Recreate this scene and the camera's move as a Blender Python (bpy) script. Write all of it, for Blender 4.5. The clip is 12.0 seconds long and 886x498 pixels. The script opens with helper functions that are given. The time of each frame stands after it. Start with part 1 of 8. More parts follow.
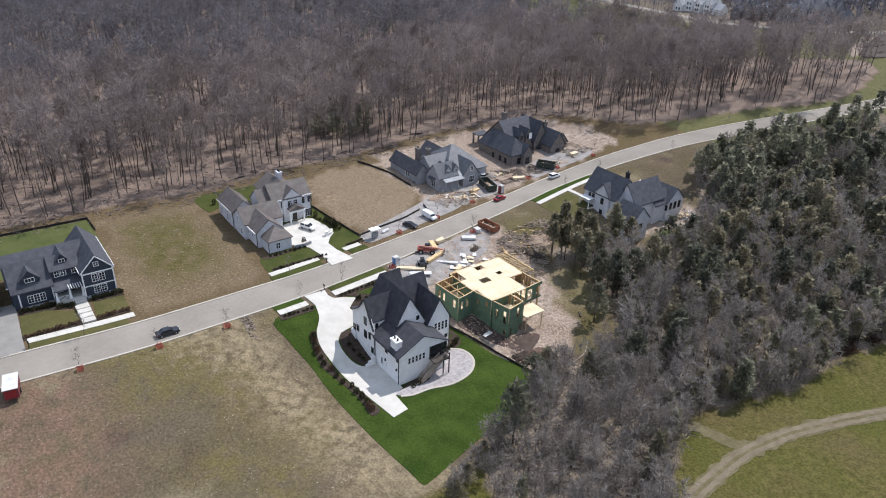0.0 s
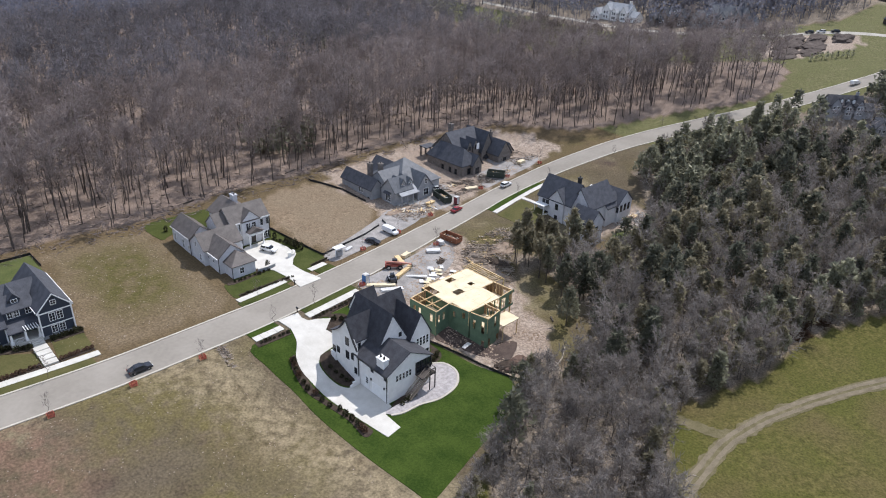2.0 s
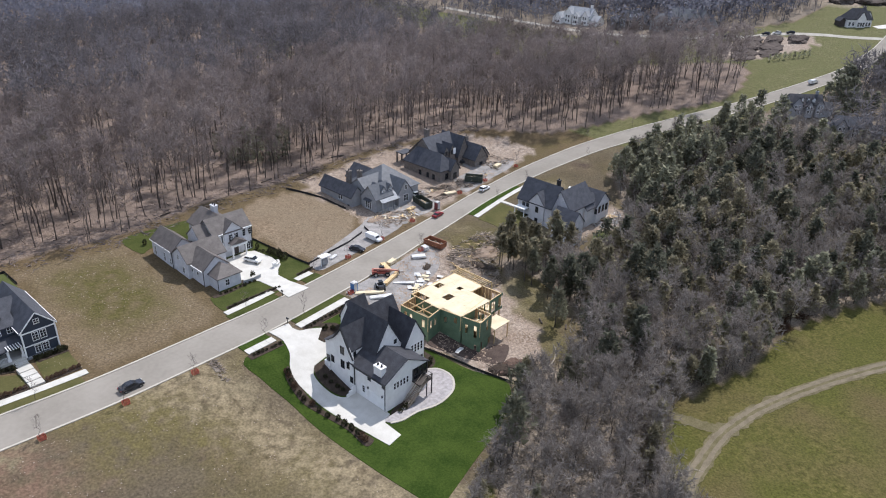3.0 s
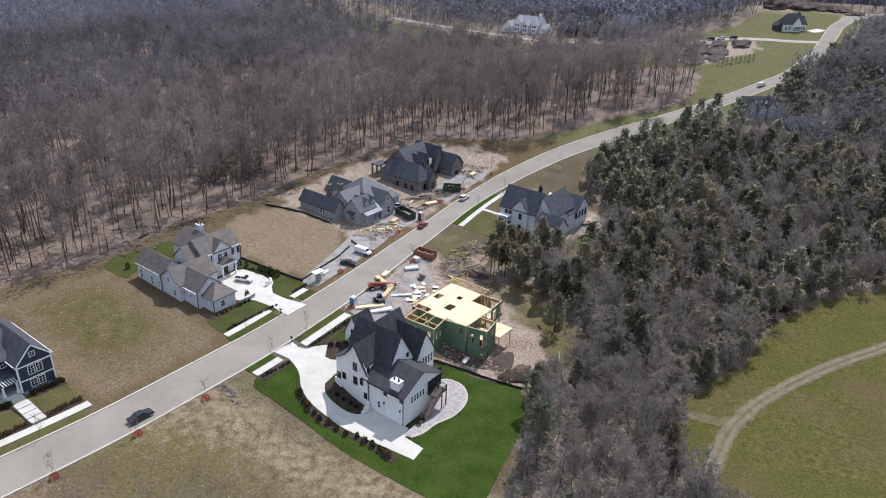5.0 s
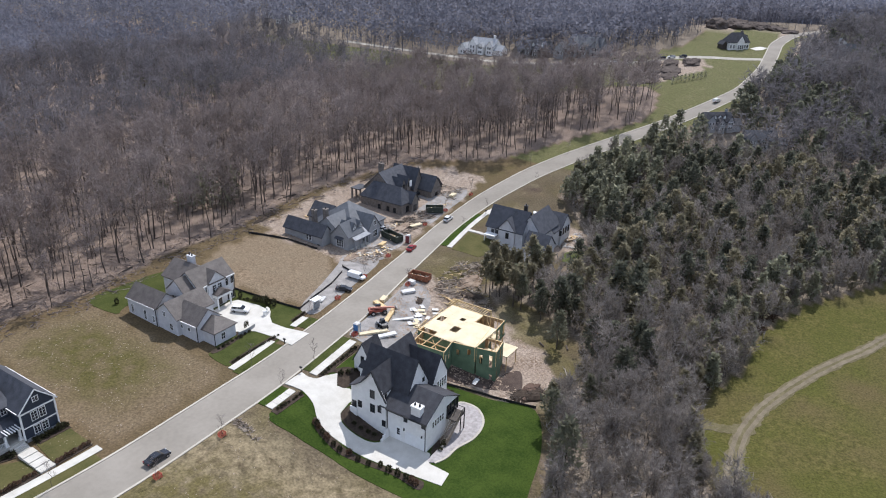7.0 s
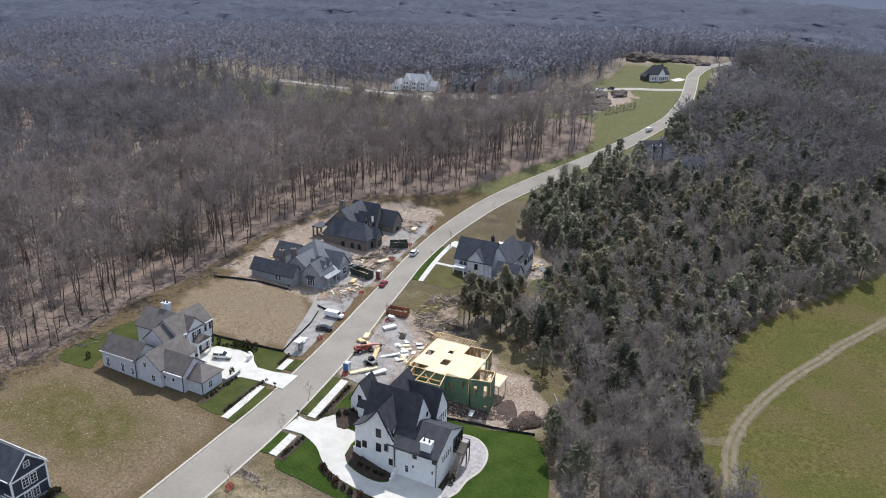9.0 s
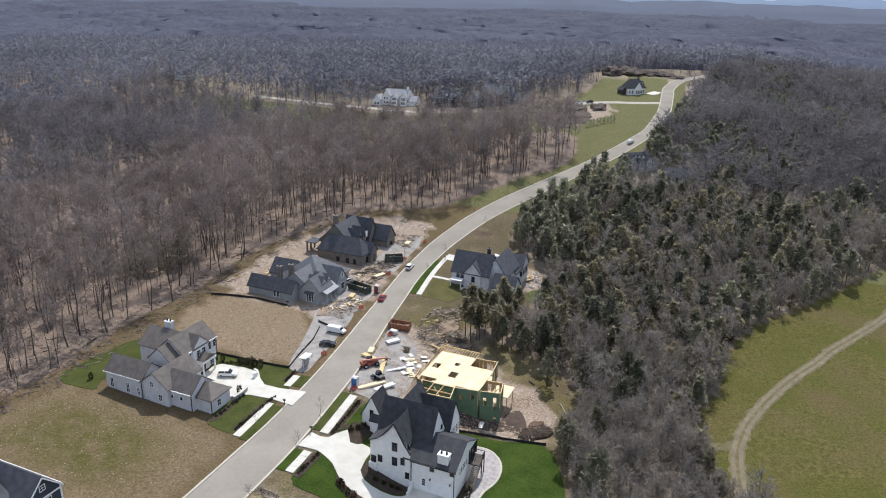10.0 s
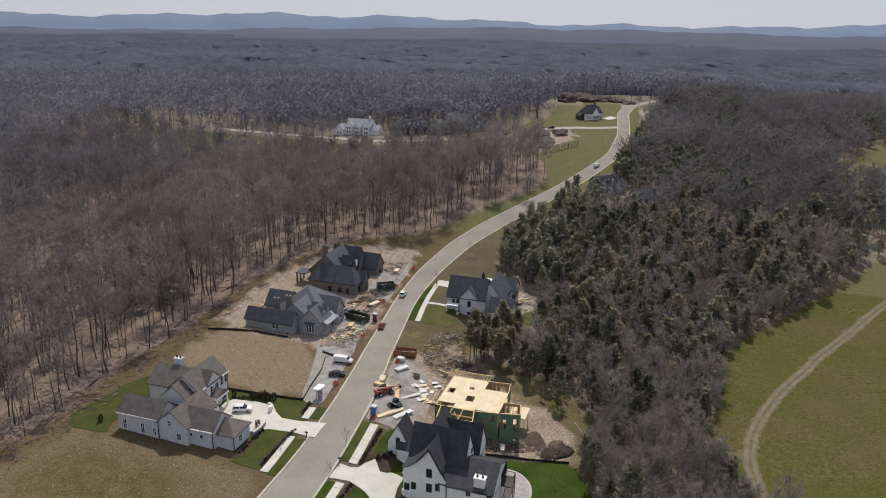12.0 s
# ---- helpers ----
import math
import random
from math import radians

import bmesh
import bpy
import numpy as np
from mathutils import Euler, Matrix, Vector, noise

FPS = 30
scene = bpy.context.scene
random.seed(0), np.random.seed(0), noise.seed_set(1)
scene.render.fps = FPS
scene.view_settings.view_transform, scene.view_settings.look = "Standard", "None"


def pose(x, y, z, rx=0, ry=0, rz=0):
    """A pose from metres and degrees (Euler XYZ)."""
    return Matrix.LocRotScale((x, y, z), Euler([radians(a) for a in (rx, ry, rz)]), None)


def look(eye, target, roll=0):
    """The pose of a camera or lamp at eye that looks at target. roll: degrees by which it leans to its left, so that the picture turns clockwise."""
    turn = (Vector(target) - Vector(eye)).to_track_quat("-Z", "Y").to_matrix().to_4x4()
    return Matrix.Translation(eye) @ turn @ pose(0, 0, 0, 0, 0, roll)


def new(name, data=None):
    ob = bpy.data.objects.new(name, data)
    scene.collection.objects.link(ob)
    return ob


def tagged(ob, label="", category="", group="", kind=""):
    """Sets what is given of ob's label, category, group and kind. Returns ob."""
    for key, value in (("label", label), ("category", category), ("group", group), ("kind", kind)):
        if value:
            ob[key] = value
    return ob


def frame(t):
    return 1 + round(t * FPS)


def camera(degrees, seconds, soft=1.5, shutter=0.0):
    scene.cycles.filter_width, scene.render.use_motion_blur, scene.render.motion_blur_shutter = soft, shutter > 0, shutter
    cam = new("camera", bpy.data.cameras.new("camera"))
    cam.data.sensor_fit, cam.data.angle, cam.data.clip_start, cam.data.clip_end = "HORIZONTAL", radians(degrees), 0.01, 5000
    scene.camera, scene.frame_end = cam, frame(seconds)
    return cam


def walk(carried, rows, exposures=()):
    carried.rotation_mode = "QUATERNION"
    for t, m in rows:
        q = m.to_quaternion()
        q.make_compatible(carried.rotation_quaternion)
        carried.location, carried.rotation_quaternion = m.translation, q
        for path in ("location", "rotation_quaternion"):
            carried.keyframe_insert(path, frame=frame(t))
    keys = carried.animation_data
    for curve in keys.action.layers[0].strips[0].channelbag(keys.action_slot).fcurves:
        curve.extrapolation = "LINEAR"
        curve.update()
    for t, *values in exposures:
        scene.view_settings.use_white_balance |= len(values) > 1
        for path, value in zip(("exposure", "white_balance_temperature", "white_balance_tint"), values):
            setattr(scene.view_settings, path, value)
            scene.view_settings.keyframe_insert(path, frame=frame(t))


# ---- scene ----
cam = camera(63.6, 12.0, soft=1.05)
METRES, EYE, TILT, LEAN, TURN = 77.5, 74.8, -27.7, -1.8, -35.9
ROWS = [
    (0.0, 0.0, 0.0, 0.0, -0.0, 0.0, 0.0),
    (0.5, -0.0329, 0.003, 0.0035, -1.46, 0.14, 0.79),
    (1.0, -0.0662, 0.0057, 0.0063, -2.96, 0.35, 1.58),
    (1.5, -0.1013, 0.0073, 0.0088, -4.68, 0.58, 2.51),
    (2.0, -0.1378, 0.0094, 0.0116, -6.48, 0.67, 3.48),
    (2.5, -0.175, 0.0131, 0.015, -8.16, 0.73, 4.38),
    (3.0, -0.2131, 0.018, 0.0196, -9.68, 0.8, 5.17),
    (5.0, -0.3695, 0.0518, 0.0427, -14.6, 0.94, 7.65),
    (5.5, -0.407, 0.0627, 0.0502, -15.63, 1.04, 8.13),
    (6.0, -0.4449, 0.0741, 0.0572, -16.65, 1.13, 8.62),
    (6.5, -0.4827, 0.086, 0.066, -17.77, 1.39, 9.16),
    (7.0, -0.5205, 0.0984, 0.0736, -19.25, 1.82, 9.9),
    (9.0, -0.6878, 0.1518, 0.1089, -25.78, 3.2, 12.9),
    (9.5, -0.732, 0.1674, 0.1178, -27.1, 3.45, 13.47),
    (10.0, -0.7755, 0.1837, 0.1267, -28.17, 3.79, 14.01),
    (10.5, -0.8182, 0.2009, 0.1364, -29.33, 4.04, 14.59),
    (11.0, -0.8605, 0.2191, 0.1472, -30.56, 4.27, 15.19),
    (11.5, -0.9027, 0.2387, 0.158, -31.65, 4.55, 15.72),
    (12.0, -0.9431, 0.2581, 0.1688, -32.79, 4.78, 16.3),
]
walk(cam, [(t, pose(0, 0, EYE, TILT, LEAN, TURN) @ pose(METRES * x, METRES * y, METRES * z, 90 + pitch, roll, yaw)) for t, x, y, z, yaw, pitch, roll in ROWS],
     [(0.0, 0.02, 6200, 11.5), (6.0, 0.0, 6150, 11.5), (9.0, 0.02, 6150, 9), (10.0, 0.03, 6350, 8.5), (11.0, 0.02, 6520, 9.5), (11.5, -0.02, 6620, 10), (12.0, -0.44, 6880, 10.5)])

# ---- world, sun ----
SUN_DIR = Vector((0.70, 0.13, 1.0)).normalized()
world = bpy.data.worlds.new("world")
scene.world = world
world.use_nodes = True
wn = world.node_tree.nodes
sky = wn.new("ShaderNodeTexSky")
sky.sky_type, sky.sun_disc = "NISHITA", False
sky.sun_elevation = math.asin(SUN_DIR.z)
sky.sun_rotation = math.atan2(SUN_DIR.x, SUN_DIR.y)
sky.air_density, sky.dust_density = 1.0, 0.3
wn["Background"].inputs["Strength"].default_value = 0.15
pale = wn.new("ShaderNodeMix")
pale.data_type = "RGBA"
pale.inputs[0].default_value = 0.84
pale.inputs[7].default_value = (4.1, 4.7, 6.0, 1)
world.node_tree.links.new(sky.outputs[0], pale.inputs[6])
world.node_tree.links.new(pale.outputs[2], wn["Background"].inputs["Color"])
sun_data = bpy.data.lights.new("sun", "SUN")
sun_data.energy, sun_data.angle, sun_data.color = 4.6, radians(0.5), (1.0, 0.95, 0.905)
sun = new("sun", sun_data)
sun.matrix_world = look(SUN_DIR * 300, (0, 0, 0))
scene.view_settings.exposure = 0.0


# ---- materials ----
def material(name, low, high, scale=1.0, rough=0.85, bump=0.0, bump_scale=None, metal=0.0, fine=0.0, per_piece=0.0, coords="Object", stretch=(1, 1, 1)):
    """Two colours mixed by noise at two scales, with fine relief."""
    m = bpy.data.materials.new(name)
    m.use_nodes = True
    n, l = m.node_tree.nodes, m.node_tree.links
    b = n["Principled BSDF"]
    b.inputs["Roughness"].default_value, b.inputs["Metallic"].default_value = rough, metal
    if name.startswith("roof_"):
        b.inputs["Specular IOR Level"].default_value = 0.2
    if rough >= 0.9:
        b.inputs["Specular IOR Level"].default_value = 0.1
    tc, mp = n.new("ShaderNodeTexCoord"), n.new("ShaderNodeMapping")
    mp.inputs["Scale"].default_value = stretch
    l.new(tc.outputs[coords], mp.inputs[0])
    big, small = n.new("ShaderNodeTexNoise"), n.new("ShaderNodeTexNoise")
    big.inputs["Scale"].default_value, big.inputs["Detail"].default_value = scale, 5
    small.inputs["Scale"].default_value, small.inputs["Detail"].default_value = scale * 11, 3
    l.new(mp.outputs[0], big.inputs["Vector"]), l.new(mp.outputs[0], small.inputs["Vector"])
    add = n.new("ShaderNodeMath")
    add.operation = "MULTIPLY_ADD"
    add.inputs[1].default_value = 0.45 + fine
    l.new(small.outputs[0], add.inputs[0]), l.new(big.outputs[0], add.inputs[2])
    rng = n.new("ShaderNodeMapRange")
    rng.inputs[1].default_value, rng.inputs[2].default_value = 0.5 + fine * 0.4, 0.95 + fine * 0.6
    l.new(add.outputs[0], rng.inputs[0])
    mix = n.new("ShaderNodeMix")
    mix.data_type = "RGBA"
    mix.inputs[6].default_value, mix.inputs[7].default_value = (*low, 1), (*high, 1)
    l.new(rng.outputs[0], mix.inputs[0])
    colour = mix.outputs[2]
    if per_piece:
        info, hsv, r2 = n.new("ShaderNodeObjectInfo"), n.new("ShaderNodeHueSaturation"), n.new("ShaderNodeMapRange")
        r2.inputs[3].default_value, r2.inputs[4].default_value = 1 - per_piece, 1 + per_piece
        l.new(info.outputs["Random"], r2.inputs[0]), l.new(r2.outputs[0], hsv.inputs["Value"])
        l.new(colour, hsv.inputs["Color"])
        colour = hsv.outputs[0]
    l.new(colour, b.inputs["Base Color"])
    if bump:
        bm_, tex = n.new("ShaderNodeBump"), n.new("ShaderNodeTexNoise")
        tex.inputs["Scale"].default_value, tex.inputs["Detail"].default_value = bump_scale or scale * 8, 4
        bm_.inputs["Strength"].default_value, bm_.inputs["Distance"].default_value = min(1, bump), 0.05 * max(1, bump)
        l.new(mp.outputs[0], tex.inputs["Vector"]), l.new(tex.outputs[0], bm_.inputs["Height"]), l.new(bm_.outputs[0], b.inputs["Normal"])
    return m


M = {}
M["asphalt"] = material("asphalt", (0.235, 0.212, 0.178), (0.30, 0.272, 0.232), 0.12, 0.9, 0.3, 6)
M["concrete"] = material("concrete", (0.47, 0.445, 0.39), (0.60, 0.575, 0.52), 0.5, 0.8, 0.2, 8)
M["paver"] = material("paver", (0.25, 0.228, 0.222), (0.42, 0.39, 0.38), 1.6, 0.85, 0.4, 6)
M["grey_concrete"] = material("grey_concrete", (0.20, 0.19, 0.172), (0.27, 0.256, 0.232), 0.5, 0.85, 0.2, 8, fine=0.2)
M["lawn"] = material("lawn", (0.022, 0.042, 0.006), (0.052, 0.078, 0.013), 0.25, 0.95, 1.5, 5, fine=0.4)
M["mid_lawn"] = material("mid_lawn", (0.038, 0.050, 0.012), (0.074, 0.082, 0.024), 0.3, 0.95, 1.2, 5, fine=0.4)
M["verge"] = material("verge", (0.060, 0.078, 0.025), (0.106, 0.115, 0.042), 0.3, 0.95, 0.8, 9, fine=0.3)
M["dull_lawn"] = material("dull_lawn", (0.064, 0.066, 0.023), (0.112, 0.100, 0.040), 0.3, 0.95, 0.8, 9, fine=0.3)
M["dirt"] = material("dirt", (0.22, 0.16, 0.115), (0.40, 0.32, 0.25), 0.25, 0.95, 1.2, 2, fine=0.3)
M["gravel"] = material("gravel", (0.205, 0.192, 0.180), (0.36, 0.338, 0.316), 0.5, 0.95, 1.0, 7, fine=0.3)
M["kerb_stone"] = material("kerb_stone", (0.38, 0.345, 0.285), (0.50, 0.46, 0.385), 0.4, 0.85, 0.2, 6)
M["side_road"] = material("side_road", (0.33, 0.305, 0.26), (0.43, 0.40, 0.345), 0.3, 0.9, 0.2, 6)
M["pale_bark"] = material("pale_bark", (0.26, 0.225, 0.18), (0.46, 0.41, 0.34), 1.2, 0.9, 0.6, 9, fine=0.3)
M["mulch"] = material("mulch", (0.036, 0.027, 0.021), (0.080, 0.061, 0.047), 1.5, 0.95, 1.0, 8, fine=0.3)
M["track"] = material("track", (0.135, 0.112, 0.074), (0.215, 0.180, 0.126), 0.6, 0.95, 0.6, 4, fine=0.3)
M["roof_dark"] = material("roof_dark", (0.036, 0.036, 0.041), (0.070, 0.071, 0.079), 0.9, 0.75, 0.5, 7, fine=0.4)
M["roof_slate"] = material("roof_slate", (0.050, 0.052, 0.060), (0.092, 0.096, 0.110), 0.9, 0.7, 0.5, 7, fine=0.4)
M["roof_brown"] = material("roof_brown", (0.095, 0.082, 0.074), (0.16, 0.141, 0.128), 0.9, 0.55, 0.5, 7, fine=0.4)
M["roof_pale"] = material("roof_pale", (0.28, 0.285, 0.29), (0.42, 0.43, 0.44), 0.9, 0.9, 0.5, 7, fine=0.4)
M["roof_grey"] = material("roof_grey", (0.10, 0.104, 0.112), (0.155, 0.162, 0.172), 0.9, 0.5, 0.5, 7, fine=0.4)
M["white_brick"] = material("white_brick", (0.72, 0.71, 0.68), (0.84, 0.83, 0.80), 1.0, 0.8, 0.4, 9)
M["pale_brick"] = material("pale_brick", (0.52, 0.52, 0.53), (0.64, 0.64, 0.65), 1.0, 0.85, 0.4, 9)
M["white_trim"] = material("white_trim", (0.76, 0.76, 0.74), (0.84, 0.84, 0.82), 1.0, 0.55)
M["grey_wall"] = material("grey_wall", (0.26, 0.265, 0.27), (0.35, 0.355, 0.36), 0.8, 0.85, 0.4, 6)
M["stone_brown"] = material("stone_brown", (0.12, 0.105, 0.092), (0.26, 0.23, 0.205), 1.8, 0.9, 0.8, 5, fine=0.4)
M["navy_siding"] = material("navy_siding", (0.020, 0.027, 0.042), (0.034, 0.044, 0.064), 0.8, 0.7, 0.2, 6)
M["sheathing_green"] = material("sheathing_green", (0.080, 0.135, 0.082), (0.125, 0.195, 0.120), 0.8, 0.7, 0.2, 5)
M["plywood"] = material("plywood", (0.60, 0.49, 0.31), (0.74, 0.635, 0.44), 0.5, 0.75, 0.2, 6)
M["lumber"] = material("lumber", (0.55, 0.38, 0.18), (0.74, 0.55, 0.30), 1.2, 0.75, 0.2, 8)
M["glass"] = material("glass", (0.012, 0.014, 0.018), (0.03, 0.034, 0.04), 0.5, 0.12)
M["black_metal"] = material("black_metal", (0.012, 0.012, 0.013), (0.025, 0.025, 0.027), 2, 0.5)
M["wet_earth"] = material("wet_earth", (0.050, 0.037, 0.031), (0.115, 0.086, 0.072), 0.5, 0.9, 0.8, 3, fine=0.3)
M["worn_grass"] = material("worn_grass", (0.092, 0.082, 0.038), (0.178, 0.150, 0.090), 0.7, 0.95, 0.8, 4, fine=0.5)
M["strand_board"] = material("strand_board", (0.26, 0.165, 0.085), (0.42, 0.29, 0.165), 2.0, 0.8, 0.3, 9, fine=0.3)
M["dark_wood"] = material("dark_wood", (0.035, 0.028, 0.023), (0.07, 0.055, 0.045), 2, 0.75)
M["silt_fence"] = material("silt_fence", (0.010, 0.010, 0.010), (0.022, 0.021, 0.020), 1, 0.8)
M["grey_board"] = material("grey_board", (0.22, 0.18, 0.145), (0.42, 0.35, 0.28), 0.4, 0.9)
M["bark"] = material("bark", (0.060, 0.049, 0.042), (0.135, 0.113, 0.096), 1.5, 0.95, per_piece=0.2)
M["twigs"] = material("twigs", (0.164, 0.136, 0.125), (0.302, 0.256, 0.237), 0.025, 0.95, per_piece=0.15)
M["grey_twigs"] = material("grey_twigs", (0.208, 0.183, 0.162), (0.365, 0.326, 0.292), 0.05, 0.95, per_piece=0.15)
# twigs and trunks of distant trees, tinted blue to paint in haze
M["far_haze_twigs"] = material("far_haze_twigs", (0.150, 0.151, 0.178), (0.230, 0.231, 0.268), 0.012, 0.95)
# greyer twigs further off: some distance haze is in these two colours
M["mid_haze_twigs"] = material("mid_haze_twigs", (0.136, 0.125, 0.128), (0.240, 0.221, 0.227), 0.025, 0.95)
M["hill_haze_twigs"] = material("hill_haze_twigs", (0.142, 0.131, 0.132), (0.262, 0.243, 0.244), 0.025, 0.95)
M["olive_cedar"] = material("olive_cedar", (0.215, 0.194, 0.130), (0.320, 0.290, 0.200), 0.08, 0.95, per_piece=0.25, fine=0.3)
M["cedar"] = material("cedar", (0.198, 0.198, 0.140), (0.300, 0.297, 0.214), 0.08, 0.95, per_piece=0.3, fine=0.3)
M["deep_cedar"] = material("deep_cedar", (0.150, 0.154, 0.114), (0.226, 0.230, 0.172), 0.08, 0.95, per_piece=0.3, fine=0.3)
M["shrub"] = material("shrub", (0.034, 0.036, 0.020), (0.078, 0.074, 0.042), 0.8, 0.95, per_piece=0.3)
M["red_shrub"] = material("red_shrub", (0.10, 0.06, 0.04), (0.17, 0.11, 0.075), 0.8, 0.95, per_piece=0.3)
# crowns near the horizon, blue aerial haze mixed into their colour
M["far_haze_canopy"] = material("far_haze_canopy", (0.092, 0.101, 0.135), (0.158, 0.170, 0.216), 0.009, 0.95, fine=0.6)


def let_through(m, share, spread=0.5):
    """Thin sprays and twigs pass some of the light that strikes them from behind."""
    n, l = m.node_tree.nodes, m.node_tree.links
    b = n["Principled BSDF"]
    t, mx = n.new("ShaderNodeBsdfTranslucent"), n.new("ShaderNodeMixShader")
    info, vary, hsv = n.new("ShaderNodeNewGeometry"), n.new("ShaderNodeMapRange"), n.new("ShaderNodeHueSaturation")
    vary.inputs[3].default_value, vary.inputs[4].default_value = 1 - spread, 1 + spread
    l.new(info.outputs["Random Per Island"], vary.inputs[0]), l.new(vary.outputs[0], hsv.inputs["Value"])
    l.new(b.inputs["Base Color"].links[0].from_socket, hsv.inputs["Color"])
    l.new(hsv.outputs[0], b.inputs["Base Color"]), l.new(hsv.outputs[0], t.inputs["Color"])
    mx.inputs[0].default_value = share
    l.new(b.outputs[0], mx.inputs[1]), l.new(t.outputs[0], mx.inputs[2])
    l.new(mx.outputs[0], n["Material Output"].inputs["Surface"])


for kind_ in ("twigs", "mid_haze_twigs", "hill_haze_twigs", "far_haze_twigs", "grey_twigs", "cedar", "olive_cedar", "deep_cedar", "shrub", "red_shrub", "far_haze_canopy"):
    let_through(M[kind_], *((0.65, 0.2) if "cedar" in kind_ else (0.5, 0.18) if "far_" in kind_ else (0.36, 0.35)))


# ---- helpers ----
def thing(name, at, label, category, group="", kind=""):
    ob = new(name)
    ob.location = at
    ob.empty_display_size = 0.5
    return tagged(ob, label, category, group, kind)


def world_of(ob):
    p = Vector((0, 0, 0))
    while ob:
        p += ob.location
        ob = ob.parent
    return p


def part(name, bm, mat, parent=None, label="", smooth=False):
    """Links a bmesh given in the world's place as one mesh object under its parent."""
    me = bpy.data.meshes.new(name)
    if parent:
        bmesh.ops.translate(bm, verts=bm.verts, vec=-world_of(parent))
    bm.normal_update()
    bm.to_mesh(me)
    bm.free()
    me.materials.append(mat)
    if smooth:
        me.shade_smooth()
    ob = new(name, me)
    ob.parent = parent
    if label:
        ob["label"] = label
    return ob


def box(bm, u0, u1, v0, v1, z0, z1):
    vs = [bm.verts.new(p) for p in ((u0, v0, z0), (u1, v0, z0), (u1, v1, z0), (u0, v1, z0), (u0, v0, z1), (u1, v0, z1), (u1, v1, z1), (u0, v1, z1))]
    for f in ((3, 2, 1, 0), (4, 5, 6, 7), (0, 1, 5, 4), (1, 2, 6, 5), (2, 3, 7, 6), (3, 0, 4, 7)):
        bm.faces.new([vs[i] for i in f])
    return vs


def beam(bm, a, b, w, h=None):
    """A bar of w by h from a to b."""
    a, b = Vector(a), Vector(b)
    h = h or w
    d = (b - a).normalized()
    side = d.cross(Vector((0, 0, 1)))
    side = side.normalized() if side.length > 1e-3 else Vector((1, 0, 0))
    up = side.cross(d)
    vs = []
    for p in (a, b):
        for s, t in ((-1, -1), (1, -1), (1, 1), (-1, 1)):
            vs.append(bm.verts.new(p + side * s * w / 2 + up * t * h / 2))
    for f in ((3, 2, 1, 0), (4, 5, 6, 7), (0, 1, 5, 4), (1, 2, 6, 5), (2, 3, 7, 6), (3, 0, 4, 7)):
        bm.faces.new([vs[i] for i in f])


def boxes(*rows):
    bm = bmesh.new()
    for r in rows:
        box(bm, *r)
    return bm


def raw_mesh(name, verts, tris, mat, label="", category="", kind="stuff", parent=None):
    """One mesh from arrays of corners and triangles."""
    me = bpy.data.meshes.new(name)
    me.vertices.add(len(verts))
    me.vertices.foreach_set("co", np.ascontiguousarray(verts, np.float32).ravel())
    me.loops.add(tris.size)
    me.loops.foreach_set("vertex_index", np.ascontiguousarray(tris, np.int32).ravel())
    me.polygons.add(len(tris))
    me.polygons.foreach_set("loop_start", np.arange(0, tris.size, 3, dtype=np.int32))
    me.update(calc_edges=True)
    me.materials.append(mat)
    ob = new(name, me)
    ob.parent = parent
    return tagged(ob, label, category, "", kind)


# ---- lie of the land ----
ROAD_U = [-5000, -400, -60, 0, 20, 50, 72, 95, 116, 137, 158, 182, 203, 225, 250, 280, 308, 347, 380, 404, 427, 446, 470, 600, 5000]
ROAD_V = [300, 135, 120, 117.3, 115.9, 116.8, 119.3, 122.7, 126.5, 130, 130.5, 127.3, 121.4, 113.0, 103.4, 94.6, 87.8, 86.8, 89.6, 92, 89.2, 82.6, 71, 20, -200]
LAND_U = [-5000, -400, 0, 50, 72, 95, 116, 137, 158, 182, 203, 225, 250, 287, 347, 429, 480, 600, 800, 5000]
LAND_Z = [0, 0, 0.3, 0, 0, -0.5, -0.5, 0.3, 1.8, 4, 6, 8.5, 11.3, 15.5, 22, 30, 31, 22, 8, 0]
_FINE = np.arange(-600, 900, 1.0)


def _soft(xs, ys, reach):
    y = np.interp(_FINE, xs, ys)
    k = np.hanning(2 * reach + 1)
    return np.convolve(np.pad(y, reach, mode="edge"), k / k.sum(), mode="valid")


_RV, _RZ = _soft(ROAD_U, ROAD_V, 14), _soft(LAND_U, LAND_Z, 14)


def road_v(u):
    return np.where(np.abs(u) < 595, np.interp(u, _FINE, _RV), np.interp(u, ROAD_U, ROAD_V))


def road_z(u):
    return np.where(np.abs(u) < 595, np.interp(u, _FINE, _RZ), np.interp(u, LAND_U, LAND_Z))


def ease(x, a, b):
    t = np.clip((x - a) / (b - a), 0, 1)
    return t * t * (3 - 2 * t)


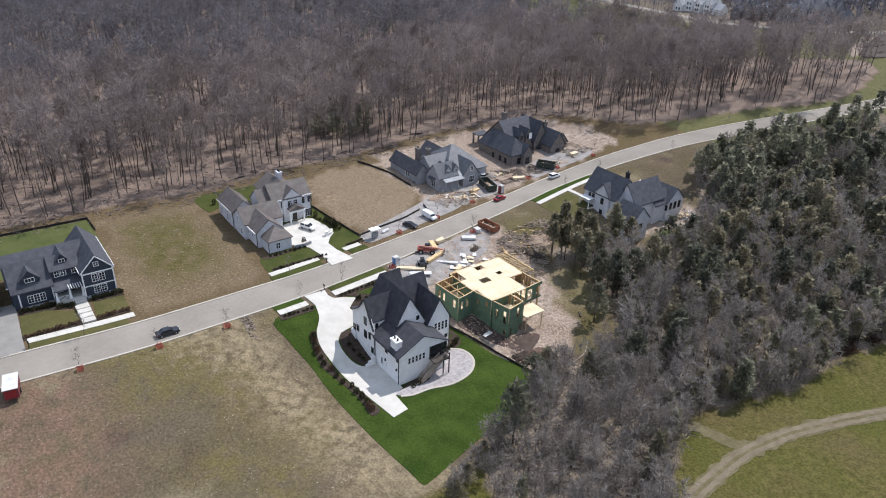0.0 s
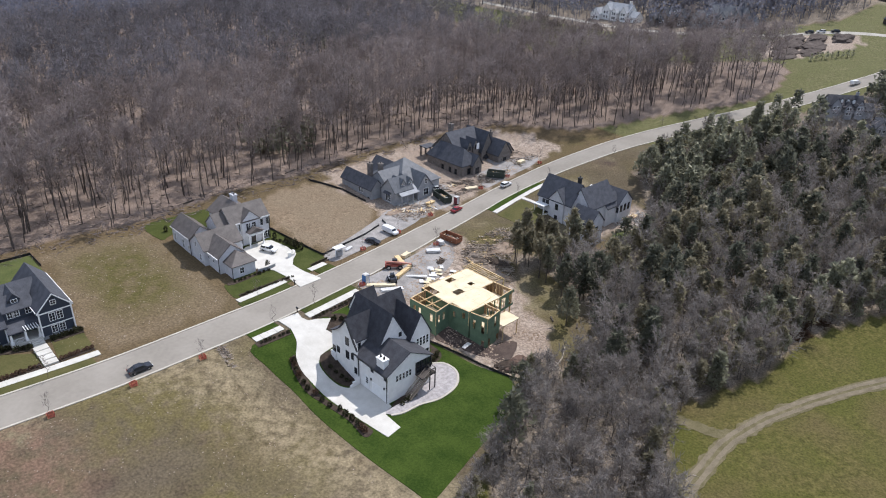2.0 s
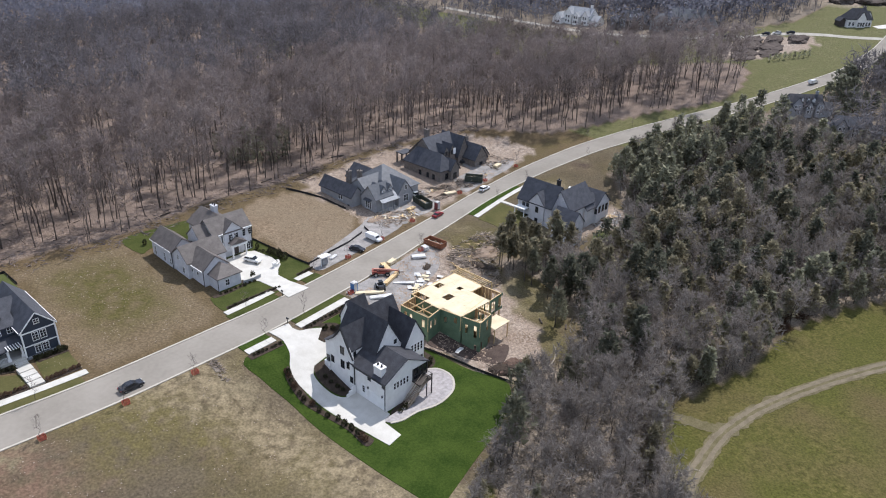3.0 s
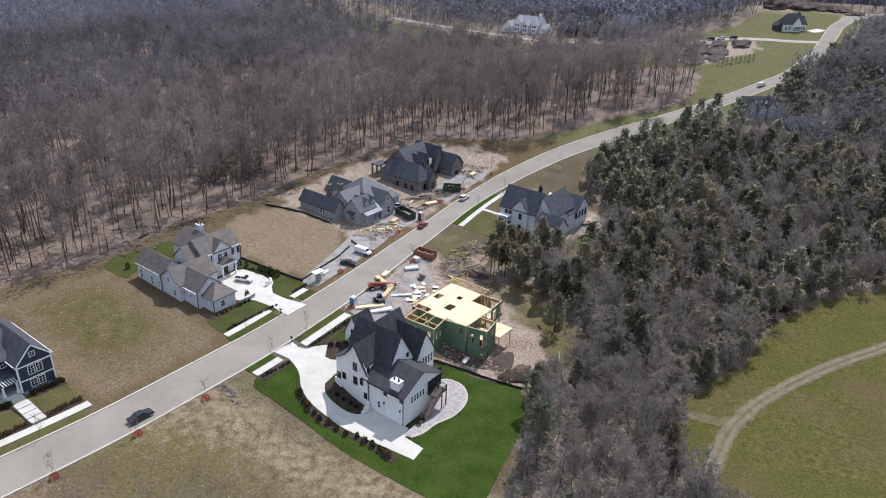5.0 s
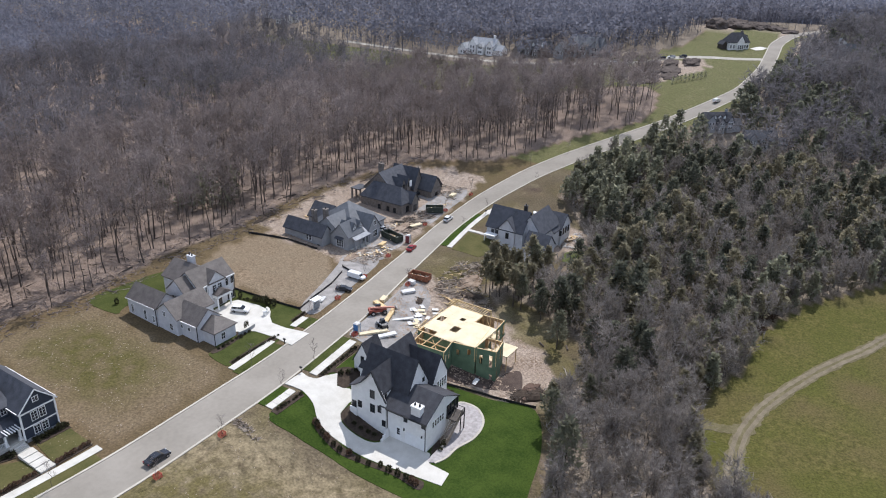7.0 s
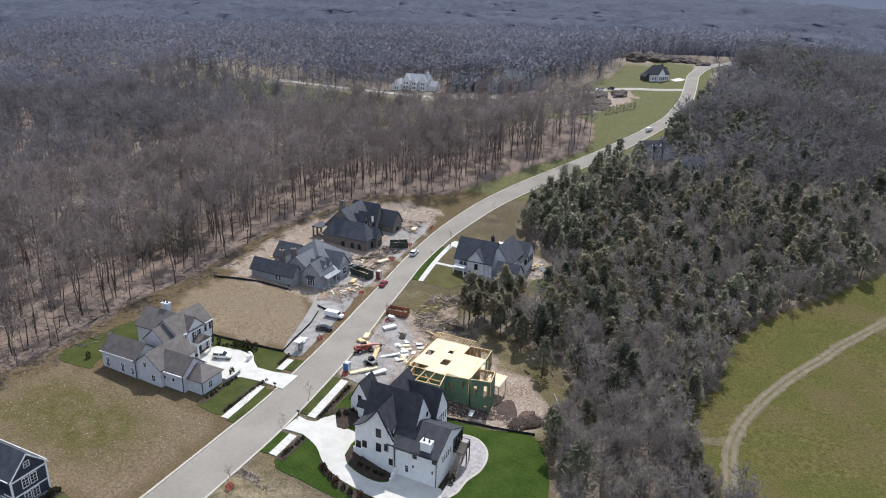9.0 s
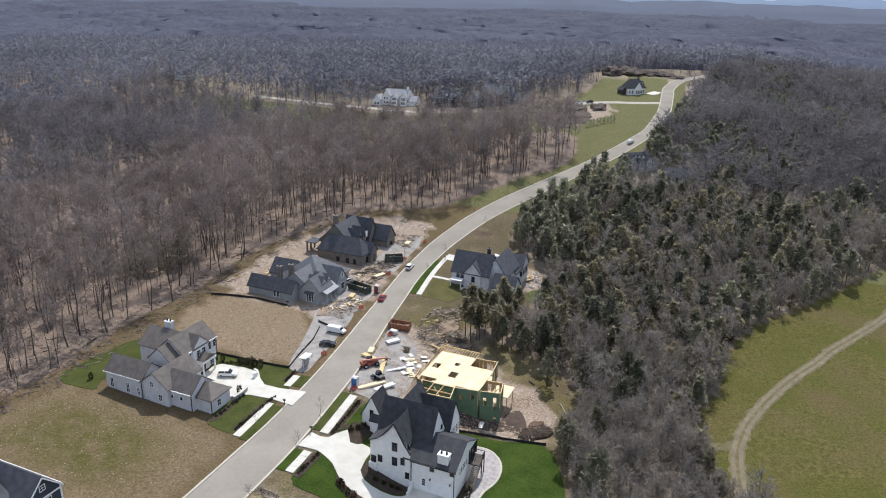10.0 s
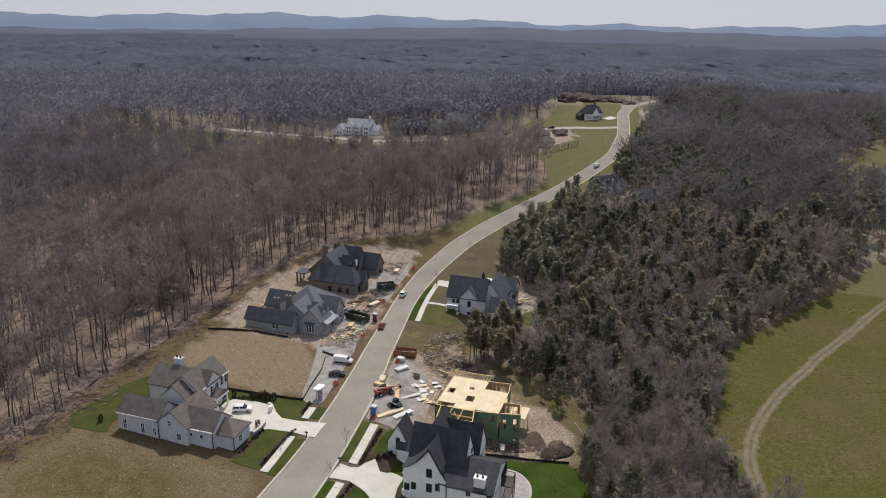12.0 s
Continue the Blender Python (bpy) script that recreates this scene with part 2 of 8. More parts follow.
def land(u, v):
    """Height of the ground."""
    u, v = np.asarray(u, float), np.asarray(v, float)
    d = v - road_v(u)
    z = road_z(u) * (1 - 0.75 * ease(np.abs(d), 150, 900))
    z = z * (1 - 0.45 * ease(d, 30, 150) * ease(u, 170, 260))
    bench = ease(u, 24, 40) * (1 - ease(u, 66, 77))
    z = z + 2.0 * ease(d, 5, 55) - 5.3 * (bench * ease(-d, 6, 26) + (1 - bench) * ease(-d, 5, 38)) - 1.0 * ease(-d, 38, 80)
    z = z - 7.5 * ease(d, 22, 75) * ease(u, 165, 225) * (1 - ease(u, 275, 325))
    far = ease(np.hypot(u - 80, v - 100), 350, 1500)
    z = z + far * (9 * np.sin(u / 310 + 1.3) * np.cos(v / 270) + 6 * np.sin(u / 140 + v / 190))
    return z


def lz(u, v):
    return float(land(u, v))


def smooth_line(pts, n=8, closed=False):
    """A curve through points."""
    p = [Vector((*q, 0)) if len(q) == 2 else Vector(q) for q in pts]
    out, m = [], len(p)
    for i in range(m if closed else m - 1):
        a, b = p[i], p[(i + 1) % m]
        a0 = p[i - 1] if closed or i else a
        b1 = p[(i + 2) % m] if closed or i + 2 < m else b
        for k in range(n):
            t = k / n
            out.append(0.5 * (2 * a + (b - a0) * t + (2 * a0 - 5 * a + 4 * b - b1) * t * t + (3 * a - a0 - 3 * b + b1) * t ** 3))
    if not closed:
        out.append(p[-1])
    return [(q.x, q.y) for q in out]


def drape(outline, lift, step=3.0, skirt=0.0, rough=0.0):
    """A sheet over the ground inside an outline, cut to a grid, with a skirt down at its edge."""
    bm = bmesh.new()
    f = bm.faces.new([bm.verts.new((u, v, 0)) for u, v in outline])
    bm.normal_update()
    if f.normal.z < 0:
        f.normal_flip()
    bmesh.ops.triangulate(bm, faces=bm.faces[:])
    us, vs = [p[0] for p in outline], [p[1] for p in outline]
    for lo, hi, no in ((min(us), max(us), (1, 0, 0)), (min(vs), max(vs), (0, 1, 0))):
        c = math.floor(lo / step) * step + step
        while c < hi:
            bmesh.ops.bisect_plane(bm, geom=bm.verts[:] + bm.edges[:] + bm.faces[:], plane_co=(c if no[0] else 0, c if no[1] else 0, 0), plane_no=no)
            c += step
    for v in bm.verts:
        v.co.z = lz(v.co.x, v.co.y) + lift + (rough * noise.noise(v.co * 0.35) if rough else 0)
    if skirt:
        edge = [e for e in bm.edges if e.is_boundary]
        low = bmesh.ops.extrude_edge_only(bm, edges=edge)["geom"]
        for v in low:
            if isinstance(v, bmesh.types.BMVert):
                v.co.z -= skirt
    return bm


def ribbon(pts, w0, w1, lift, skirt=0.0):
    """A strip along a line, from w0 to w1 to its left, following the ground."""
    bm = bmesh.new()
    rows = []
    for i, p in enumerate(pts):
        a, b = Vector(pts[max(0, i - 1)]), Vector(pts[min(len(pts) - 1, i + 1)])
        d = (b - a).normalized()
        n = Vector((-d.y, d.x))
        row = []
        for w, dz in ((w0, -skirt), (w0, 0), (w1, 0), (w1, -skirt)) if skirt else ((w0, 0), (w1, 0)):
            q = Vector(p) + n * (w(p[0]) if callable(w) else w)
            row.append(bm.verts.new((q.x, q.y, lz(q.x, q.y) + lift + dz)))
        rows.append(row)
    for a, b in zip(rows, rows[1:]):
        for k in range(len(a) - 1):
            bm.faces.new((a[k + 1], a[k], b[k], b[k + 1]))
    if skirt:
        bm.faces.new(rows[0]), bm.faces.new(rows[-1][::-1])
    bmesh.ops.recalc_face_normals(bm, faces=bm.faces[:])
    return bm


def inside(poly, u, v):
    """Which points lie in a polygon."""
    u, v = np.asarray(u), np.asarray(v)
    res = np.zeros(u.shape, bool)
    for (a, b), (c, d) in zip(poly, poly[1:] + poly[:1]):
        cross = ((b > v) != (d > v)) & (u < (c - a) * (v - b) / ((d - b) if d != b else 1e-9) + a)
        res ^= cross
    return res


LEFT_WOODS = [(-600, 172), (-60, 170), (5, 169), (30, 170), (48, 168), (73, 172), (100, 173), (125, 177), (150, 172), (171, 164), (184, 144), (199, 136), (211, 131), (226, 125), (238, 117), (250, 112), (262, 111), (286, 117), (293, 125), (292, 160), (284, 200), (284, 280), (330, 420), (330, 900), (-600, 900)]
RIGHT_WOODS = [(46, 20), (49, 50), (56, 63), (68, 67.5), (77, 71), (87, 72.5), (96, 78), (103, 86), (105.5, 93), (107, 100), (110, 104.5), (116, 104), (121, 101), (128, 97), (150, 93), (163, 102), (172, 112), (190, 114), (205, 110), (230, 102), (260, 92), (300, 81), (347, 78), (400, 74), (520, 60), (560, -100), (330, -90), (228, -16), (209, -1), (177, 20), (153, 38), (135, 45), (117, 45), (104, 49), (95, 51), (86, 48), (74, 41), (66, 26), (60, 10)]
FAR_WOODS = [(-600, 900), (330, 900), (330, 420), (320, 262), (318, 206), (326, 178), (345, 150), (372, 134), (396, 132), (430, 134), (438, 100), (436, 66), (560, 40), (700, -200), (1500, -600), (1500, 1500), (-600, 1500)]

OPEN_WOOD = [(84, 73), (90, 70.5), (98, 71), (107, 80), (112, 89), (114, 99), (106, 100), (103, 94), (100, 87), (95, 80), (90, 76)]

CLEARING = [(318, -6), (332, -12), (348, -22), (368, -30), (410, -62), (392, -96), (340, -78), (300, -46), (298, -24), (306, -12)]

STRAW_LOTS = [
    [(24, 165), (40, 164.5), (46.4, 163), (46.6, 140), (47.6, 124), (35, 122.6), (22.2, 123), (22.6, 140)],
    [(73.6, 161), (84, 166.5), (96, 166), (98.6, 153), (99, 143), (92, 137), (76, 131.2), (73.4, 133), (72.8, 148)],
]
BARE_EARTH = [
    [(98, 139), (104, 131.2), (118, 132.2), (132, 135.2), (156, 136.8), (172, 139), (170, 154), (162, 166), (142, 171), (124, 173), (104, 171), (97.4, 163)],
    [(70.2, 113), (100, 118.6), (105, 116), (104, 107), (102.6, 99), (99, 90), (95.4, 82), (88.3, 75), (79.8, 74.2), (75.6, 79), (73.2, 92), (71.4, 98), (70, 106)],
    [(296, 134), (306, 140), (325, 143.5), (338, 132), (350, 116), (340, 110), (322, 114), (302, 122)],
    [(372, 80), (388, 82), (424, 82), (440, 74), (436, 62), (400, 66), (378, 72)],
    [(428, 92), (440, 85), (457, 94), (458, 116), (448, 130), (434, 140), (418, 134), (424, 124), (436, 112), (432, 100)],
    [(120, 101), (136, 99.5), (145, 98.5), (150, 95), (157, 94), (160, 98), (158, 103), (148, 104), (132, 106)],
]


def ground():
    def axis(lo, hi, step, reach):
        c = list(np.arange(lo, hi + 0.1, step))
        s, a, b = step, [], []
        x = lo
        while x > -reach:
            s *= 1.18
            x -= s
            a.append(x)
        s, x = step, hi
        while x < reach:
            s *= 1.18
            x += s
            b.append(x)
        return np.array(a[::-1] + c + b)
    us, vs = axis(-60, 330, 2.0, 4700), axis(0, 200, 2.0, 4700)
    U, V = np.meshgrid(us, vs, indexing="ij")
    Z = land(U, V)
    verts = np.stack([U, V, Z], -1).reshape(-1, 3)
    i = np.arange(len(us) * len(vs)).reshape(len(us), len(vs))
    a, b, c, d = i[:-1, :-1].ravel(), i[1:, :-1].ravel(), i[1:, 1:].ravel(), i[:-1, 1:].ravel()
    tris = np.concatenate([np.stack([a, b, c], -1), np.stack([a, c, d], -1)])
    ob = raw_mesh("ground", verts, tris, ground_material(), "rolling ground of dry grass, leaf litter and pasture", "ground", "structure")
    ob.data.shade_smooth()
    zone = ob.data.color_attributes.new("zone", "FLOAT_COLOR", "POINT")
    u, v = verts[:, 0], verts[:, 1]
    woods = (inside(LEFT_WOODS, u, v - 1) | inside(RIGHT_WOODS, u, v) | inside(FAR_WOODS, u, v) | (np.hypot(u - 100, v - 100) > 900)) & ~inside(CLEARING, u, v) & ~inside(BARE_EARTH[4], u, v) & ~inside(OPEN_WOOD, u, v)
    field = (v < 62) & (u > 20) & ~woods
    near = (v < road_v(u)) & ~woods & ~field
    hill = (u > 190) & ~woods
    zone.data.foreach_set("color", np.stack([woods, field | hill, near, hill], -1).astype(np.float32).ravel())
    wob = np.array([[noise.noise(Vector((a * 0.2, b * 0.2, k))) for k in (0.0, 7.0)] for a, b in verts[:, :2]]) * 3.0
    straw = sum(f * inside(p, u + wob[:, 0], v + wob[:, 1]) for f, p in zip((0.45, 1.0), STRAW_LOTS))
    earth = np.any([inside(p, u + wob[:, 0], v + wob[:, 1]) for p in BARE_EARTH], 0)
    green = np.exp(-(((u - 35) / 9) ** 4 + ((v - 146) / 16) ** 4)) + 0.7 * np.exp(-(((u - 118) / 12) ** 2 + ((v - 112) / 7) ** 2)) + 0.5 * np.exp(-(((u - 185) / 30) ** 2 + ((v - road_v(u) - 9) / 4) ** 2))
    green += sum(0.9 * np.exp(-(((u - a) / 3.6) ** 2 + ((v - b) / 3.0) ** 2)) for a, b in ((104.0, 88.6), (93.6, 74.0), (99.4, 80.6), (108.5, 94.0)))
    cover = ob.data.color_attributes.new("cover", "FLOAT_COLOR", "POINT")
    cover.data.foreach_set("color", np.stack([straw, np.clip(green, 0, 1), earth, np.ones(len(u))], -1).astype(np.float32).ravel())
    def spread(spots_, reach):
        return np.clip(sum(np.exp(-((u - a) ** 2 + (v - b) ** 2) / reach ** 2) for a, b in spots_) + wob[:, 0] * 0.12, 0, 1)
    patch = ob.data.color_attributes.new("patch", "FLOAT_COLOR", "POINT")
    pale_, mud_, olive_ = spread([(33.1, 108.7), (34.6, 99.8), (37.4, 90.3), (39.8, 79.2), (40.7, 68.5), (26.0, 109.0)], 6.0), spread([(-1.7, 98.2), (1.0, 90.6), (1.8, 104.4), (-2.3, 103.0)], 8.0), spread([(18.1, 108.3), (24.6, 104.7), (17.0, 101.5), (21.9, 83.2), (29.0, 74.8), (28.0, 96.1)], 5.0)
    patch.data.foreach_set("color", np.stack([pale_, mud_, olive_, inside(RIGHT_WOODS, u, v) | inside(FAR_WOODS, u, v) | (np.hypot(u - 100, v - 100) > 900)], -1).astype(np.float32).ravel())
    return ob


def ground_material():
    m = bpy.data.materials.new("ground")
    m.use_nodes = True
    n, l = m.node_tree.nodes, m.node_tree.links
    b = n["Principled BSDF"]
    b.inputs["Roughness"].default_value, b.inputs["Specular IOR Level"].default_value = 0.95, 0.1
    tc, att, sep = n.new("ShaderNodeTexCoord"), n.new("ShaderNodeVertexColor"), n.new("ShaderNodeSeparateColor")
    att.layer_name = "zone"
    l.new(att.outputs[0], sep.inputs[0])

    def nz(scale, detail=5, lo=0.35, hi=0.65):
        t, r = n.new("ShaderNodeTexNoise"), n.new("ShaderNodeMapRange")
        t.inputs["Scale"].default_value, t.inputs["Detail"].default_value = scale, detail
        r.inputs[1].default_value, r.inputs[2].default_value = lo, hi
        l.new(tc.outputs["Object"], t.inputs["Vector"]), l.new(t.outputs[0], r.inputs[0])
        return r.outputs[0]

    def mix(f, x, y):
        k = n.new("ShaderNodeMix")
        k.data_type = "RGBA"
        l.new(f, k.inputs[0]) if not isinstance(f, float) else setattr(k.inputs[0], "default_value", f)
        for s, c in ((6, x), (7, y)):
            if isinstance(c, tuple):
                k.inputs[s].default_value = (*c, 1)
            else:
                l.new(c, k.inputs[s])
        return k.outputs[2]

    att2, sep2 = n.new("ShaderNodeVertexColor"), n.new("ShaderNodeSeparateColor")
    att2.layer_name = "cover"
    l.new(att2.outputs[0], sep2.inputs[0])
    big, mid, fine, tiny, speck = nz(0.028), nz(0.11), nz(0.9), nz(3.5), nz(3.2, 3, 0.75, 0.84)
    straw = mix(mid, (0.112, 0.080, 0.044), (0.168, 0.119, 0.069))
    straw = mix(fine, straw, (0.122, 0.088, 0.050))
    patchy = mix(big, straw, (0.114, 0.085, 0.046))
    near = mix(fine, (0.108, 0.082, 0.046), (0.078, 0.064, 0.031))
    near = mix(mid, near, (0.124, 0.101, 0.063))
    near = mix(big, near, (0.112, 0.088, 0.061))
    near = mix(nz(0.05, 7, 0.50, 0.66), near, (0.122, 0.100, 0.046))
    near = mix(nz(0.07, 8, 0.56, 0.66), near, (0.188, 0.155, 0.097))
    near = mix(nz(0.12, 8, 0.58, 0.70), near, (0.085, 0.062, 0.045))
    litter = mix(tiny, (0.132, 0.098, 0.077), (0.325, 0.252, 0.204))
    litter = mix(mid, litter, (0.205, 0.157, 0.125))
    field = mix(fine, (0.064, 0.063, 0.016), (0.122, 0.106, 0.035))
    field = mix(mid, field, (0.080, 0.080, 0.020))
    field = mix(nz(0.05, 7, 0.5, 0.7), field, (0.105, 0.083, 0.036))
    lot = mix(fine, (0.155, 0.115, 0.074), (0.232, 0.175, 0.117))
    lot = mix(mid, lot, (0.20, 0.155, 0.104))
    earth = mix(fine, (0.21, 0.165, 0.128), (0.43, 0.355, 0.288))
    earth = mix(mid, earth, (0.29, 0.228, 0.178))
    att3, sep3 = n.new("ShaderNodeVertexColor"), n.new("ShaderNodeSeparateColor")
    att3.layer_name = "patch"
    l.new(att3.outputs[0], sep3.inputs[0])

    def torn(sock, scale):
        k = n.new("ShaderNodeMath")
        k.operation = "MULTIPLY"
        l.new(sock, k.inputs[0]), l.new(nz(scale, 8, 0.32, 0.6), k.inputs[1])
        return k.outputs[0]
    near = mix(torn(sep3.outputs[0], 0.6), near, (0.255, 0.205, 0.127))
    near = mix(torn(sep3.outputs[1], 0.4), near, (0.165, 0.108, 0.075))
    near = mix(torn(sep3.outputs[2], 0.5), near, (0.125, 0.103, 0.044))
    c = mix(sep.outputs[2], patchy, near)
    c = mix(sep2.outputs[0], c, lot)
    grassy = n.new("ShaderNodeMath")
    grassy.operation = "MULTIPLY"
    l.new(sep2.outputs[1], grassy.inputs[0]), l.new(nz(0.35, 7, 0.2, 0.6), grassy.inputs[1])
    c = mix(grassy.outputs[0], c, (0.088, 0.078, 0.026))
    # hill grass, its own colour greyed further for the haze of distance
    upland = mix(fine, (0.095, 0.098, 0.038), (0.155, 0.140, 0.070))
    upland = mix(mid, upland, (0.115, 0.115, 0.048))
    field = mix(att.outputs["Alpha"], field, upland)
    c = mix(sep.outputs[1], c, field)
    c = mix(sep2.outputs[2], c, earth)
    # litter of thick and far woods, the trees' shade put into its colour
    shaded_litter = mix(tiny, (0.13, 0.107, 0.082), (0.27, 0.222, 0.172))
    litter = mix(att3.outputs["Alpha"], litter, shaded_litter)
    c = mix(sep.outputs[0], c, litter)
    c = mix(speck, c, (0.245, 0.208, 0.148))
    tufts, vary = nz(2.6, 9, 0.33, 0.67), n.new("ShaderNodeMapRange")
    vary.inputs[3].default_value, vary.inputs[4].default_value = 0.72, 1.28
    l.new(tufts, vary.inputs[0])
    hsv = n.new("ShaderNodeHueSaturation")
    l.new(vary.outputs[0], hsv.inputs["Value"]), l.new(c, hsv.inputs["Color"])
    l.new(hsv.outputs[0], b.inputs["Base Color"])
    bump, tex = n.new("ShaderNodeBump"), n.new("ShaderNodeTexNoise")
    tex.inputs["Scale"].default_value, tex.inputs["Detail"].default_value = 2.0, 6
    bump.inputs["Strength"].default_value, bump.inputs["Distance"].default_value = 0.9, 0.25
    l.new(tc.outputs["Object"], tex.inputs["Vector"]), l.new(tex.outputs[0], bump.inputs["Height"]), l.new(bump.outputs[0], b.inputs["Normal"])
    return m


ground()


# ---- road, walks, lawns ----
def road_line(u0, u1, step, off=0.0):
    us = np.arange(u0, u1 + 0.1, step)
    pts = [(float(u), float(road_v(u))) for u in us]
    if not off:
        return pts
    out = []
    for i, p in enumerate(pts):
        a, b = Vector(pts[max(0, i - 1)]), Vector(pts[min(len(pts) - 1, i + 1)])
        d = (b - a).normalized()
        out.append((p[0] - d.y * off, p[1] + d.x * off))
    return out


def structure(name, bm, mat, label, category="ground"):
    return tagged(part(name, bm, mat), label, category, "", "structure")


EDGE_U = [-140, 45, 58, 76, 100, 128, 140, 160, 200, 230, 330, 466]
LEFT_W = [4.4, 4.1, 3.6, 3.5, 3.9, 3.2, 2.9, 3.1, 4.0, 3.8, 3.0, 3.0]
RIGHT_W = [4.2, 4.2, 4.1, 3.9, 2.6, 2.5, 2.9, 3.5, 3.8, 3.4, 3.1, 3.0]


def left_edge(u, more=0.0):
    return float(np.interp(u, EDGE_U, LEFT_W)) + more


def right_edge(u, more=0.0):
    return -float(np.interp(u, EDGE_U, RIGHT_W)) - more


MAIN = road_line(-140, 466, 2.0)
structure("road", ribbon(MAIN, right_edge, left_edge, 0.03), M["asphalt"], "pale worn asphalt street curving uphill", "road")
structure("kerb", ribbon(MAIN, left_edge, lambda u: left_edge(u, 0.38), 0.14, 0.2), M["kerb_stone"], "pale concrete kerb along the street", "kerb")
structure("kerb", ribbon(MAIN, lambda u: right_edge(u, 0.38), right_edge, 0.14, 0.2), M["kerb_stone"], "pale concrete kerb along the street", "kerb")

# near house lot
structure("lawn", drape(smooth_line([(42.6, 108.4), (42.4, 102.3), (43.7, 95.5), (43.6, 85.6), (44.0, 75.0), (44.9, 66.0), (45.2, 63.2), (46.6, 63.1), (51.0, 64.2), (57.0, 65.8), (67.0, 68.5), (76.3, 74.2), (74.6, 82), (72.8, 91.9), (71.9, 97.7), (70.2, 104.6), (68.5, 108.8), (56.1, 108.3)], 4, True), 0.07, 3, 0.1), M["lawn"], "deep green fresh lawn round the white house", "lawn")
DRIVE = [(50.4, 112.4), (54.9, 112.4)] + smooth_line([(54.5, 110.4), (55.1, 109.0), (56.5, 108.6)], 3) + [(59.2, 107.4), (56.6, 105.4)] + smooth_line([(57.1, 104.3), (58.0, 103.5), (58.3, 101.5)], 2) + [(55.3, 101.5)] + smooth_line([(52.2, 100.9), (50.8, 99.3), (50.6, 96.5), (51.2, 93.5), (52.8, 92.1), (56.0, 93.0)], 3) + [(54.7, 83.4), (52.6, 82.3), (52.4, 78.2), (49.3, 77.7)] + smooth_line([(47.9, 89.1), (47.4, 95.9), (47.2, 99.6), (48.0, 102.5), (50.0, 105.3), (50.9, 108.6)], 4)
structure("driveway", drape(DRIVE, 0.16, 3, 0.2), M["concrete"], "bright concrete driveway sweeping down beside the white house", "driveway")
structure("pavement", drape(smooth_line([(53.2, 83.0), (53.3, 81.7), (55.3, 80.8), (58.6, 80.6), (62.7, 79.5), (67.2, 80.3), (70.0, 83.0), (70.1, 86.1), (68.4, 87.8), (66.5, 87.9), (61.3, 84.6), (57.2, 83.1)], 4, True), 0.18, 2, 0.2), M["paver"], "grey stone paver patio with a rounded edge", "patio")
structure("patio_edge", ribbon(smooth_line([(53.2, 81.6), (55.3, 80.7), (58.6, 80.5), (62.7, 79.4), (67.3, 80.2), (70.2, 83.0), (70.3, 86.2), (68.5, 88.0)], 5), -0.2, 0.2, 0.22, 0.15), M["kerb_stone"], "pale stone border of the patio", "border")
BED_DRIVE = smooth_line([(45.9, 100.7), (46.8, 102.2), (47.9, 103.0), (47.8, 101.0), (47.0, 95.9), (47.7, 89.1), (48.5, 81.6), (48.0, 80.2), (46.4, 80.4), (46.9, 85.4), (46.2, 91.6), (45.3, 96.0)], 4, True)
structure("planting_bed", drape(BED_DRIVE, 0.13, 2, 0.1), M["mulch"], "dark bark mulch bed along the driveway", "bed")
structure("planting_bed", drape(smooth_line([(52.2, 100.8), (55.5, 101.1), (55.7, 100.7), (56.1, 93.5), (53.0, 92.5), (51.6, 93.7), (50.9, 96.7), (51.1, 99.2)], 4, True), 0.12, 2, 0.1), M["mulch"], "dark mulch bed at the foot of the white house", "bed")
structure("planting_bed", drape(smooth_line([(55.2, 83.7), (55.3, 82.1), (58.5, 81.6), (61.6, 83.3), (66.5, 87.2), (70.2, 87.8), (71.9, 89.3), (71.7, 93.1), (70.0, 92.8), (67.1, 90.9), (60.3, 85.3)], 3, True), 0.11, 2, 0.1), M["mulch"], "brown mulch bed behind the white house", "bed")
structure("planting_bed", drape(smooth_line([(56.4, 109.5), (56.3, 108.7), (57.5, 108.7), (59.2, 107.6), (56.9, 105.5), (57.7, 104.1), (61.0, 103.9), (63.4, 104.2), (62.3, 107.3), (60.1, 108.7), (68.1, 109.5), (68.1, 110.4), (62.0, 110.0)], 3, True), 0.12, 2, 0.1), M["mulch"], "dark mulch bed by the front walk", "bed")
structure("planting_bed", drape([(43.3, 107.3), (50.3, 107.4), (50.2, 108.8), (43.2, 108.6)], 0.12, 2, 0.1), M["mulch"], "dark mulch strip behind the pavement", "bed")

# white house lot
structure("lawn", drape(smooth_line([(47.2, 166), (56, 166.6), (66, 165.4), (70.4, 160), (70.6, 150), (71.4, 138), (72.2, 127.4), (60, 123.9), (49.4, 123.6), (49.0, 130.8), (51.4, 131.6), (58, 140), (56, 150), (56, 157.6), (50.2, 158), (47.4, 157)], 3, True), 0.07, 3, 0.1), M["mid_lawn"], "green lawn round the pale house", "lawn")
structure("driveway", drape([(60.9, 120.6), (66.3, 120.9), (66.0, 123.0), (65.2, 126.4), (65.0, 130.0), (66.6, 132.2), (68.4, 133.8), (68.6, 137.6), (67.4, 142.6), (65.6, 143.4), (60.8, 143.0), (57.2, 141.0), (57.2, 133.4), (59.2, 132.6), (60.5, 130.2), (61.2, 125.6)], 0.16, 3, 0.2), M["concrete"], "bright concrete driveway and forecourt of the pale house", "driveway")
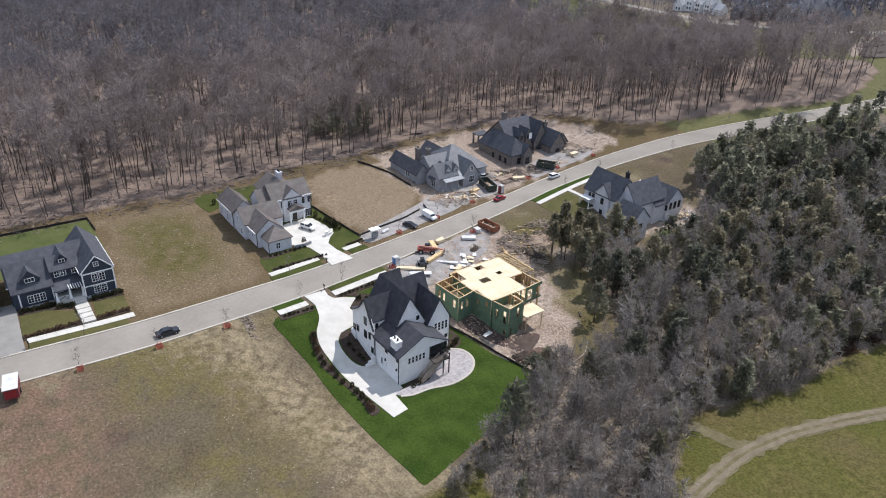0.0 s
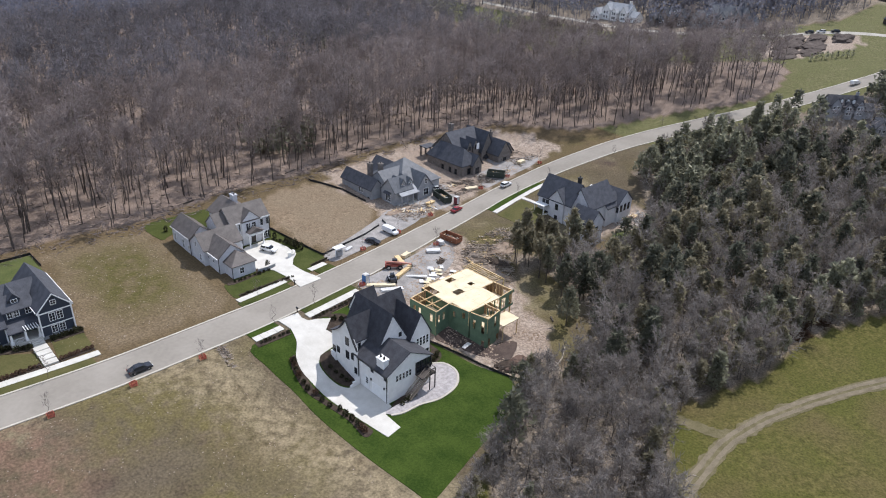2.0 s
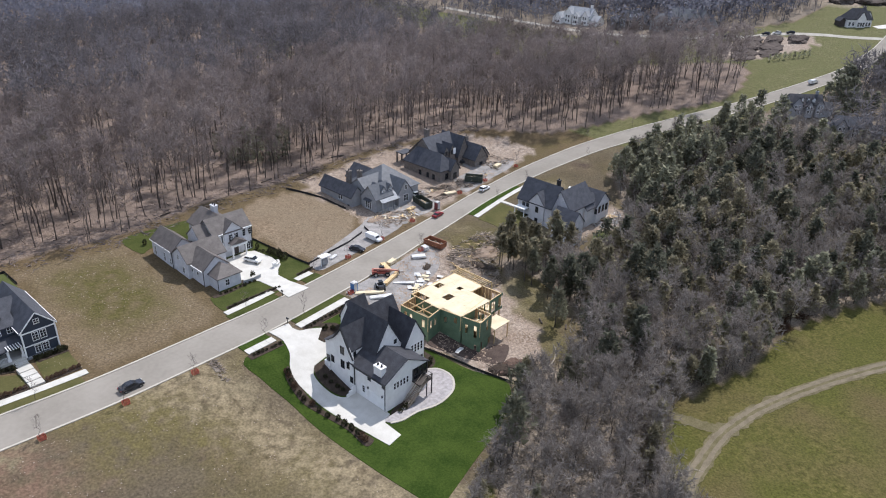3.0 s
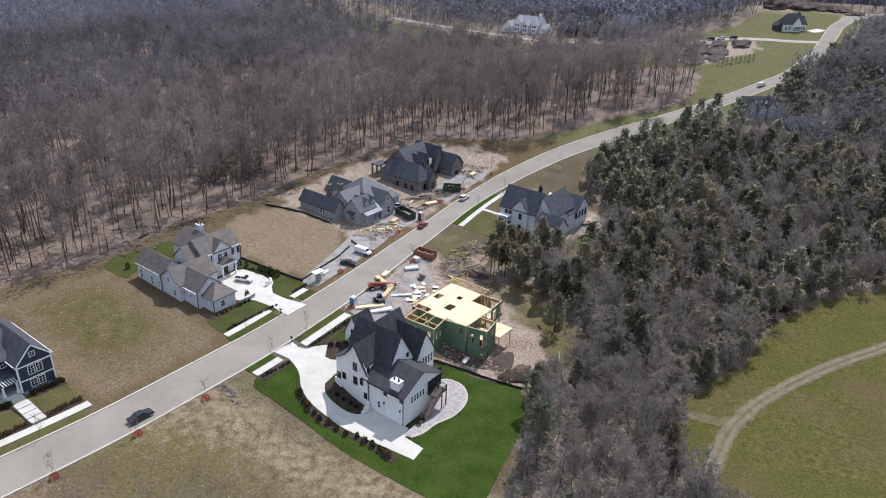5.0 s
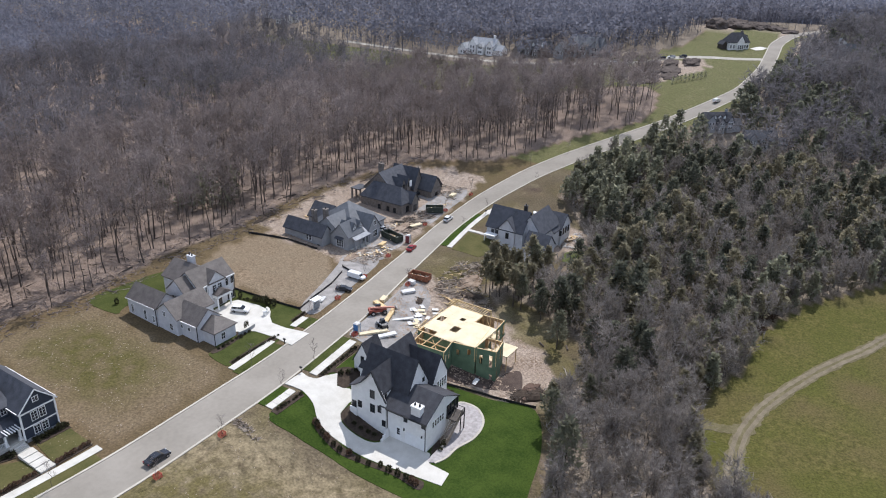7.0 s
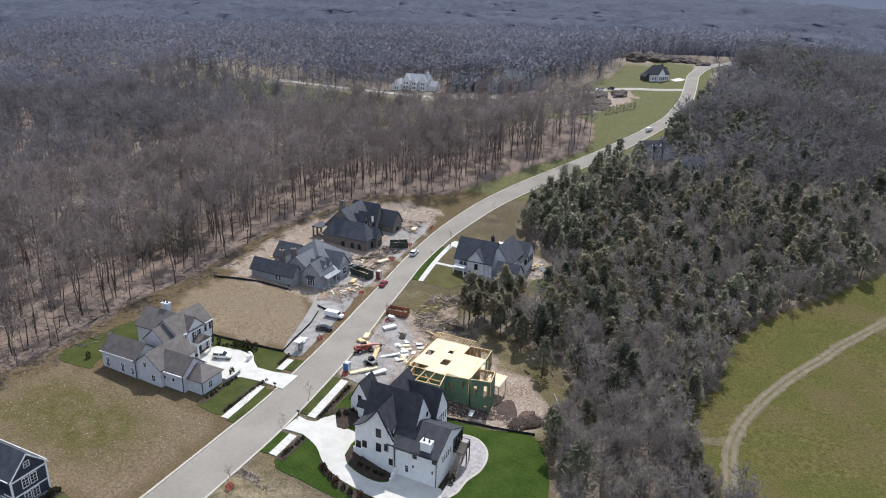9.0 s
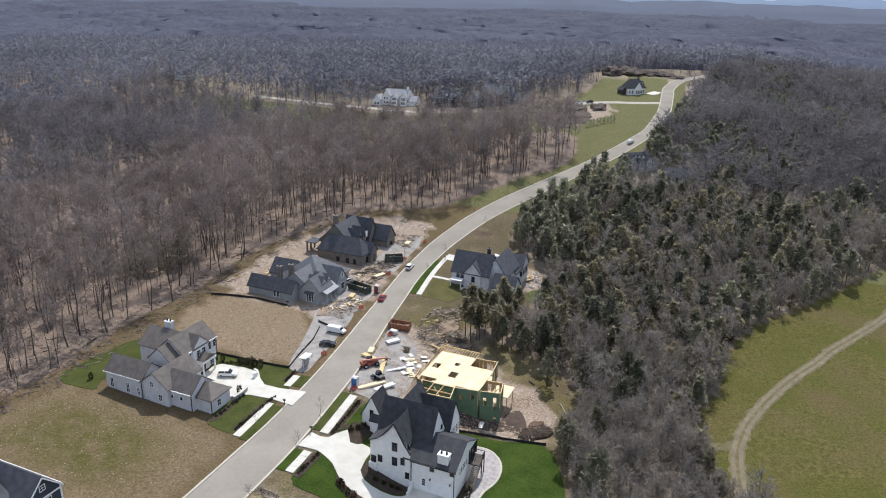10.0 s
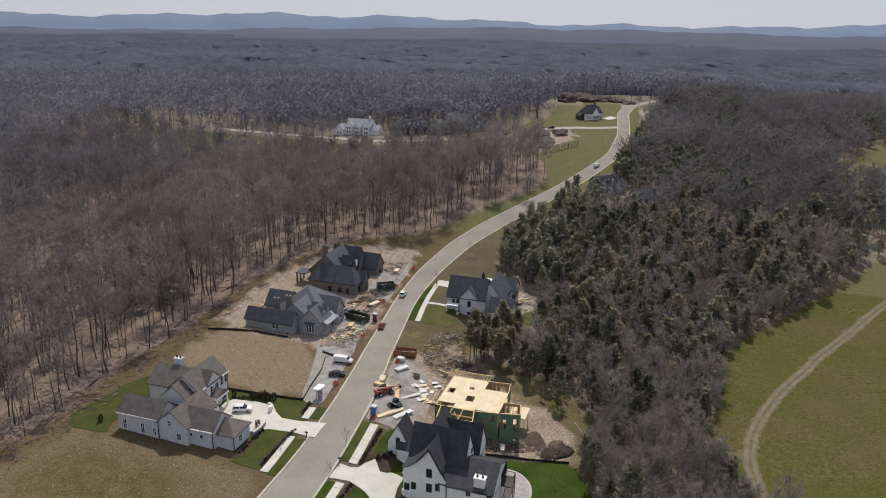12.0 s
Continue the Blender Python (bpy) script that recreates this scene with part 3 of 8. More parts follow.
structure("planting_bed", drape(smooth_line([(50.2, 131.4), (50.6, 130.2), (56, 130.6), (60.4, 131.6), (60.5, 132.8), (57.4, 133), (56.8, 131.6)], 3, True), 0.12, 2, 0.1), M["mulch"], "dark mulch bed under the garage wall", "bed")
structure("planting_bed", drape([(49.4, 124.4), (62.0, 124.6), (62.4, 125.6), (62.0, 126.4), (49.6, 126.0)], 0.12, 2, 0.1), M["mulch"], "mulch strip with a low clipped hedge", "bed")
structure("planting_bed", drape([(68.0, 126.3), (72.6, 127.0), (72.4, 128.4), (68.0, 127.8)], 0.12, 2, 0.1), M["mulch"], "mulch strip with a low clipped hedge", "bed")

# navy house lot
structure("lawn", drape([(2.9, 125.0), (12.6, 125.2), (12.6, 130), (7.8, 133.2), (3.6, 133.6)], 0.07, 2, 0.1), M["dull_lawn"], "dull winter lawn before the navy house", "lawn")
structure("lawn", drape([(15.0, 124.9), (21.0, 125.2), (21.2, 133), (16.0, 132.4), (15.6, 130)], 0.07, 2, 0.1), M["dull_lawn"], "dull winter lawn before the navy house", "lawn")
structure("lawn", drape([(-40, 148), (22.6, 148), (22.6, 166.3), (-40, 167)], 0.07, 4, 0.1), M["verge"], "green back lawn of the navy house", "lawn")
structure("driveway", drape([(-2.2, 121.7), (2.8, 121.7), (2.9, 126), (3.6, 138), (-8, 138), (-8, 134), (-3, 133), (-1.8, 127)], 0.16, 3, 0.2), M["grey_concrete"], "grey concrete driveway of the navy house", "driveway")
structure("planting_bed", drape([(2.9, 124.9), (12.4, 124.9), (12.4, 126.4), (2.9, 126.4)], 0.12, 2, 0.1), M["mulch"], "mulch strip with small shrubs", "bed")
structure("planting_bed", drape([(15.0, 124.9), (20.9, 124.9), (20.9, 126.4), (15.0, 126.2)], 0.12, 2, 0.1), M["mulch"], "mulch strip with small shrubs", "bed")
structure("planting_bed", drape([(3.6, 133.4), (8.0, 133.0), (13.0, 131), (13.0, 134), (3.6, 135.6)], 0.12, 2, 0.1), M["mulch"], "mulch bed under the navy house", "bed")
structure("planting_bed", drape([(16.2, 131.4), (21.4, 131.4), (21.4, 133.2), (16.2, 133.2)], 0.12, 2, 0.1), M["mulch"], "mulch bed under the navy house", "bed")

# bare lots
structure("gravel_pad", drape(smooth_line([(73.0, 125.8), (78.7, 126.2), (90, 128.2), (103.7, 131.4), (104.2, 136), (101, 140.6), (96, 138.4), (85, 134.2), (73.8, 130.2)], 4, True), 0.06, 3, 0.06), M["gravel"], "grey gravel parking strip by the street", "gravel")
structure("gravel_pad", drape(smooth_line([(112, 142.4), (124, 145), (121, 135.6), (114, 132.6), (109, 134.4), (106, 131.6), (104, 133), (105.5, 138)], 4, True), 0.06, 3, 0.06), M["gravel"], "grey gravel forecourt of the unfinished house", "gravel")
structure("gravel_pad", drape(smooth_line([(137, 143.4), (145, 144), (146.6, 149), (152, 144), (160, 140.4), (155, 136.6), (142, 135.6), (132, 134.6), (134, 139)], 4, True), 0.06, 3, 0.06), M["gravel"], "grey gravel yard of the brown house", "gravel")
structure("gravel_pad", drape(smooth_line([(70.6, 113.4), (73, 114.8), (80, 115.8), (92, 117.6), (100, 119.4), (99, 114), (95, 110), (88, 107), (82, 104.6), (75, 104.6), (70.8, 107)], 4, True), 0.06, 3, 0.06), M["gravel"], "grey gravel yard of the framed house", "gravel")

structure("bare_strip", drape(smooth_line([(74.2, 93.4), (78.0, 93.9), (79.4, 89.4), (80.2, 85.4), (84.2, 84.6), (86.6, 82.6), (83.4, 80.4), (80.2, 79.6), (77.6, 83.6), (75.6, 88.0), (73.9, 91.6)], 3, True), 0.09, 2, 0.06), M["wet_earth"], "dark damp churned soil beside the framed house", "ground")

# green strips and the lot of the house among trees
structure("lawn", drape([(121, 120.6), (133.2, 122.6), (133.6, 113.6), (127, 112), (122.4, 113.4)], 0.07, 3, 0.1), M["dull_lawn"], "thin dull lawn by the street", "lawn")
structure("lawn", drape(smooth_line([(140, 97), (145, 98), (149, 95), (149, 91.5), (144, 90), (140, 92.5)], 3, True), 0.07, 3, 0.1), M["verge"], "small green back lawn among trees", "lawn")


def verge(u0, u1, side, w1, mat="verge", lift=0.10):
    line = road_line(u0, u1, 1.5)
    lo, hi = (lambda u: left_edge(u, 0.4), w1) if side > 0 else (-w1, lambda u: right_edge(u, 0.4))
    structure("verge", ribbon(line, lo, hi, lift, 0.1), M[mat], "mown grass strip between kerb and pavement", "verge")


def walk_slabs(u0, u1, side, w0, w1, lift=0.15):
    """A pavement of square slabs, each a piece of its own."""
    base = tagged(part("pavement", ribbon(road_line(u0, u1, 1.5), *( (w0, w1) if side > 0 else (-w1, -w0)), lift - 0.04, 0.1), M["gravel"]), "pale concrete pavement beside the street", "pavement", "", "structure")
    line = road_line(u0, u1, 1.5)
    for a, b in zip(line, line[1:]):
        d = (Vector(b) - Vector(a)).normalized()
        a2, b2 = Vector(a) + d * 0.006, Vector(b) - d * 0.006
        part("slab", ribbon([tuple(a2), tuple(b2)], *((w0, w1) if side > 0 else (-w1, -w0)), lift, 0.06), M["concrete"], base)


verge(3, 20.8, 1, 6.6, "dull_lawn")
walk_slabs(3, 21, 1, 6.6, 8.2)
verge(48.2, 60.3, 1, 6.2, "mid_lawn")
walk_slabs(48.7, 60.7, 1, 6.2, 7.7)
verge(67.9, 73.2, 1, 6.2, "mid_lawn")
walk_slabs(67.4, 73.0, 1, 6.2, 7.7)
verge(43.3, 50.0, -1, 6.3, "lawn")
walk_slabs(43.4, 50.3, -1, 6.3, 7.8)
verge(55.4, 69.6, -1, 6.3, "mid_lawn")
walk_slabs(55.0, 69.4, -1, 6.3, 7.9)
verge(121, 146, -1, 4.9, "lawn")
walk_slabs(120.6, 150, -1, 4.9, 6.3)
structure("pavement", drape([(146.6, 125), (150.4, 125), (150.6, 118.6), (147.4, 116.5), (143.8, 117.2), (146.4, 121)], 0.17, 2, 0.15), M["concrete"], "concrete drive of the house among trees", "driveway")
structure("pavement", drape([(133.4, 123.2), (134.6, 123.3), (135.6, 116.6), (134.6, 116.2)], 0.17, 2, 0.15), M["concrete"], "narrow concrete garden path", "path")
SIDE_ROAD = smooth_line([(366, 91.5), (360, 104), (354.6, 115.6), (343, 131), (332, 141), (326, 158), (325.5, 178), (327, 208), (329, 240), (330, 275), (333, 310), (336, 335)], 5)
structure("road", ribbon(SIDE_ROAD, -2.3, 2.3, 0.06), M["side_road"], "narrow pale side road turning off uphill", "road")

# pasture track: worn bare ruts on a trodden band, wandering a little
def worn_band(line, half, lift, mat, label, seed):
    """A strip along a line whose edges wander."""
    bm, rows_ = bmesh.new(), []
    for i, p in enumerate(line):
        a, b = Vector(line[max(0, i - 1)]), Vector(line[min(len(line) - 1, i + 1)])
        d = (b - a).normalized()
        nrm = Vector((-d.y, d.x))
        w0 = half * (1 + 0.5 * noise.noise(Vector((i * 0.35, seed, 0))))
        w1 = half * (1 + 0.5 * noise.noise(Vector((i * 0.35, seed + 9, 0))))
        rows_.append([bm.verts.new((*(Vector(p) + nrm * w).xy, lz(*(Vector(p) + nrm * w).xy) + lift)) for w in (-w0, 0, w1)])
    for a, b in zip(rows_, rows_[1:]):
        for k in range(2):
            bm.faces.new((a[k + 1], a[k], b[k], b[k + 1]))
    bmesh.ops.recalc_face_normals(bm, faces=bm.faces[:])
    structure("pavement", bm, M[mat], label, "track")


def beside(line, off):
    out = []
    for i, p in enumerate(line):
        a, b = Vector(line[max(0, i - 1)]), Vector(line[min(len(line) - 1, i + 1)])
        d = (b - a).normalized()
        out.append((p[0] - d.y * off, p[1] + d.x * off))
    return out


TRACK = smooth_line([(58, 31), (67, 35.2), (76, 38.8), (84, 39.9), (92, 40.4), (99, 39.6), (105.3, 38.3), (117, 34.3), (128.4, 29.2), (139.4, 23.2), (146.4, 19.8), (163, 9.6), (186, -4), (240, -40)], 12)
FORK = smooth_line([(90.2, 51.4), (91.4, 48.6), (92.3, 45.6), (93.2, 42.6), (95.4, 40.4)], 10)
worn_band(TRACK, 1.55, 0.05, "worn_grass", "trodden dry grass along the farm track", 1.0)
worn_band(beside(TRACK, 0.72), 0.42, 0.07, "track", "bare earth rut of the farm track", 2.0)
worn_band(beside(TRACK, -0.72), 0.42, 0.07, "track", "bare earth rut of the farm track", 3.0)
worn_band(FORK, 1.3, 0.045, "worn_grass", "faint trodden path joining the farm track", 4.0)


# ---- houses ----
def wing(house, u0, u1, v0, v1, zb, ze, zr, along, wall, roof, ov=0.45, label="", hip=0.0, walls=True):
    """A wing with a ridge along u or v: its wall, closed to the gables, and its roof of two slopes."""
    um, vm = (u0 + u1) / 2, (v0 + v1) / 2
    if walls:
        bm = bmesh.new()
        lo = [bm.verts.new((u, v, zb)) for u, v in ((u0, v0), (u1, v0), (u1, v1), (u0, v1))]
        hi = [bm.verts.new((u, v, ze)) for u, v in ((u0, v0), (u1, v0), (u1, v1), (u0, v1))]
        bm.faces.new(lo[::-1])
        if along == "u":
            a, b = (um, vm), (um, vm)
            r0, r1 = bm.verts.new((u0 + hip, vm, zr)), bm.verts.new((u1 - hip, vm, zr))
            bm.faces.new((lo[0], lo[1], hi[1], hi[0])), bm.faces.new((lo[2], lo[3], hi[3], hi[2]))
            bm.faces.new((lo[1], lo[2], hi[2], r1, hi[1]) if not hip else (lo[1], lo[2], hi[2], hi[1]))
            bm.faces.new((lo[3], lo[0], hi[0], r0, hi[3]) if not hip else (lo[3], lo[0], hi[0], hi[3]))
            bm.faces.new((hi[0], hi[1], r1, r0)), bm.faces.new((hi[2], hi[3], r0, r1))
            if hip:
                bm.faces.new((hi[1], hi[2], r1)), bm.faces.new((hi[3], hi[0], r0))
        else:
            r0, r1 = bm.verts.new((um, v0 + hip, zr)), bm.verts.new((um, v1 - hip, zr))
            bm.faces.new((lo[1], lo[2], hi[2], hi[1])), bm.faces.new((lo[3], lo[0], hi[0], hi[3]))
            bm.faces.new((lo[0], lo[1], hi[1], r0, hi[0]) if not hip else (lo[0], lo[1], hi[1], hi[0]))
            bm.faces.new((lo[2], lo[3], hi[3], r1, hi[2]) if not hip else (lo[2], lo[3], hi[3], hi[2]))
            bm.faces.new((hi[1], hi[2], r1, r0)), bm.faces.new((hi[3], hi[0], r0, r1))
            if hip:
                bm.faces.new((hi[0], hi[1], r0)), bm.faces.new((hi[2], hi[3], r1))
        part("wall", bm, wall, house, label)
    # the roof: a shell over the gable, thick and overhanging
    t = 0.16
    bm = bmesh.new()
    half = (v1 - v0) / 2 if along == "u" else (u1 - u0) / 2
    slope = (zr - ze) / half
    drop = slope * ov
    rake = ov * 0.6
    def pt(s, w, z):
        return (s, vm + w, z) if along == "u" else (um + w, s, z)
    s0, s1 = (u0, u1) if along == "u" else (v0, v1)
    h0, h1 = (s0 - rake, s1 + rake)
    e = half + ov
    up = t * math.sqrt(1 + slope * slope)
    rows = []
    for z_off in (0.02, up):
        rows.append([bm.verts.new(pt(s, w, z + z_off)) for s, w, z in (
            (h0 - (ov - rake if hip else 0), -e, ze - drop), (h1 + (ov - rake if hip else 0), -e, ze - drop), (h0 + (hip + rake if hip else 0), 0, zr), (h1 - (hip + rake if hip else 0), 0, zr), (h0 - (ov - rake if hip else 0), e, ze - drop), (h1 + (ov - rake if hip else 0), e, ze - drop))])
    lo, hi = rows
    for k in (lo, hi):
        bm.faces.new((k[0], k[1], k[3], k[2])), bm.faces.new((k[2], k[3], k[5], k[4]))
        if hip:
            bm.faces.new((k[0], k[2], k[4])), bm.faces.new((k[1], k[5], k[3]))
    ring = (0, 1, 5, 4) if hip else (0, 1, 3, 5, 4, 2)
    for a, b in zip(ring, ring[1:] + ring[:1]):
        bm.faces.new((lo[a], lo[b], hi[b], hi[a]))
    bmesh.ops.recalc_face_normals(bm, faces=bm.faces[:])
    part("roof", bm, roof, house)


def win(house, face, s, z, w, h, at, frame="white_trim", cols=2, rows=2, shutters=False, name="window"):
    """A window on a wall: face -u, +u, -v or +v; s along the wall, z its middle; with frame, bars and a pane."""
    out = -1 if face[0] == "-" else 1

    def slab(a0, a1, z0, z1, d0, d1):
        lo, hi = sorted((at + out * d0, at + out * d1))
        return (lo, hi, a0, a1, z0, z1) if face[1] == "u" else (a0, a1, lo, hi, z0, z1)
    t = 0.09
    rows_ = [slab(s - w / 2 - t, s - w / 2, z - h / 2 - t, z + h / 2 + t, -0.05, 0.07), slab(s + w / 2, s + w / 2 + t, z - h / 2 - t, z + h / 2 + t, -0.05, 0.07),
             slab(s - w / 2, s + w / 2, z + h / 2, z + h / 2 + t, -0.05, 0.07), slab(s - w / 2, s + w / 2, z - h / 2 - t, z - h / 2, -0.05, 0.07)]
    for k in range(1, cols):
        c = s - w / 2 + w * k / cols
        rows_.append(slab(c - 0.03, c + 0.03, z - h / 2, z + h / 2, 0.0, 0.05))
    for k in range(1, rows):
        c = z - h / 2 + h * k / rows
        rows_.append(slab(s - w / 2, s + w / 2, c - 0.025, c + 0.025, 0.0, 0.048))
    bm = boxes(*rows_[:4])
    bmesh.ops.remove_doubles(bm, verts=bm.verts, dist=0.001)
    f = part(name, bm, M[frame], house)
    for r_ in rows_[4:]:
        part("glazing_bar", boxes(r_), M[frame], f)
    part("pane", boxes(slab(s - w / 2, s + w / 2, z - h / 2, z + h / 2, -0.02, 0.02)), M["glass"], f)
    if shutters:
        for k in (-1, 1):
            c = s + k * (w / 2 + t + 0.22)
            part("shutter", boxes(slab(c - 0.19, c + 0.19, z - h / 2, z + h / 2, 0.0, 0.05)), M["black_metal"], house)
    return f


def door(house, face, s, z0, w, h, at, mat, panels=4):
    out = -1 if face[0] == "-" else 1

    def slab(a0, a1, za, zb, d0, d1):
        lo, hi = sorted((at + out * d0, at + out * d1))
        return (lo, hi, a0, a1, za, zb) if face[1] == "u" else (a0, a1, lo, hi, za, zb)
    rows_ = [slab(s - w / 2, s + w / 2, z0, z0 + h, -0.03, 0.03)]
    for k in range(panels):
        a, b = z0 + h * (k + 0.12) / panels, z0 + h * (k + 0.88) / panels
        n = max(1, round(w / 1.1))
        for j in range(n):
            x0, x1 = s - w / 2 + w * (j + 0.1) / n, s - w / 2 + w * (j + 0.9) / n
            rows_.append(slab(x0, x1, a, b, 0.03, 0.05))
    d = part("door", boxes(*rows_), mat, house)
    part("door_frame", boxes(slab(s - w / 2 - 0.12, s - w / 2, z0, z0 + h + 0.12, -0.03, 0.08), slab(s + w / 2, s + w / 2 + 0.12, z0, z0 + h + 0.12, -0.03, 0.08), slab(s - w / 2, s + w / 2, z0 + h, z0 + h + 0.12, -0.03, 0.08)), M["white_trim"], d)
    return d


def chimney(house, u, v, z0, z1, a, b, mat, pots=2):
    c = part("chimney", boxes((u - a / 2, u + a / 2, v - b / 2, v + b / 2, z0, z1 - 0.25), (u - a / 2 - 0.1, u + a / 2 + 0.1, v - b / 2 - 0.1, v + b / 2 + 0.1, z1 - 0.25, z1)), mat, house)
    for k in range(pots):
        y = v + (k - (pots - 1) / 2) * b * 0.5
        bm = bmesh.new()
        bmesh.ops.create_cone(bm, cap_ends=True, segments=10, radius1=0.2, radius2=0.15, depth=0.5, matrix=Matrix.Translation((u, y, z1 + 0.25)))
        part("chimney_pot", bm, M["black_metal"], c)


def eaves(house, rows_, mat=None):
    """White fascia boards and gutters along eaves: pairs of ends."""
    for a, b in rows_:
        bm = bmesh.new()
        beam(bm, a, b, 0.14, 0.2)
        part("gutter", bm, mat or M["white_trim"], house)


def stairs(house, start, end, width, mat, rail=True, name="stair"):
    """A flight from start down to end (along u or v), each tread its own slab."""
    a, b = Vector(start), Vector(end)
    n = max(3, int(abs(a.z - b.z) / 0.18))
    d = (b - a)
    flat = Vector((d.x, d.y, 0)).normalized()
    side = Vector((-flat.y, flat.x, 0))
    st = None
    bm = bmesh.new()
    for k in (-1, 1):
        beam(bm, a + side * k * width / 2, b + side * k * width / 2, 0.08, 0.28)
    st = part(name, bm, mat, house)
    for k in range(n):
        p = a + d * (k + 0.5) / n
        bm = bmesh.new()
        beam(bm, p - side * width / 2, p + side * width / 2, d.length / n * 0.9, 0.06)
        part("tread", bm, mat, st)
    if rail:
        for k in (-1, 1):
            bm = bmesh.new()
            o = side * k * width / 2
            beam(bm, a + o + Vector((0, 0, 1)), b + o + Vector((0, 0, 1)), 0.07)
            for j in range(n + 1):
                p = a + d * j / n + o
                beam(bm, p, p + Vector((0, 0, 1)), 0.05)
            part("railing", bm, mat, st)
    return st


def profile_wing(house, profile, a0, a1, along, zb, wall, roof, inset=0.25, rake=0.28):
    """A wing whose cross-section is a line of (side, height) from eave to eave: wall beneath, thick roof sheets above."""
    def pt(s, w, z):
        return (s, w, z) if along == "u" else (w, s, z)
    lo_w, hi_w = profile[0][0] + inset, profile[-1][0] - inset
    ws, zs = [p[0] for p in profile], [p[1] for p in profile]
    sec = [(lo_w, float(np.interp(lo_w, ws, zs)))] + [p for p in profile if lo_w < p[0] < hi_w] + [(hi_w, float(np.interp(hi_w, ws, zs)))]
    bm = bmesh.new()
    ends = []
    for s in (a0, a1):
        ends.append([bm.verts.new(pt(s, lo_w, zb))] + [bm.verts.new(pt(s, w, z - 0.02)) for w, z in sec] + [bm.verts.new(pt(s, hi_w, zb))])
    bm.faces.new(ends[0]), bm.faces.new(ends[1][::-1])
    n = len(ends[0])
    for i in range(n):
        bm.faces.new((ends[0][i], ends[1][i], ends[1][(i + 1) % n], ends[0][(i + 1) % n]))
    bmesh.ops.recalc_face_normals(bm, faces=bm.faces[:])
    part("wall", bm, wall, house)
    bm = bmesh.new()
    rows = []
    for s in (a0 - rake, a1 + rake):
        rows.append([bm.verts.new(pt(s, w, z + 0.01)) for w, z in profile] + [bm.verts.new(pt(s, w, z + 0.2)) for w, z in profile[::-1]])
    n = len(rows[0])
    bm.faces.new(rows[0]), bm.faces.new(rows[1][::-1])
    for i in range(n):
        bm.faces.new((rows[0][i], rows[1][i], rows[1][(i + 1) % n], rows[0][(i + 1) % n]))
    bmesh.ops.recalc_face_normals(bm, faces=bm.faces[:])
    part("roof", bm, roof, house)


def near_house():
    h = thing("house", (60, 93, -4.5), "large white brick house with steep dark shingle roofs", "house")
    W, R = M["white_brick"], M["roof_dark"]
    wing(h, 57.15, 63.95, 90.1, 100.2, -5.5, 1.75, 7.65, "v", W, R, 0.3)
    profile_wing(h, [(93.25, 2.7), (95.55, 6.75), (96.5, 5.3), (97.6, 4.05), (98.9, 3.05), (100.35, 2.4)], 54.4, 60.2, "u", -5.5, W, R)
    wing(h, 64.05, 68.85, 89.2, 97.2, -5.8, 1.75, 5.95, "v", W, R, 0.3)
    wing(h, 60.7, 68.1, 93.9, 100.1, -4.5, 2.05, 7.45, "u", W, R, 0.3)
    wing(h, 63.1, 67.5, 102.5, 106.5, -4.0, 1.1, 4.8, "u", W, R, 0.3)
    wing(h, 62.2, 67.3, 98.0, 104.4, -4.0, 0.6, 2.7, "v", W, R, 0.25)
    wing(h, 54.6, 64.6, 84.25, 93.6, -5.8, 0.72, 3.35, "v", W, R, 0.35)
    # raised front of the drive gable, running down past the low eave, with its dark copings
    bm = bmesh.new()
    prof = [(93.6, -5.5), (92.5, -5.5), (92.5, 1.7), (93.6, 3.6)]
    ends = [[bm.verts.new((u, v, z)) for v, z in prof] for u in (54.36, 54.62)]
    bm.faces.new(ends[0]), bm.faces.new(ends[1][::-1])
    for i in range(4):
        bm.faces.new((ends[0][i], ends[1][i], ends[1][(i + 1) % 4], ends[0][(i + 1) % 4]))
    bmesh.ops.recalc_face_normals(bm, faces=bm.faces[:])
    part("gable_wall", bm, W, h)
    bm = bmesh.new()
    beam(bm, (54.3, 92.4, 1.6), (54.3, 95.55, 7.0), 0.34, 0.12), beam(bm, (54.3, 95.55, 7.0), (54.3, 97.6, 4.3), 0.34, 0.1)
    part("coping", bm, M["black_metal"], h)
    # windows on the driveway side
    for v, z, w, ht in ((95.4, 2.3, 0.85, 1.5), (95.4, -0.6, 0.85, 1.5), (93.85, -0.2, 0.65, 1.2), (98.2, -0.8, 0.7, 1.2), (92.95, -2.75, 0.6, 1.1)):
        win(h, "-u", v, z, w, ht, 54.4 if v > 93.6 else 54.36, "black_metal", 2, 3)
    for v, z, w, ht in ((88.5, -0.12, 0.6, 1.0), (84.85, 0.0, 0.6, 1.0)):
        win(h, "-u", v, z, w, ht, 54.6, "black_metal", 1, 2)
    door(h, "-u", 89.95, -4.7, 1.0, 2.3, 54.6, M["white_trim"], 2)
    win(h, "-u", 89.95, -3.2, 0.6, 1.3, 54.56, "white_trim", 1, 3)
    door(h, "-u", 86.3, -5.0, 4.2, 2.2, 54.6, M["white_trim"], 4)
    for v in (88.75, 85.1):
        part("wall_lamp", boxes((54.38, 54.58, v - 0.09, v + 0.09, -2.55, -2.1)), M["black_metal"], h)
    # loggia beside the front: flat dark slab as its shade, solid white parapet
    part("loggia_opening", boxes((54.33, 54.37, 98.95, 99.95, -2.0, -0.5)), M["glass"], h, "dark slab as the shade of a recess behind a white parapet")
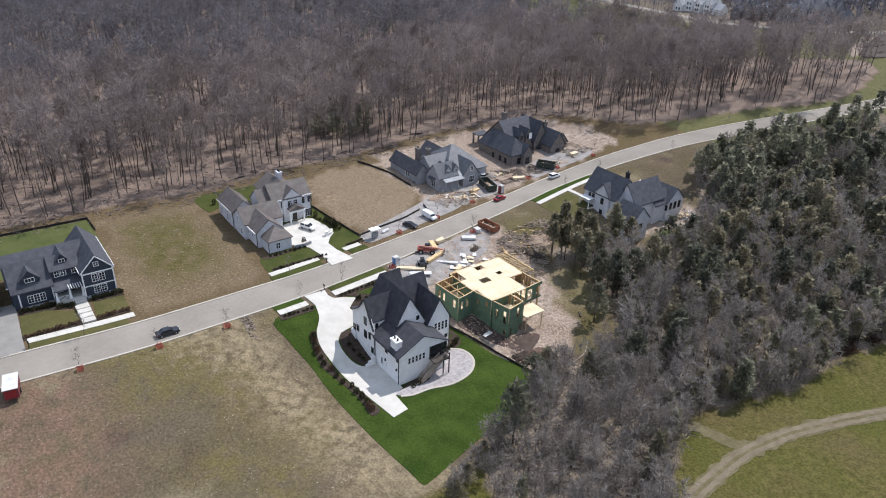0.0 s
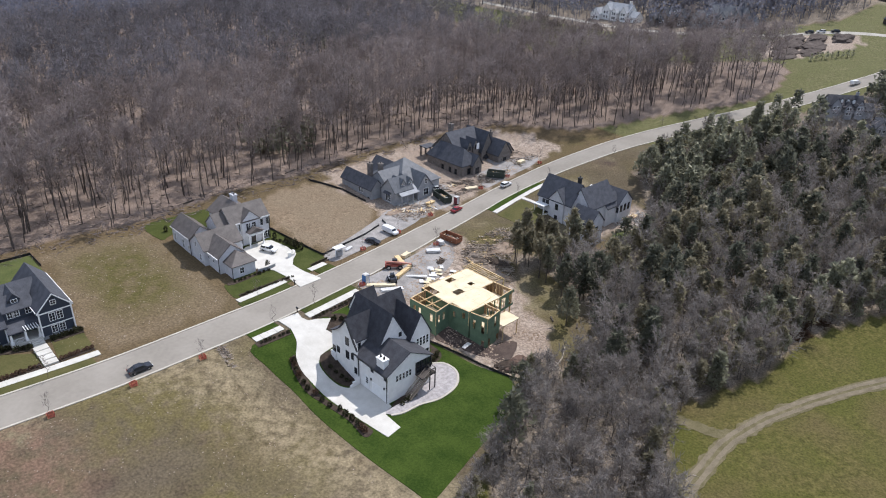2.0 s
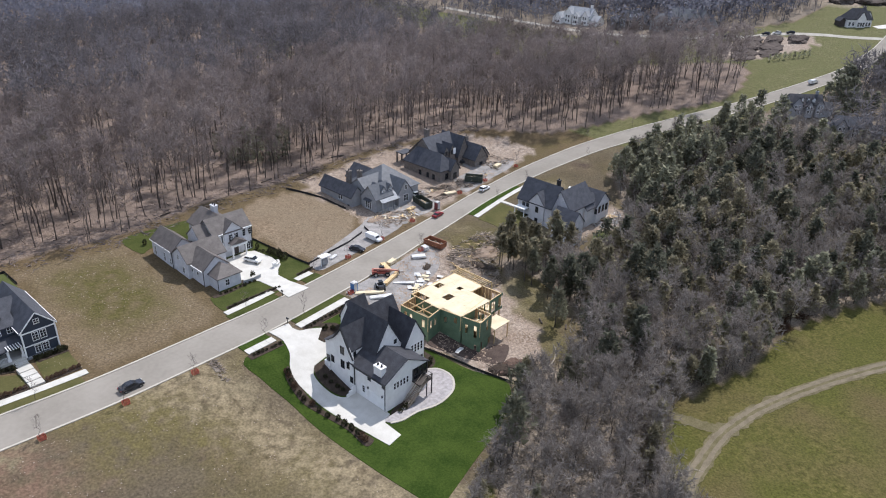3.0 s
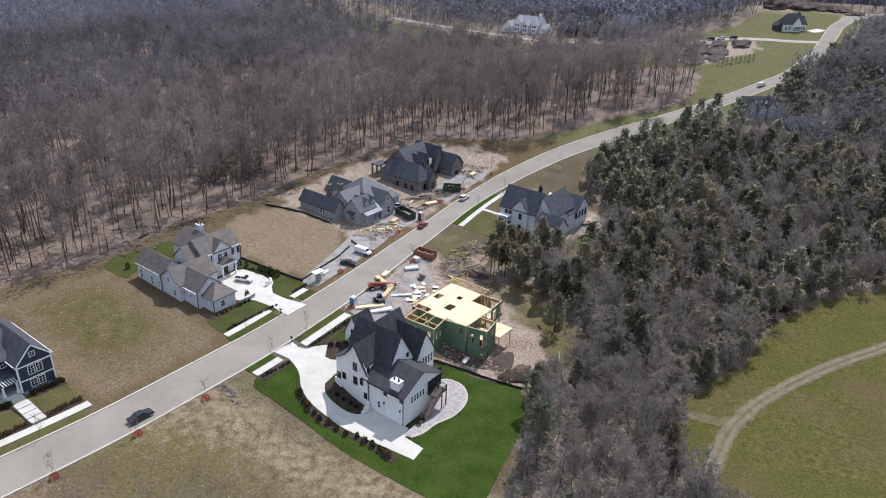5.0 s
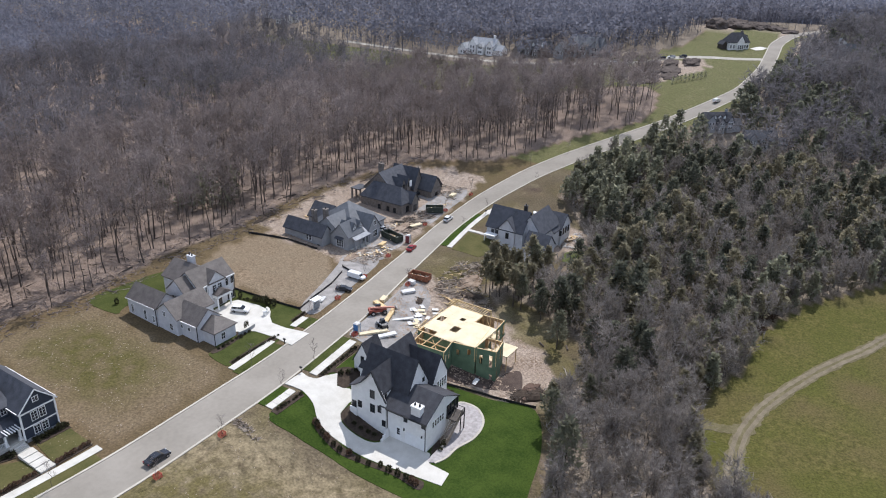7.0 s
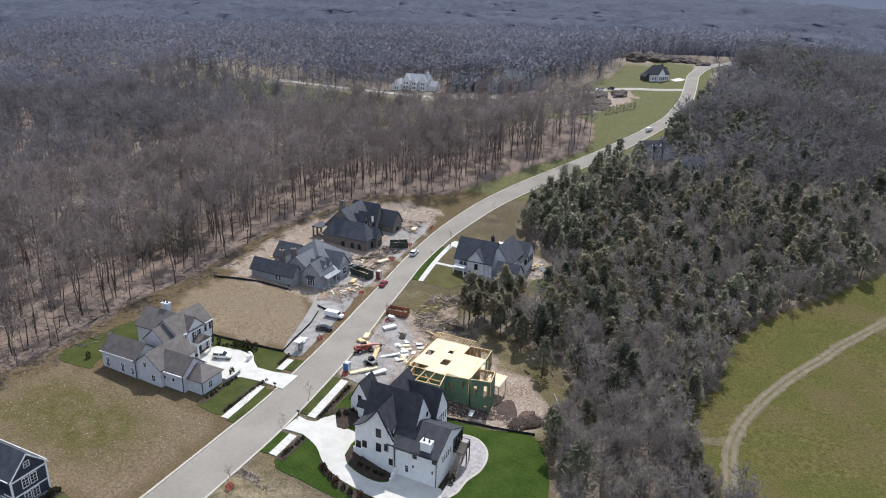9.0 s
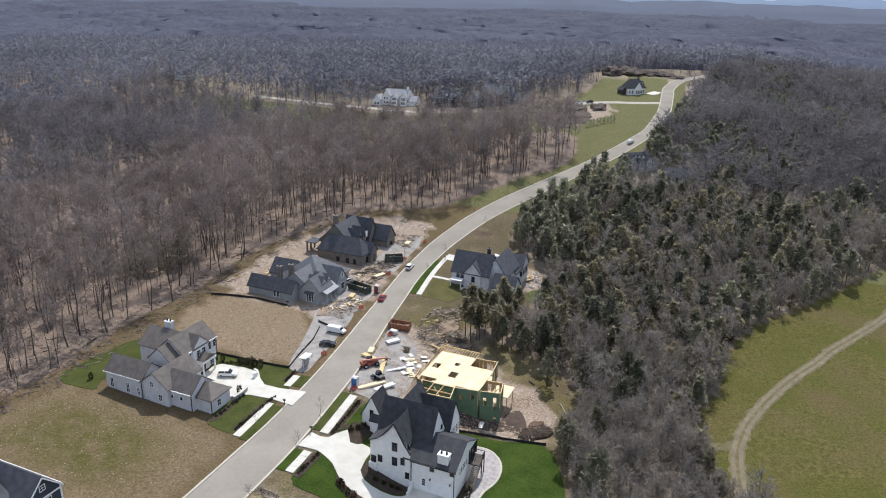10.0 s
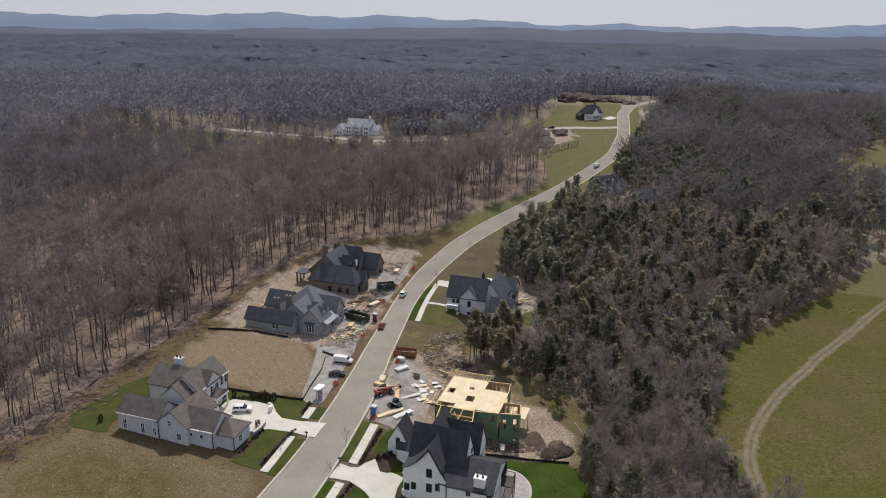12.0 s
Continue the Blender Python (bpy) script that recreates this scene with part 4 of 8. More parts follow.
    part("loggia_parapet", boxes((54.1, 54.4, 98.8, 100.3, -3.9, -1.9)), W, h)
    # garden side
    for k in range(5):
        win(h, "-v", 56.65 + k * 0.76, -0.75, 0.46, 1.25, 84.25, "white_trim", 1, 2)
    for k in range(4):
        win(h, "-v", 65.75 + k * 0.8, 0.15, 0.5, 1.75, 89.2, "white_trim", 1, 3)
    win(h, "-v", 62.3, 3.1, 0.5, 0.7, 90.1, "black_metal", 1, 1)
    win(h, "-v", 68.2, -2.5, 0.5, 0.6, 89.2, "black_metal", 1, 1)
    win(h, "-v", 55.65, 1.9, 0.42, 0.8, 93.5, "black_metal", 1, 1)
    # street side
    for u in (58.6, 62.4):
        win(h, "+v", u, -0.6, 0.9, 1.7, 100.2, "black_metal")
    win(h, "-u", 104.5, 1.3, 0.6, 1.6, 63.1, "black_metal", 1, 3)
    win(h, "-u", 104.5, -1.0, 0.5, 0.6, 63.1, "black_metal", 1, 1)
    win(h, "+v", 65.3, -0.3, 1.6, 1.8, 106.5, "black_metal", 3)
    door(h, "+v", 60.4, -2.2, 1.2, 2.4, 100.2, M["dark_wood"], 3)
    chimney(h, 55.5, 86.7, -0.2, 2.85, 1.15, 1.9, W)
    # screened porch under the garden roof
    part("porch_screen", boxes((61.0, 64.5, 84.17, 84.23, -1.75, 0.55)), M["glass"], h, "dark screened porch opening")
    for u in (61.0, 62.2, 63.4, 64.5):
        part("porch_post", boxes((u - 0.08, u + 0.08, 84.05, 84.23, -1.8, 0.6)), M["black_metal"], h)
    part("porch_rail", boxes((60.9, 64.6, 84.05, 84.15, -0.95, -0.85)), M["black_metal"], h)
    part("porch_deck", boxes((60.8, 64.1, 82.3, 84.23, -1.95, -1.75)), M["dark_wood"], h)
    for u in (62.75, 64.0):
        part("deck_post", boxes((u - 0.08, u + 0.08, 82.32, 82.48, -6.0, -0.75)), M["black_metal"], h)
    part("deck_rail", boxes((62.7, 64.08, 82.36, 82.44, -0.88, -0.78)), M["black_metal"], h)
    part("deck_rail", boxes((64.0, 64.08, 82.44, 84.1, -0.88, -0.78)), M["black_metal"], h)
    for u in np.arange(62.9, 63.95, 0.2):
        part("baluster", boxes((u, u + 0.04, 82.38, 82.42, -1.75, -0.88)), M["black_metal"], h)
    stairs(h, (62.6, 82.9, -1.85), (58.0, 82.9, -5.2), 1.2, M["grey_board"])
    # curved wing of wall beside the drive, in three falling steps
    part("retaining_wall", boxes((53.55, 54.4, 91.9, 92.2, -5.6, -3.5), (52.95, 53.55, 91.9, 92.2, -5.6, -4.1), (52.4, 52.95, 91.9, 92.2, -5.6, -4.6)), W, h)
    part("porch_step", boxes((59.2, 62.6, 100.2, 102.2, -3.2, -2.3), (59.6, 62.2, 102.2, 102.8, -3.2, -2.6)), M["concrete"], h)
    eaves(h, [((54.2, 84.0, 0.52), (54.2, 92.4, 0.52)), ((65.0, 84.0, 0.52), (65.0, 89.2, 0.52))], M["black_metal"])
    for u, v, z0, z1 in ((54.5, 84.4, -5.0, 0.4), (54.5, 92.3, -4.8, 0.5), (68.95, 89.3, -5.2, 1.5)):
        part("downpipe", boxes((u - 0.07, u + 0.05, v - 0.05, v + 0.05, z0, z1)), M["black_metal"], h)
    return h


def white_house():
    h = thing("house", (59, 144, 0.5), "pale two-storey house with brown shingle roofs and dark shutters", "house")
    W, R = M["pale_brick"], M["roof_brown"]
    wing(h, 58.4, 67.9, 144.2, 150.6, -0.3, 6.75, 9.5, "u", W, R, 0.4)
    wing(h, 60.9, 65.4, 143.9, 147.2, -0.3, 6.7, 8.9, "v", W, R, 0.3)
    wing(h, 59.2, 66.5, 148.5, 156.2, -0.3, 6.4, 8.9, "v", W, R)
    wing(h, 55.6, 60.0, 144.9, 150.3, -0.3, 6.2, 8.7, "u", W, R, 0.3)
    wing(h, 49.7, 54.9, 146.4, 155.6, -0.3, 5.2, 7.4, "v", W, R, 0.35)
    wing(h, 49.9, 59.0, 140.6, 147.0, -0.3, 4.4, 7.0, "u", W, R, 0.35)
    wing(h, 50.8, 56.6, 135.7, 142.4, -0.3, 4.1, 6.5, "v", W, R, 0.35)
    wing(h, 51.9, 57.2, 132.2, 139.4, -0.6, 3.2, 4.9, "v", W, R, 0.35, hip=2.6)
    for u in (60.1, 66.9):
        win(h, "-v", u, 1.9, 0.9, 1.8, 144.2, "white_trim", 2, 3, True)
        for k in (-0.62, 0.42, 1.2):
            part("shutter", boxes((u + k - 0.13, u + k + 0.13, 144.13, 144.18, 4.5, 6.1)), M["black_metal"], h)
    for u in (63.0, 64.2):
        win(h, "-v", u - 0.4, 5.2, 0.75, 1.6, 143.9, "white_trim", 2, 3)
    for u in (62.55, 64.65):
        part("shutter", boxes((u - 0.5, u - 0.3, 143.82, 143.88, 4.4, 6.0)), M["black_metal"], h)
    # entrance porch with columns
    door(h, "-v", 63.6, 0.9, 1.2, 2.2, 143.9, M["dark_wood"], 3)
    part("porch_roof", boxes((61.6, 65.6, 142.2, 144.2, 3.5, 3.85), (61.8, 65.4, 142.4, 144.2, 3.85, 4.1)), M["white_trim"], h)
    for u in (61.9, 65.3):
        for k in (0,):
            bm = bmesh.new()
            bmesh.ops.create_cone(bm, cap_ends=True, segments=12, radius1=0.2, radius2=0.16, depth=2.7, matrix=Matrix.Translation((u, 142.5, 2.15)))
            box(bm, u - 0.26, u + 0.26, 142.24, 142.76, 3.4, 3.5), box(bm, u - 0.28, u + 0.28, 142.22, 142.78, 0.7, 0.82)
            part("column", bm, M["white_trim"], h)
    bm = bmesh.new()
    p_ = [bm.verts.new((u, v, z)) for v in (142.1, 144.2) for u, z in ((61.6, 4.1), (65.6, 4.1), (63.6, 5.2))]
    for f in ((0, 1, 2), (5, 4, 3), (0, 2, 5, 3), (2, 1, 4, 5), (1, 0, 3, 4)):
        bm.faces.new([p_[i] for i in f])
    bmesh.ops.recalc_face_normals(bm, faces=bm.faces[:])
    part("pediment", bm, M["roof_brown"], h, "small brown gable over the entrance")
    for u in (59.0, 61.2, 66.0, 67.6):
        win(h, "-v", u, 5.3, 0.6, 1.6, 144.2, "white_trim", 1, 3)
    for v in (146.6, 149.0):
        win(h, "+u", v, 4.7, 0.9, 1.6, 67.9, "white_trim", 2, 3)
        win(h, "+u", v, 1.9, 0.9, 1.6, 67.9, "white_trim", 2, 3)
    part("porch_step", boxes((61.2, 66.0, 142.0, 144.2, 0.1, 0.75), (61.9, 65.3, 141.5, 142.0, 0.1, 0.5)), M["concrete"], h)
    for v, z in ((146.6, 4.6), (148.6, 4.6)):
        win(h, "-u", v, z, 0.6, 1.1, 55.6, "white_trim", 1, 2)
    for v, z, w, ht in ((154.2, 2.8, 0.7, 2.0), (150.2, 2.6, 0.7, 2.0), (147.6, 2.4, 0.6, 1.4)):
        win(h, "-u", v, z, w, ht, 49.7, "white_trim")
    win(h, "-u", 144.3, 4.6, 0.7, 1.0, 49.9, "white_trim")
    win(h, "-u", 142.4, 2.2, 0.8, 1.3, 49.9, "white_trim")
    for v in (140.4, 138.2):
        win(h, "-u", v, 2.6, 0.6, 0.7, 50.8, "white_trim", 1, 1)
    win(h, "-v", 54.0, 1.7, 0.9, 1.3, 132.2, "white_trim")
    for v in (139.0,):
        door(h, "+u", v, 0.4, 3.2, 2.4, 56.6, M["white_trim"], 4)
    door(h, "+u", 134.6, 0.3, 2.8, 2.3, 57.2, M["white_trim"], 4)
    for u in (56.4, 57.5):
        win(h, "-v", u, 4.9, 0.6, 1.5, 144.9, "white_trim", 1, 3)
    chimney(h, 63.8, 152.2, 7.0, 10.3, 1.0, 1.6, W)
    eaves(h, [((49.35, 146.6, 5.0), (49.35, 155.8, 5.0)), ((50.4, 135.6, 3.95), (50.4, 140.6, 3.95)), ((58.2, 143.8, 6.6), (60.6, 143.8, 6.6)), ((65.6, 143.8, 6.6), (68.1, 143.8, 6.6))])
    for u, v, z1 in ((49.6, 146.6, 4.9), (50.7, 135.8, 3.8), (51.8, 132.1, 3.0), (68.0, 144.1, 6.5)):
        part("downpipe", boxes((u - 0.06, u + 0.06, v - 0.06, v + 0.06, 0.2, z1)), M["black_metal"], h)
    return h


def grey_house():
    h = thing("house", (108, 150, -0.4), "grey unfinished house with a pale grey shingle roof", "house")
    W, R = M["grey_wall"], M["roof_grey"]
    wing(h, 101.3, 105.0, 148.0, 161.3, -1, 3.2, 5.4, "v", W, M["roof_slate"])
    wing(h, 107.2, 121.0, 142.8, 156.8, -1, 3.6, 8.7, "u", W, R, hip=6.6)
    wing(h, 104.4, 114.0, 144.4, 153.6, -1, 3.6, 7.2, "u", W, R)
    wing(h, 103.9, 110.0, 141.6, 146.8, -1, 3.7, 6.5, "u", W, R)
    wing(h, 111.4, 116.6, 140.9, 150.0, -1, 3.2, 6.6, "v", W, R)
    wing(h, 110.5, 116.5, 154.0, 161.0, -1, 3.6, 6.6, "v", W, M["roof_slate"])
    for k in range(3):
        win(h, "-u", 143.5 + k * 0.75, 1.4, 0.6, 1.9, 103.9, "white_trim", 1, 3)
    bm = bmesh.new()
    vs = [bm.verts.new(p) for p in ((103.85, 142.9, 3.2), (103.85, 145.6, 3.2), (103.1, 145.6, 2.75), (103.1, 142.9, 2.75), (103.85, 142.9, 3.05), (103.85, 145.6, 3.05), (103.1, 145.6, 2.65), (103.1, 142.9, 2.65))]
    for f in ((0, 1, 2, 3), (7, 6, 5, 4), (2, 6, 7, 3), (0, 3, 7, 4), (1, 5, 6, 2)):
        bm.faces.new([vs[i] for i in f])
    part("awning", bm, M["roof_slate"], h)
    for v in (152.2, 153.2):
        win(h, "-u", v, 1.9, 0.7, 1.4, 101.3, "white_trim", 1, 2)
    for v in (156.8, 149.4):
        win(h, "-u", v, 0.3, 0.6, 0.4, 101.3, "black_metal", 1, 1)
    win(h, "-v", 114.4, 1.6, 1.6, 1.8, 140.9, "white_trim", 3)
    win(h, "-v", 114.4, 4.6, 0.9, 1.2, 140.9, "white_trim")
    for u in (107.4, 109.8):
        wing(h, u - 0.8, u + 0.8, 142.2, 146.4, 3.8, 4.9, 6.1, "v", W, R, 0.2)
        win(h, "-v", u, 4.6, 0.8, 0.7, 142.2, "white_trim")
    bm = bmesh.new()
    a, b = ((105.0, 139.9, 2.7), (111.4, 139.9, 2.7)), ((111.4, 142.6, 3.9), (105.0, 142.6, 3.9))
    top = [bm.verts.new(p) for p in (*a, *b)]
    low = [bm.verts.new((x, y, z - 0.18)) for x, y, z in (*a, *b)]
    bm.faces.new(top), bm.faces.new(low[::-1])
    for i in range(4):
        bm.faces.new((top[i], low[i], low[(i + 1) % 4], top[(i + 1) % 4]))
    part("porch_roof", bm, M["roof_pale"], h)
    for u in (105.3, 107.2, 109.2, 111.1):
        part("column", boxes((u - 0.14, u + 0.14, 140.05, 140.3, -0.6, 2.75)), M["grey_wall"], h)
    part("porch_floor", boxes((104.8, 111.6, 139.8, 142.8, -1, -0.1)), M["concrete"], h)
    door(h, "-v", 109.9, -0.1, 1.1, 2.2, 142.6, M["dark_wood"], 3)
    chimney(h, 106.2, 154.9, 4.0, 7.6, 1.0, 1.2, M["stone_brown"], 1)
    chimney(h, 107.9, 152.4, 4.0, 7.9, 1.0, 1.2, M["stone_brown"], 1)
    return h


def dark_house():
    h = thing("house", (142, 151, 0.5), "brown brick house with steep dark shingle roofs under construction", "house")
    W, R = M["stone_brown"], M["roof_slate"]
    wing(h, 135.8, 147.2, 150.4, 161.0, -0.5, 5.2, 10.2, "u", W, R)
    wing(h, 131.7, 138.2, 144.6, 159.4, -0.5, 3.9, 7.6, "v", W, R, 0.4, hip=2.4)
    wing(h, 135.4, 138.9, 143.5, 151.0, -0.5, 3.7, 6.1, "v", W, R)
    wing(h, 145.0, 149.8, 149.4, 158.4, -0.5, 4.6, 9.7, "v", W, R)
    wing(h, 147.4, 152.8, 144.5, 154.5, -0.5, 3.9, 7.5, "v", W, R)
    wing(h, 151.4, 155.4, 146.0, 153.0, -0.5, 3.6, 6.0, "v", W, R)
    for u in (139.6, 142.2):
        wing(h, u - 0.9, u + 0.9, 149.4, 153.5, 4.5, 6.6, 8.4, "v", W, R, 0.2)
        win(h, "-v", u, 6.2, 0.8, 1.2, 149.4, "black_metal", 1, 2)
    part("porch_roof", boxes((132.8, 137.4, 161.0, 164.4, 4.5, 4.75)), R, h)
    for u in (133.1, 135.1, 137.1):
        part("column", boxes((u - 0.2, u + 0.2, 163.8, 164.2, -0.4, 4.5)), W, h)
    for v in (147.0, 149.4, 152.6):
        win(h, "-u", v, 1.5, 0.9, 1.4, 131.7, "black_metal", 1, 2)
    win(h, "-u", 156.4, 4.6, 0.9, 1.5, 135.8, "black_metal", 1, 2)
    win(h, "-u", 159.0, 2.0, 1.2, 1.6, 135.8, "black_metal", 2, 2)
    for u, at, z in ((134.8, 144.6, 1.6), (137.1, 143.5, 1.6), (150.1, 144.5, 1.7), (147.4, 149.4, 2.0)):
        win(h, "-v", u, z, 1.3, 1.7, at, "black_metal", 2, 2)
    part("house_wrap", boxes((142.2, 143.3, 149.0, 149.1, 5.6, 7.4)), M["white_trim"], h, "white weather wrap on the unfinished gable")
    door(h, "-v", 142.0, 0.0, 1.3, 2.3, 150.4, M["dark_wood"], 3)
    chimney(h, 139.6, 157.8, 8.0, 12.0, 1.0, 1.4, W, 1)
    chimney(h, 152.0, 152.6, 5.0, 8.4, 0.9, 0.9, W, 1)
    return h


def blue_house():
    h = thing("house", (11, 138, 0.8), "navy sided house with white trim and dark roof", "house")
    W, R, T = M["navy_siding"], M["roof_slate"], M["white_trim"]
    wing(h, 15.1, 20.6, 133.3, 148.0, 0, 6.3, 9.2, "v", W, R)
    wing(h, 3.2, 17.0, 137.0, 147.2, 0, 5.2, 9.0, "u", W, R)
    wing(h, 3.4, 10.2, 135.5, 143.5, 0, 4.3, 8.2, "u", W, R, 0.35)
    wing(h, -14, 0.4, 137.6, 147.0, 0, 3.8, 6.8, "u", W, R)
    wing(h, -3.6, 1.0, 136.4, 143.0, 0, 3.6, 6.4, "v", W, R)
    # white corner boards and bands
    for u, v, z1 in ((15.1, 133.3, 6.2), (20.6, 133.3, 6.2), (4.4, 135.5, 4.3), (10.0, 135.5, 4.3), (20.6, 148.0, 6.2)):
        part("corner_board", boxes((u - 0.12, u + 0.12, v - 0.12, v + 0.12, 0.4, z1)), T, h)
    part("band", boxes((15.2, 20.5, 133.2, 133.28, 5.6, 5.85)), T, h)
    part("band", boxes((15.2, 20.5, 133.2, 133.28, 3.0, 3.2)), T, h)
    part("base_course", boxes((15.0, 20.7, 133.18, 133.3, 0, 1.1), (20.6, 20.7, 133.3, 148, 0, 1.1), (4.3, 10.1, 135.38, 135.5, 0, 1.0)), M["grey_wall"], h)
    bm = bmesh.new()
    beam(bm, (14.75, 132.95, 6.0), (17.85, 132.95, 9.2), 0.08, 0.2), beam(bm, (20.95, 132.95, 6.0), (17.85, 132.95, 9.2), 0.08, 0.2)
    part("barge_board", bm, T, h)
    for u in (17.2, 18.5):
        win(h, "-v", u, 4.6, 0.9, 1.5, 133.3, "white_trim", 2, 3)
        win(h, "-v", u, 2.1, 0.9, 1.4, 133.3, "white_trim", 2, 3)
    win(h, "-v", 17.85, 7.4, 0.8, 0.8, 133.3, "white_trim")
    for k in range(3):
        win(h, "-v", 6.2 + k * 1.0, 2.3, 0.85, 1.5, 135.5, "white_trim", 2, 3)
    wing(h, 5.2, 8.4, 136.2, 141.0, 4.6, 6.0, 7.7, "v", W, R, 0.25)
    win(h, "-v", 6.8, 5.9, 1.5, 0.7, 136.2, "white_trim", 3, 1)
    # wide dormer of the middle part, and a small one over it
    wing(h, 10.4, 15.4, 136.6, 141.6, 4.0, 6.4, 8.2, "u", W, R, 0.3)
    for u in (11.4, 12.5, 14.4):
        win(h, "-v", u, 5.6, 0.8, 1.1, 136.6, "white_trim", 2, 2)
    wing(h, 12.0, 13.6, 137.6, 142.0, 6.6, 7.9, 8.9, "v", W, R, 0.25)
    win(h, "-v", 12.8, 7.6, 0.9, 0.6, 137.6, "white_trim", 2, 1)
    # porch
    bm = bmesh.new()
    a = ((10.0, 133.6, 3.5), (15.1, 133.6, 3.5), (15.1, 137.0, 4.5), (10.0, 137.0, 4.5))
    top, low = [bm.verts.new(p) for p in a], [bm.verts.new((x, y, z - 0.2)) for x, y, z in a]
    bm.faces.new(top), bm.faces.new(low[::-1])
    for i in range(4):
        bm.faces.new((top[i], low[i], low[(i + 1) % 4], top[(i + 1) % 4]))
    part("porch_roof", bm, R, h)
    for u in (10.3, 12.6, 14.8):
        part("column", boxes((u - 0.17, u + 0.17, 133.75, 134.09, 1.2, 3.4), (u - 0.27, u + 0.27, 133.65, 134.19, 0.2, 1.7)), T, h)
    part("porch_rail", boxes((10.4, 12.6, 133.86, 133.94, 2.05, 2.12), *[(x, x + 0.05, 133.87, 133.93, 1.3, 2.08) for x in np.arange(10.6, 12.5, 0.2)]), T, h)
    for k in range(6):
        part("slat", boxes((12.5 + k * 0.42, 12.62 + k * 0.42, 132.8, 134.6, 3.72, 3.9)), T, h)
    part("porch_floor", boxes((10.0, 15.1, 133.6, 137.0, 0, 1.2)), M["concrete"], h)
    door(h, "-v", 13.6, 1.2, 1.2, 2.2, 137.0, M["dark_wood"], 3)
    win(h, "-v", 11.4, 2.3, 1.0, 1.5, 137.0, "white_trim", 2, 3)
    for k in range(5):
        part("step", boxes((12.6 + 0.02, 15.0 - 0.02, 133.6 - 0.45 * (k + 1), 133.6 - 0.45 * k, 0.2, 1.05 - 0.17 * k)), M["concrete"], h)
    for k in range(4):
        part("step", boxes((12.6, 14.9, 131.2 - 1.55 * (k + 1), 131.16 - 1.55 * k, -0.1, 0.98 - 0.13 * k)), M["concrete"], h)
    door(h, "-v", -1.3, 0.4, 3.6, 2.4, 136.4, T, 4)
    win(h, "-v", -1.3, 4.4, 1.0, 0.8, 136.4, "white_trim")
    eaves(h, [((2.8, 136.6, 5.0), (10.2, 136.6, 5.0)), ((20.95, 133.3, 6.1), (20.95, 148, 6.1)), ((14.75, 133.3, 6.1), (14.75, 137, 6.1))])
    return h


def far_side_house():
    h = thing("house", (138, 110, -2), "light grey house with dark roofs among trees", "house")
    W, R = M["pale_brick"], M["roof_slate"]
    wing(h, 133.8, 141.4, 106.4, 117.3, -5, 3.5, 8.1, "v", W, R)
    wing(h, 133.4, 140.0, 108.6, 113.4, -5, 3.5, 6.4, "u", W, R)
    wing(h, 136.0, 147.0, 102.2, 108.8, -5, 3.3, 7.6, "u", W, R)
    wing(h, 147.4, 153.6, 101.0, 107.6, -5, 1.9, 4.9, "v", W, R)
    wing(h, 143.0, 149.0, 101.6, 106.4, -5, 1.9, 4.4, "u", W, R)
    wing(h, 131.4, 136.8, 98.4, 104.6, -5, 1.6, 4.4, "v", W, R)
    bm = bmesh.new()
    beam(bm, (143.6, 108.2, 6.1), (145.4, 103.8, 4.9), 1.7, 0.2)
    part("dormer_roof", bm, M["white_trim"], h, "white unfinished dormer roof")
    bm = bmesh.new()
    beam(bm, (143.8, 107.8, 5.0), (145.4, 104.2, 3.9), 1.4, 1.6)
    part("dormer_wall", bm, W, h)
    chimney(h, 139.0, 108.4, 6.0, 9.4, 0.8, 0.8, M["black_metal"], 1)
    for v in (115.4, 114.2, 110.8):
        for z in (1.8, -1.4):
            win(h, "-u", v, z, 0.8, 1.5, 133.8 if v > 113.4 else 133.4, "black_metal", 1, 2)
    for v in (101.4, 104.4):
        win(h, "-u", v, 0.2, 0.9, 1.4, 147.4, "black_metal", 1, 2)
    for u in (148.8, 150.5, 152.2):
        win(h, "-v", u, 0.4, 0.8, 1.8, 101.0, "black_metal", 1, 2)
    win(h, "-v", 134.1, -0.4, 1.0, 1.2, 98.4, "black_metal")
    for u in (135.6, 139.4):
        win(h, "+v", u, 1.6, 1.0, 1.6, 117.3, "black_metal")
    # white side porch facing the walk
    part("porch_roof", boxes((131.6, 133.8, 113.6, 117.0, 1.3, 1.5)), M["white_trim"], h)
    for v in (113.8, 116.8):
        part("column", boxes((131.75, 131.95, v - 0.1, v + 0.1, -3, 1.3)), M["white_trim"], h)
    part("porch_floor", boxes((131.5, 133.8, 113.4, 117.2, -3.5, -1.0)), M["concrete"], h)
    return h


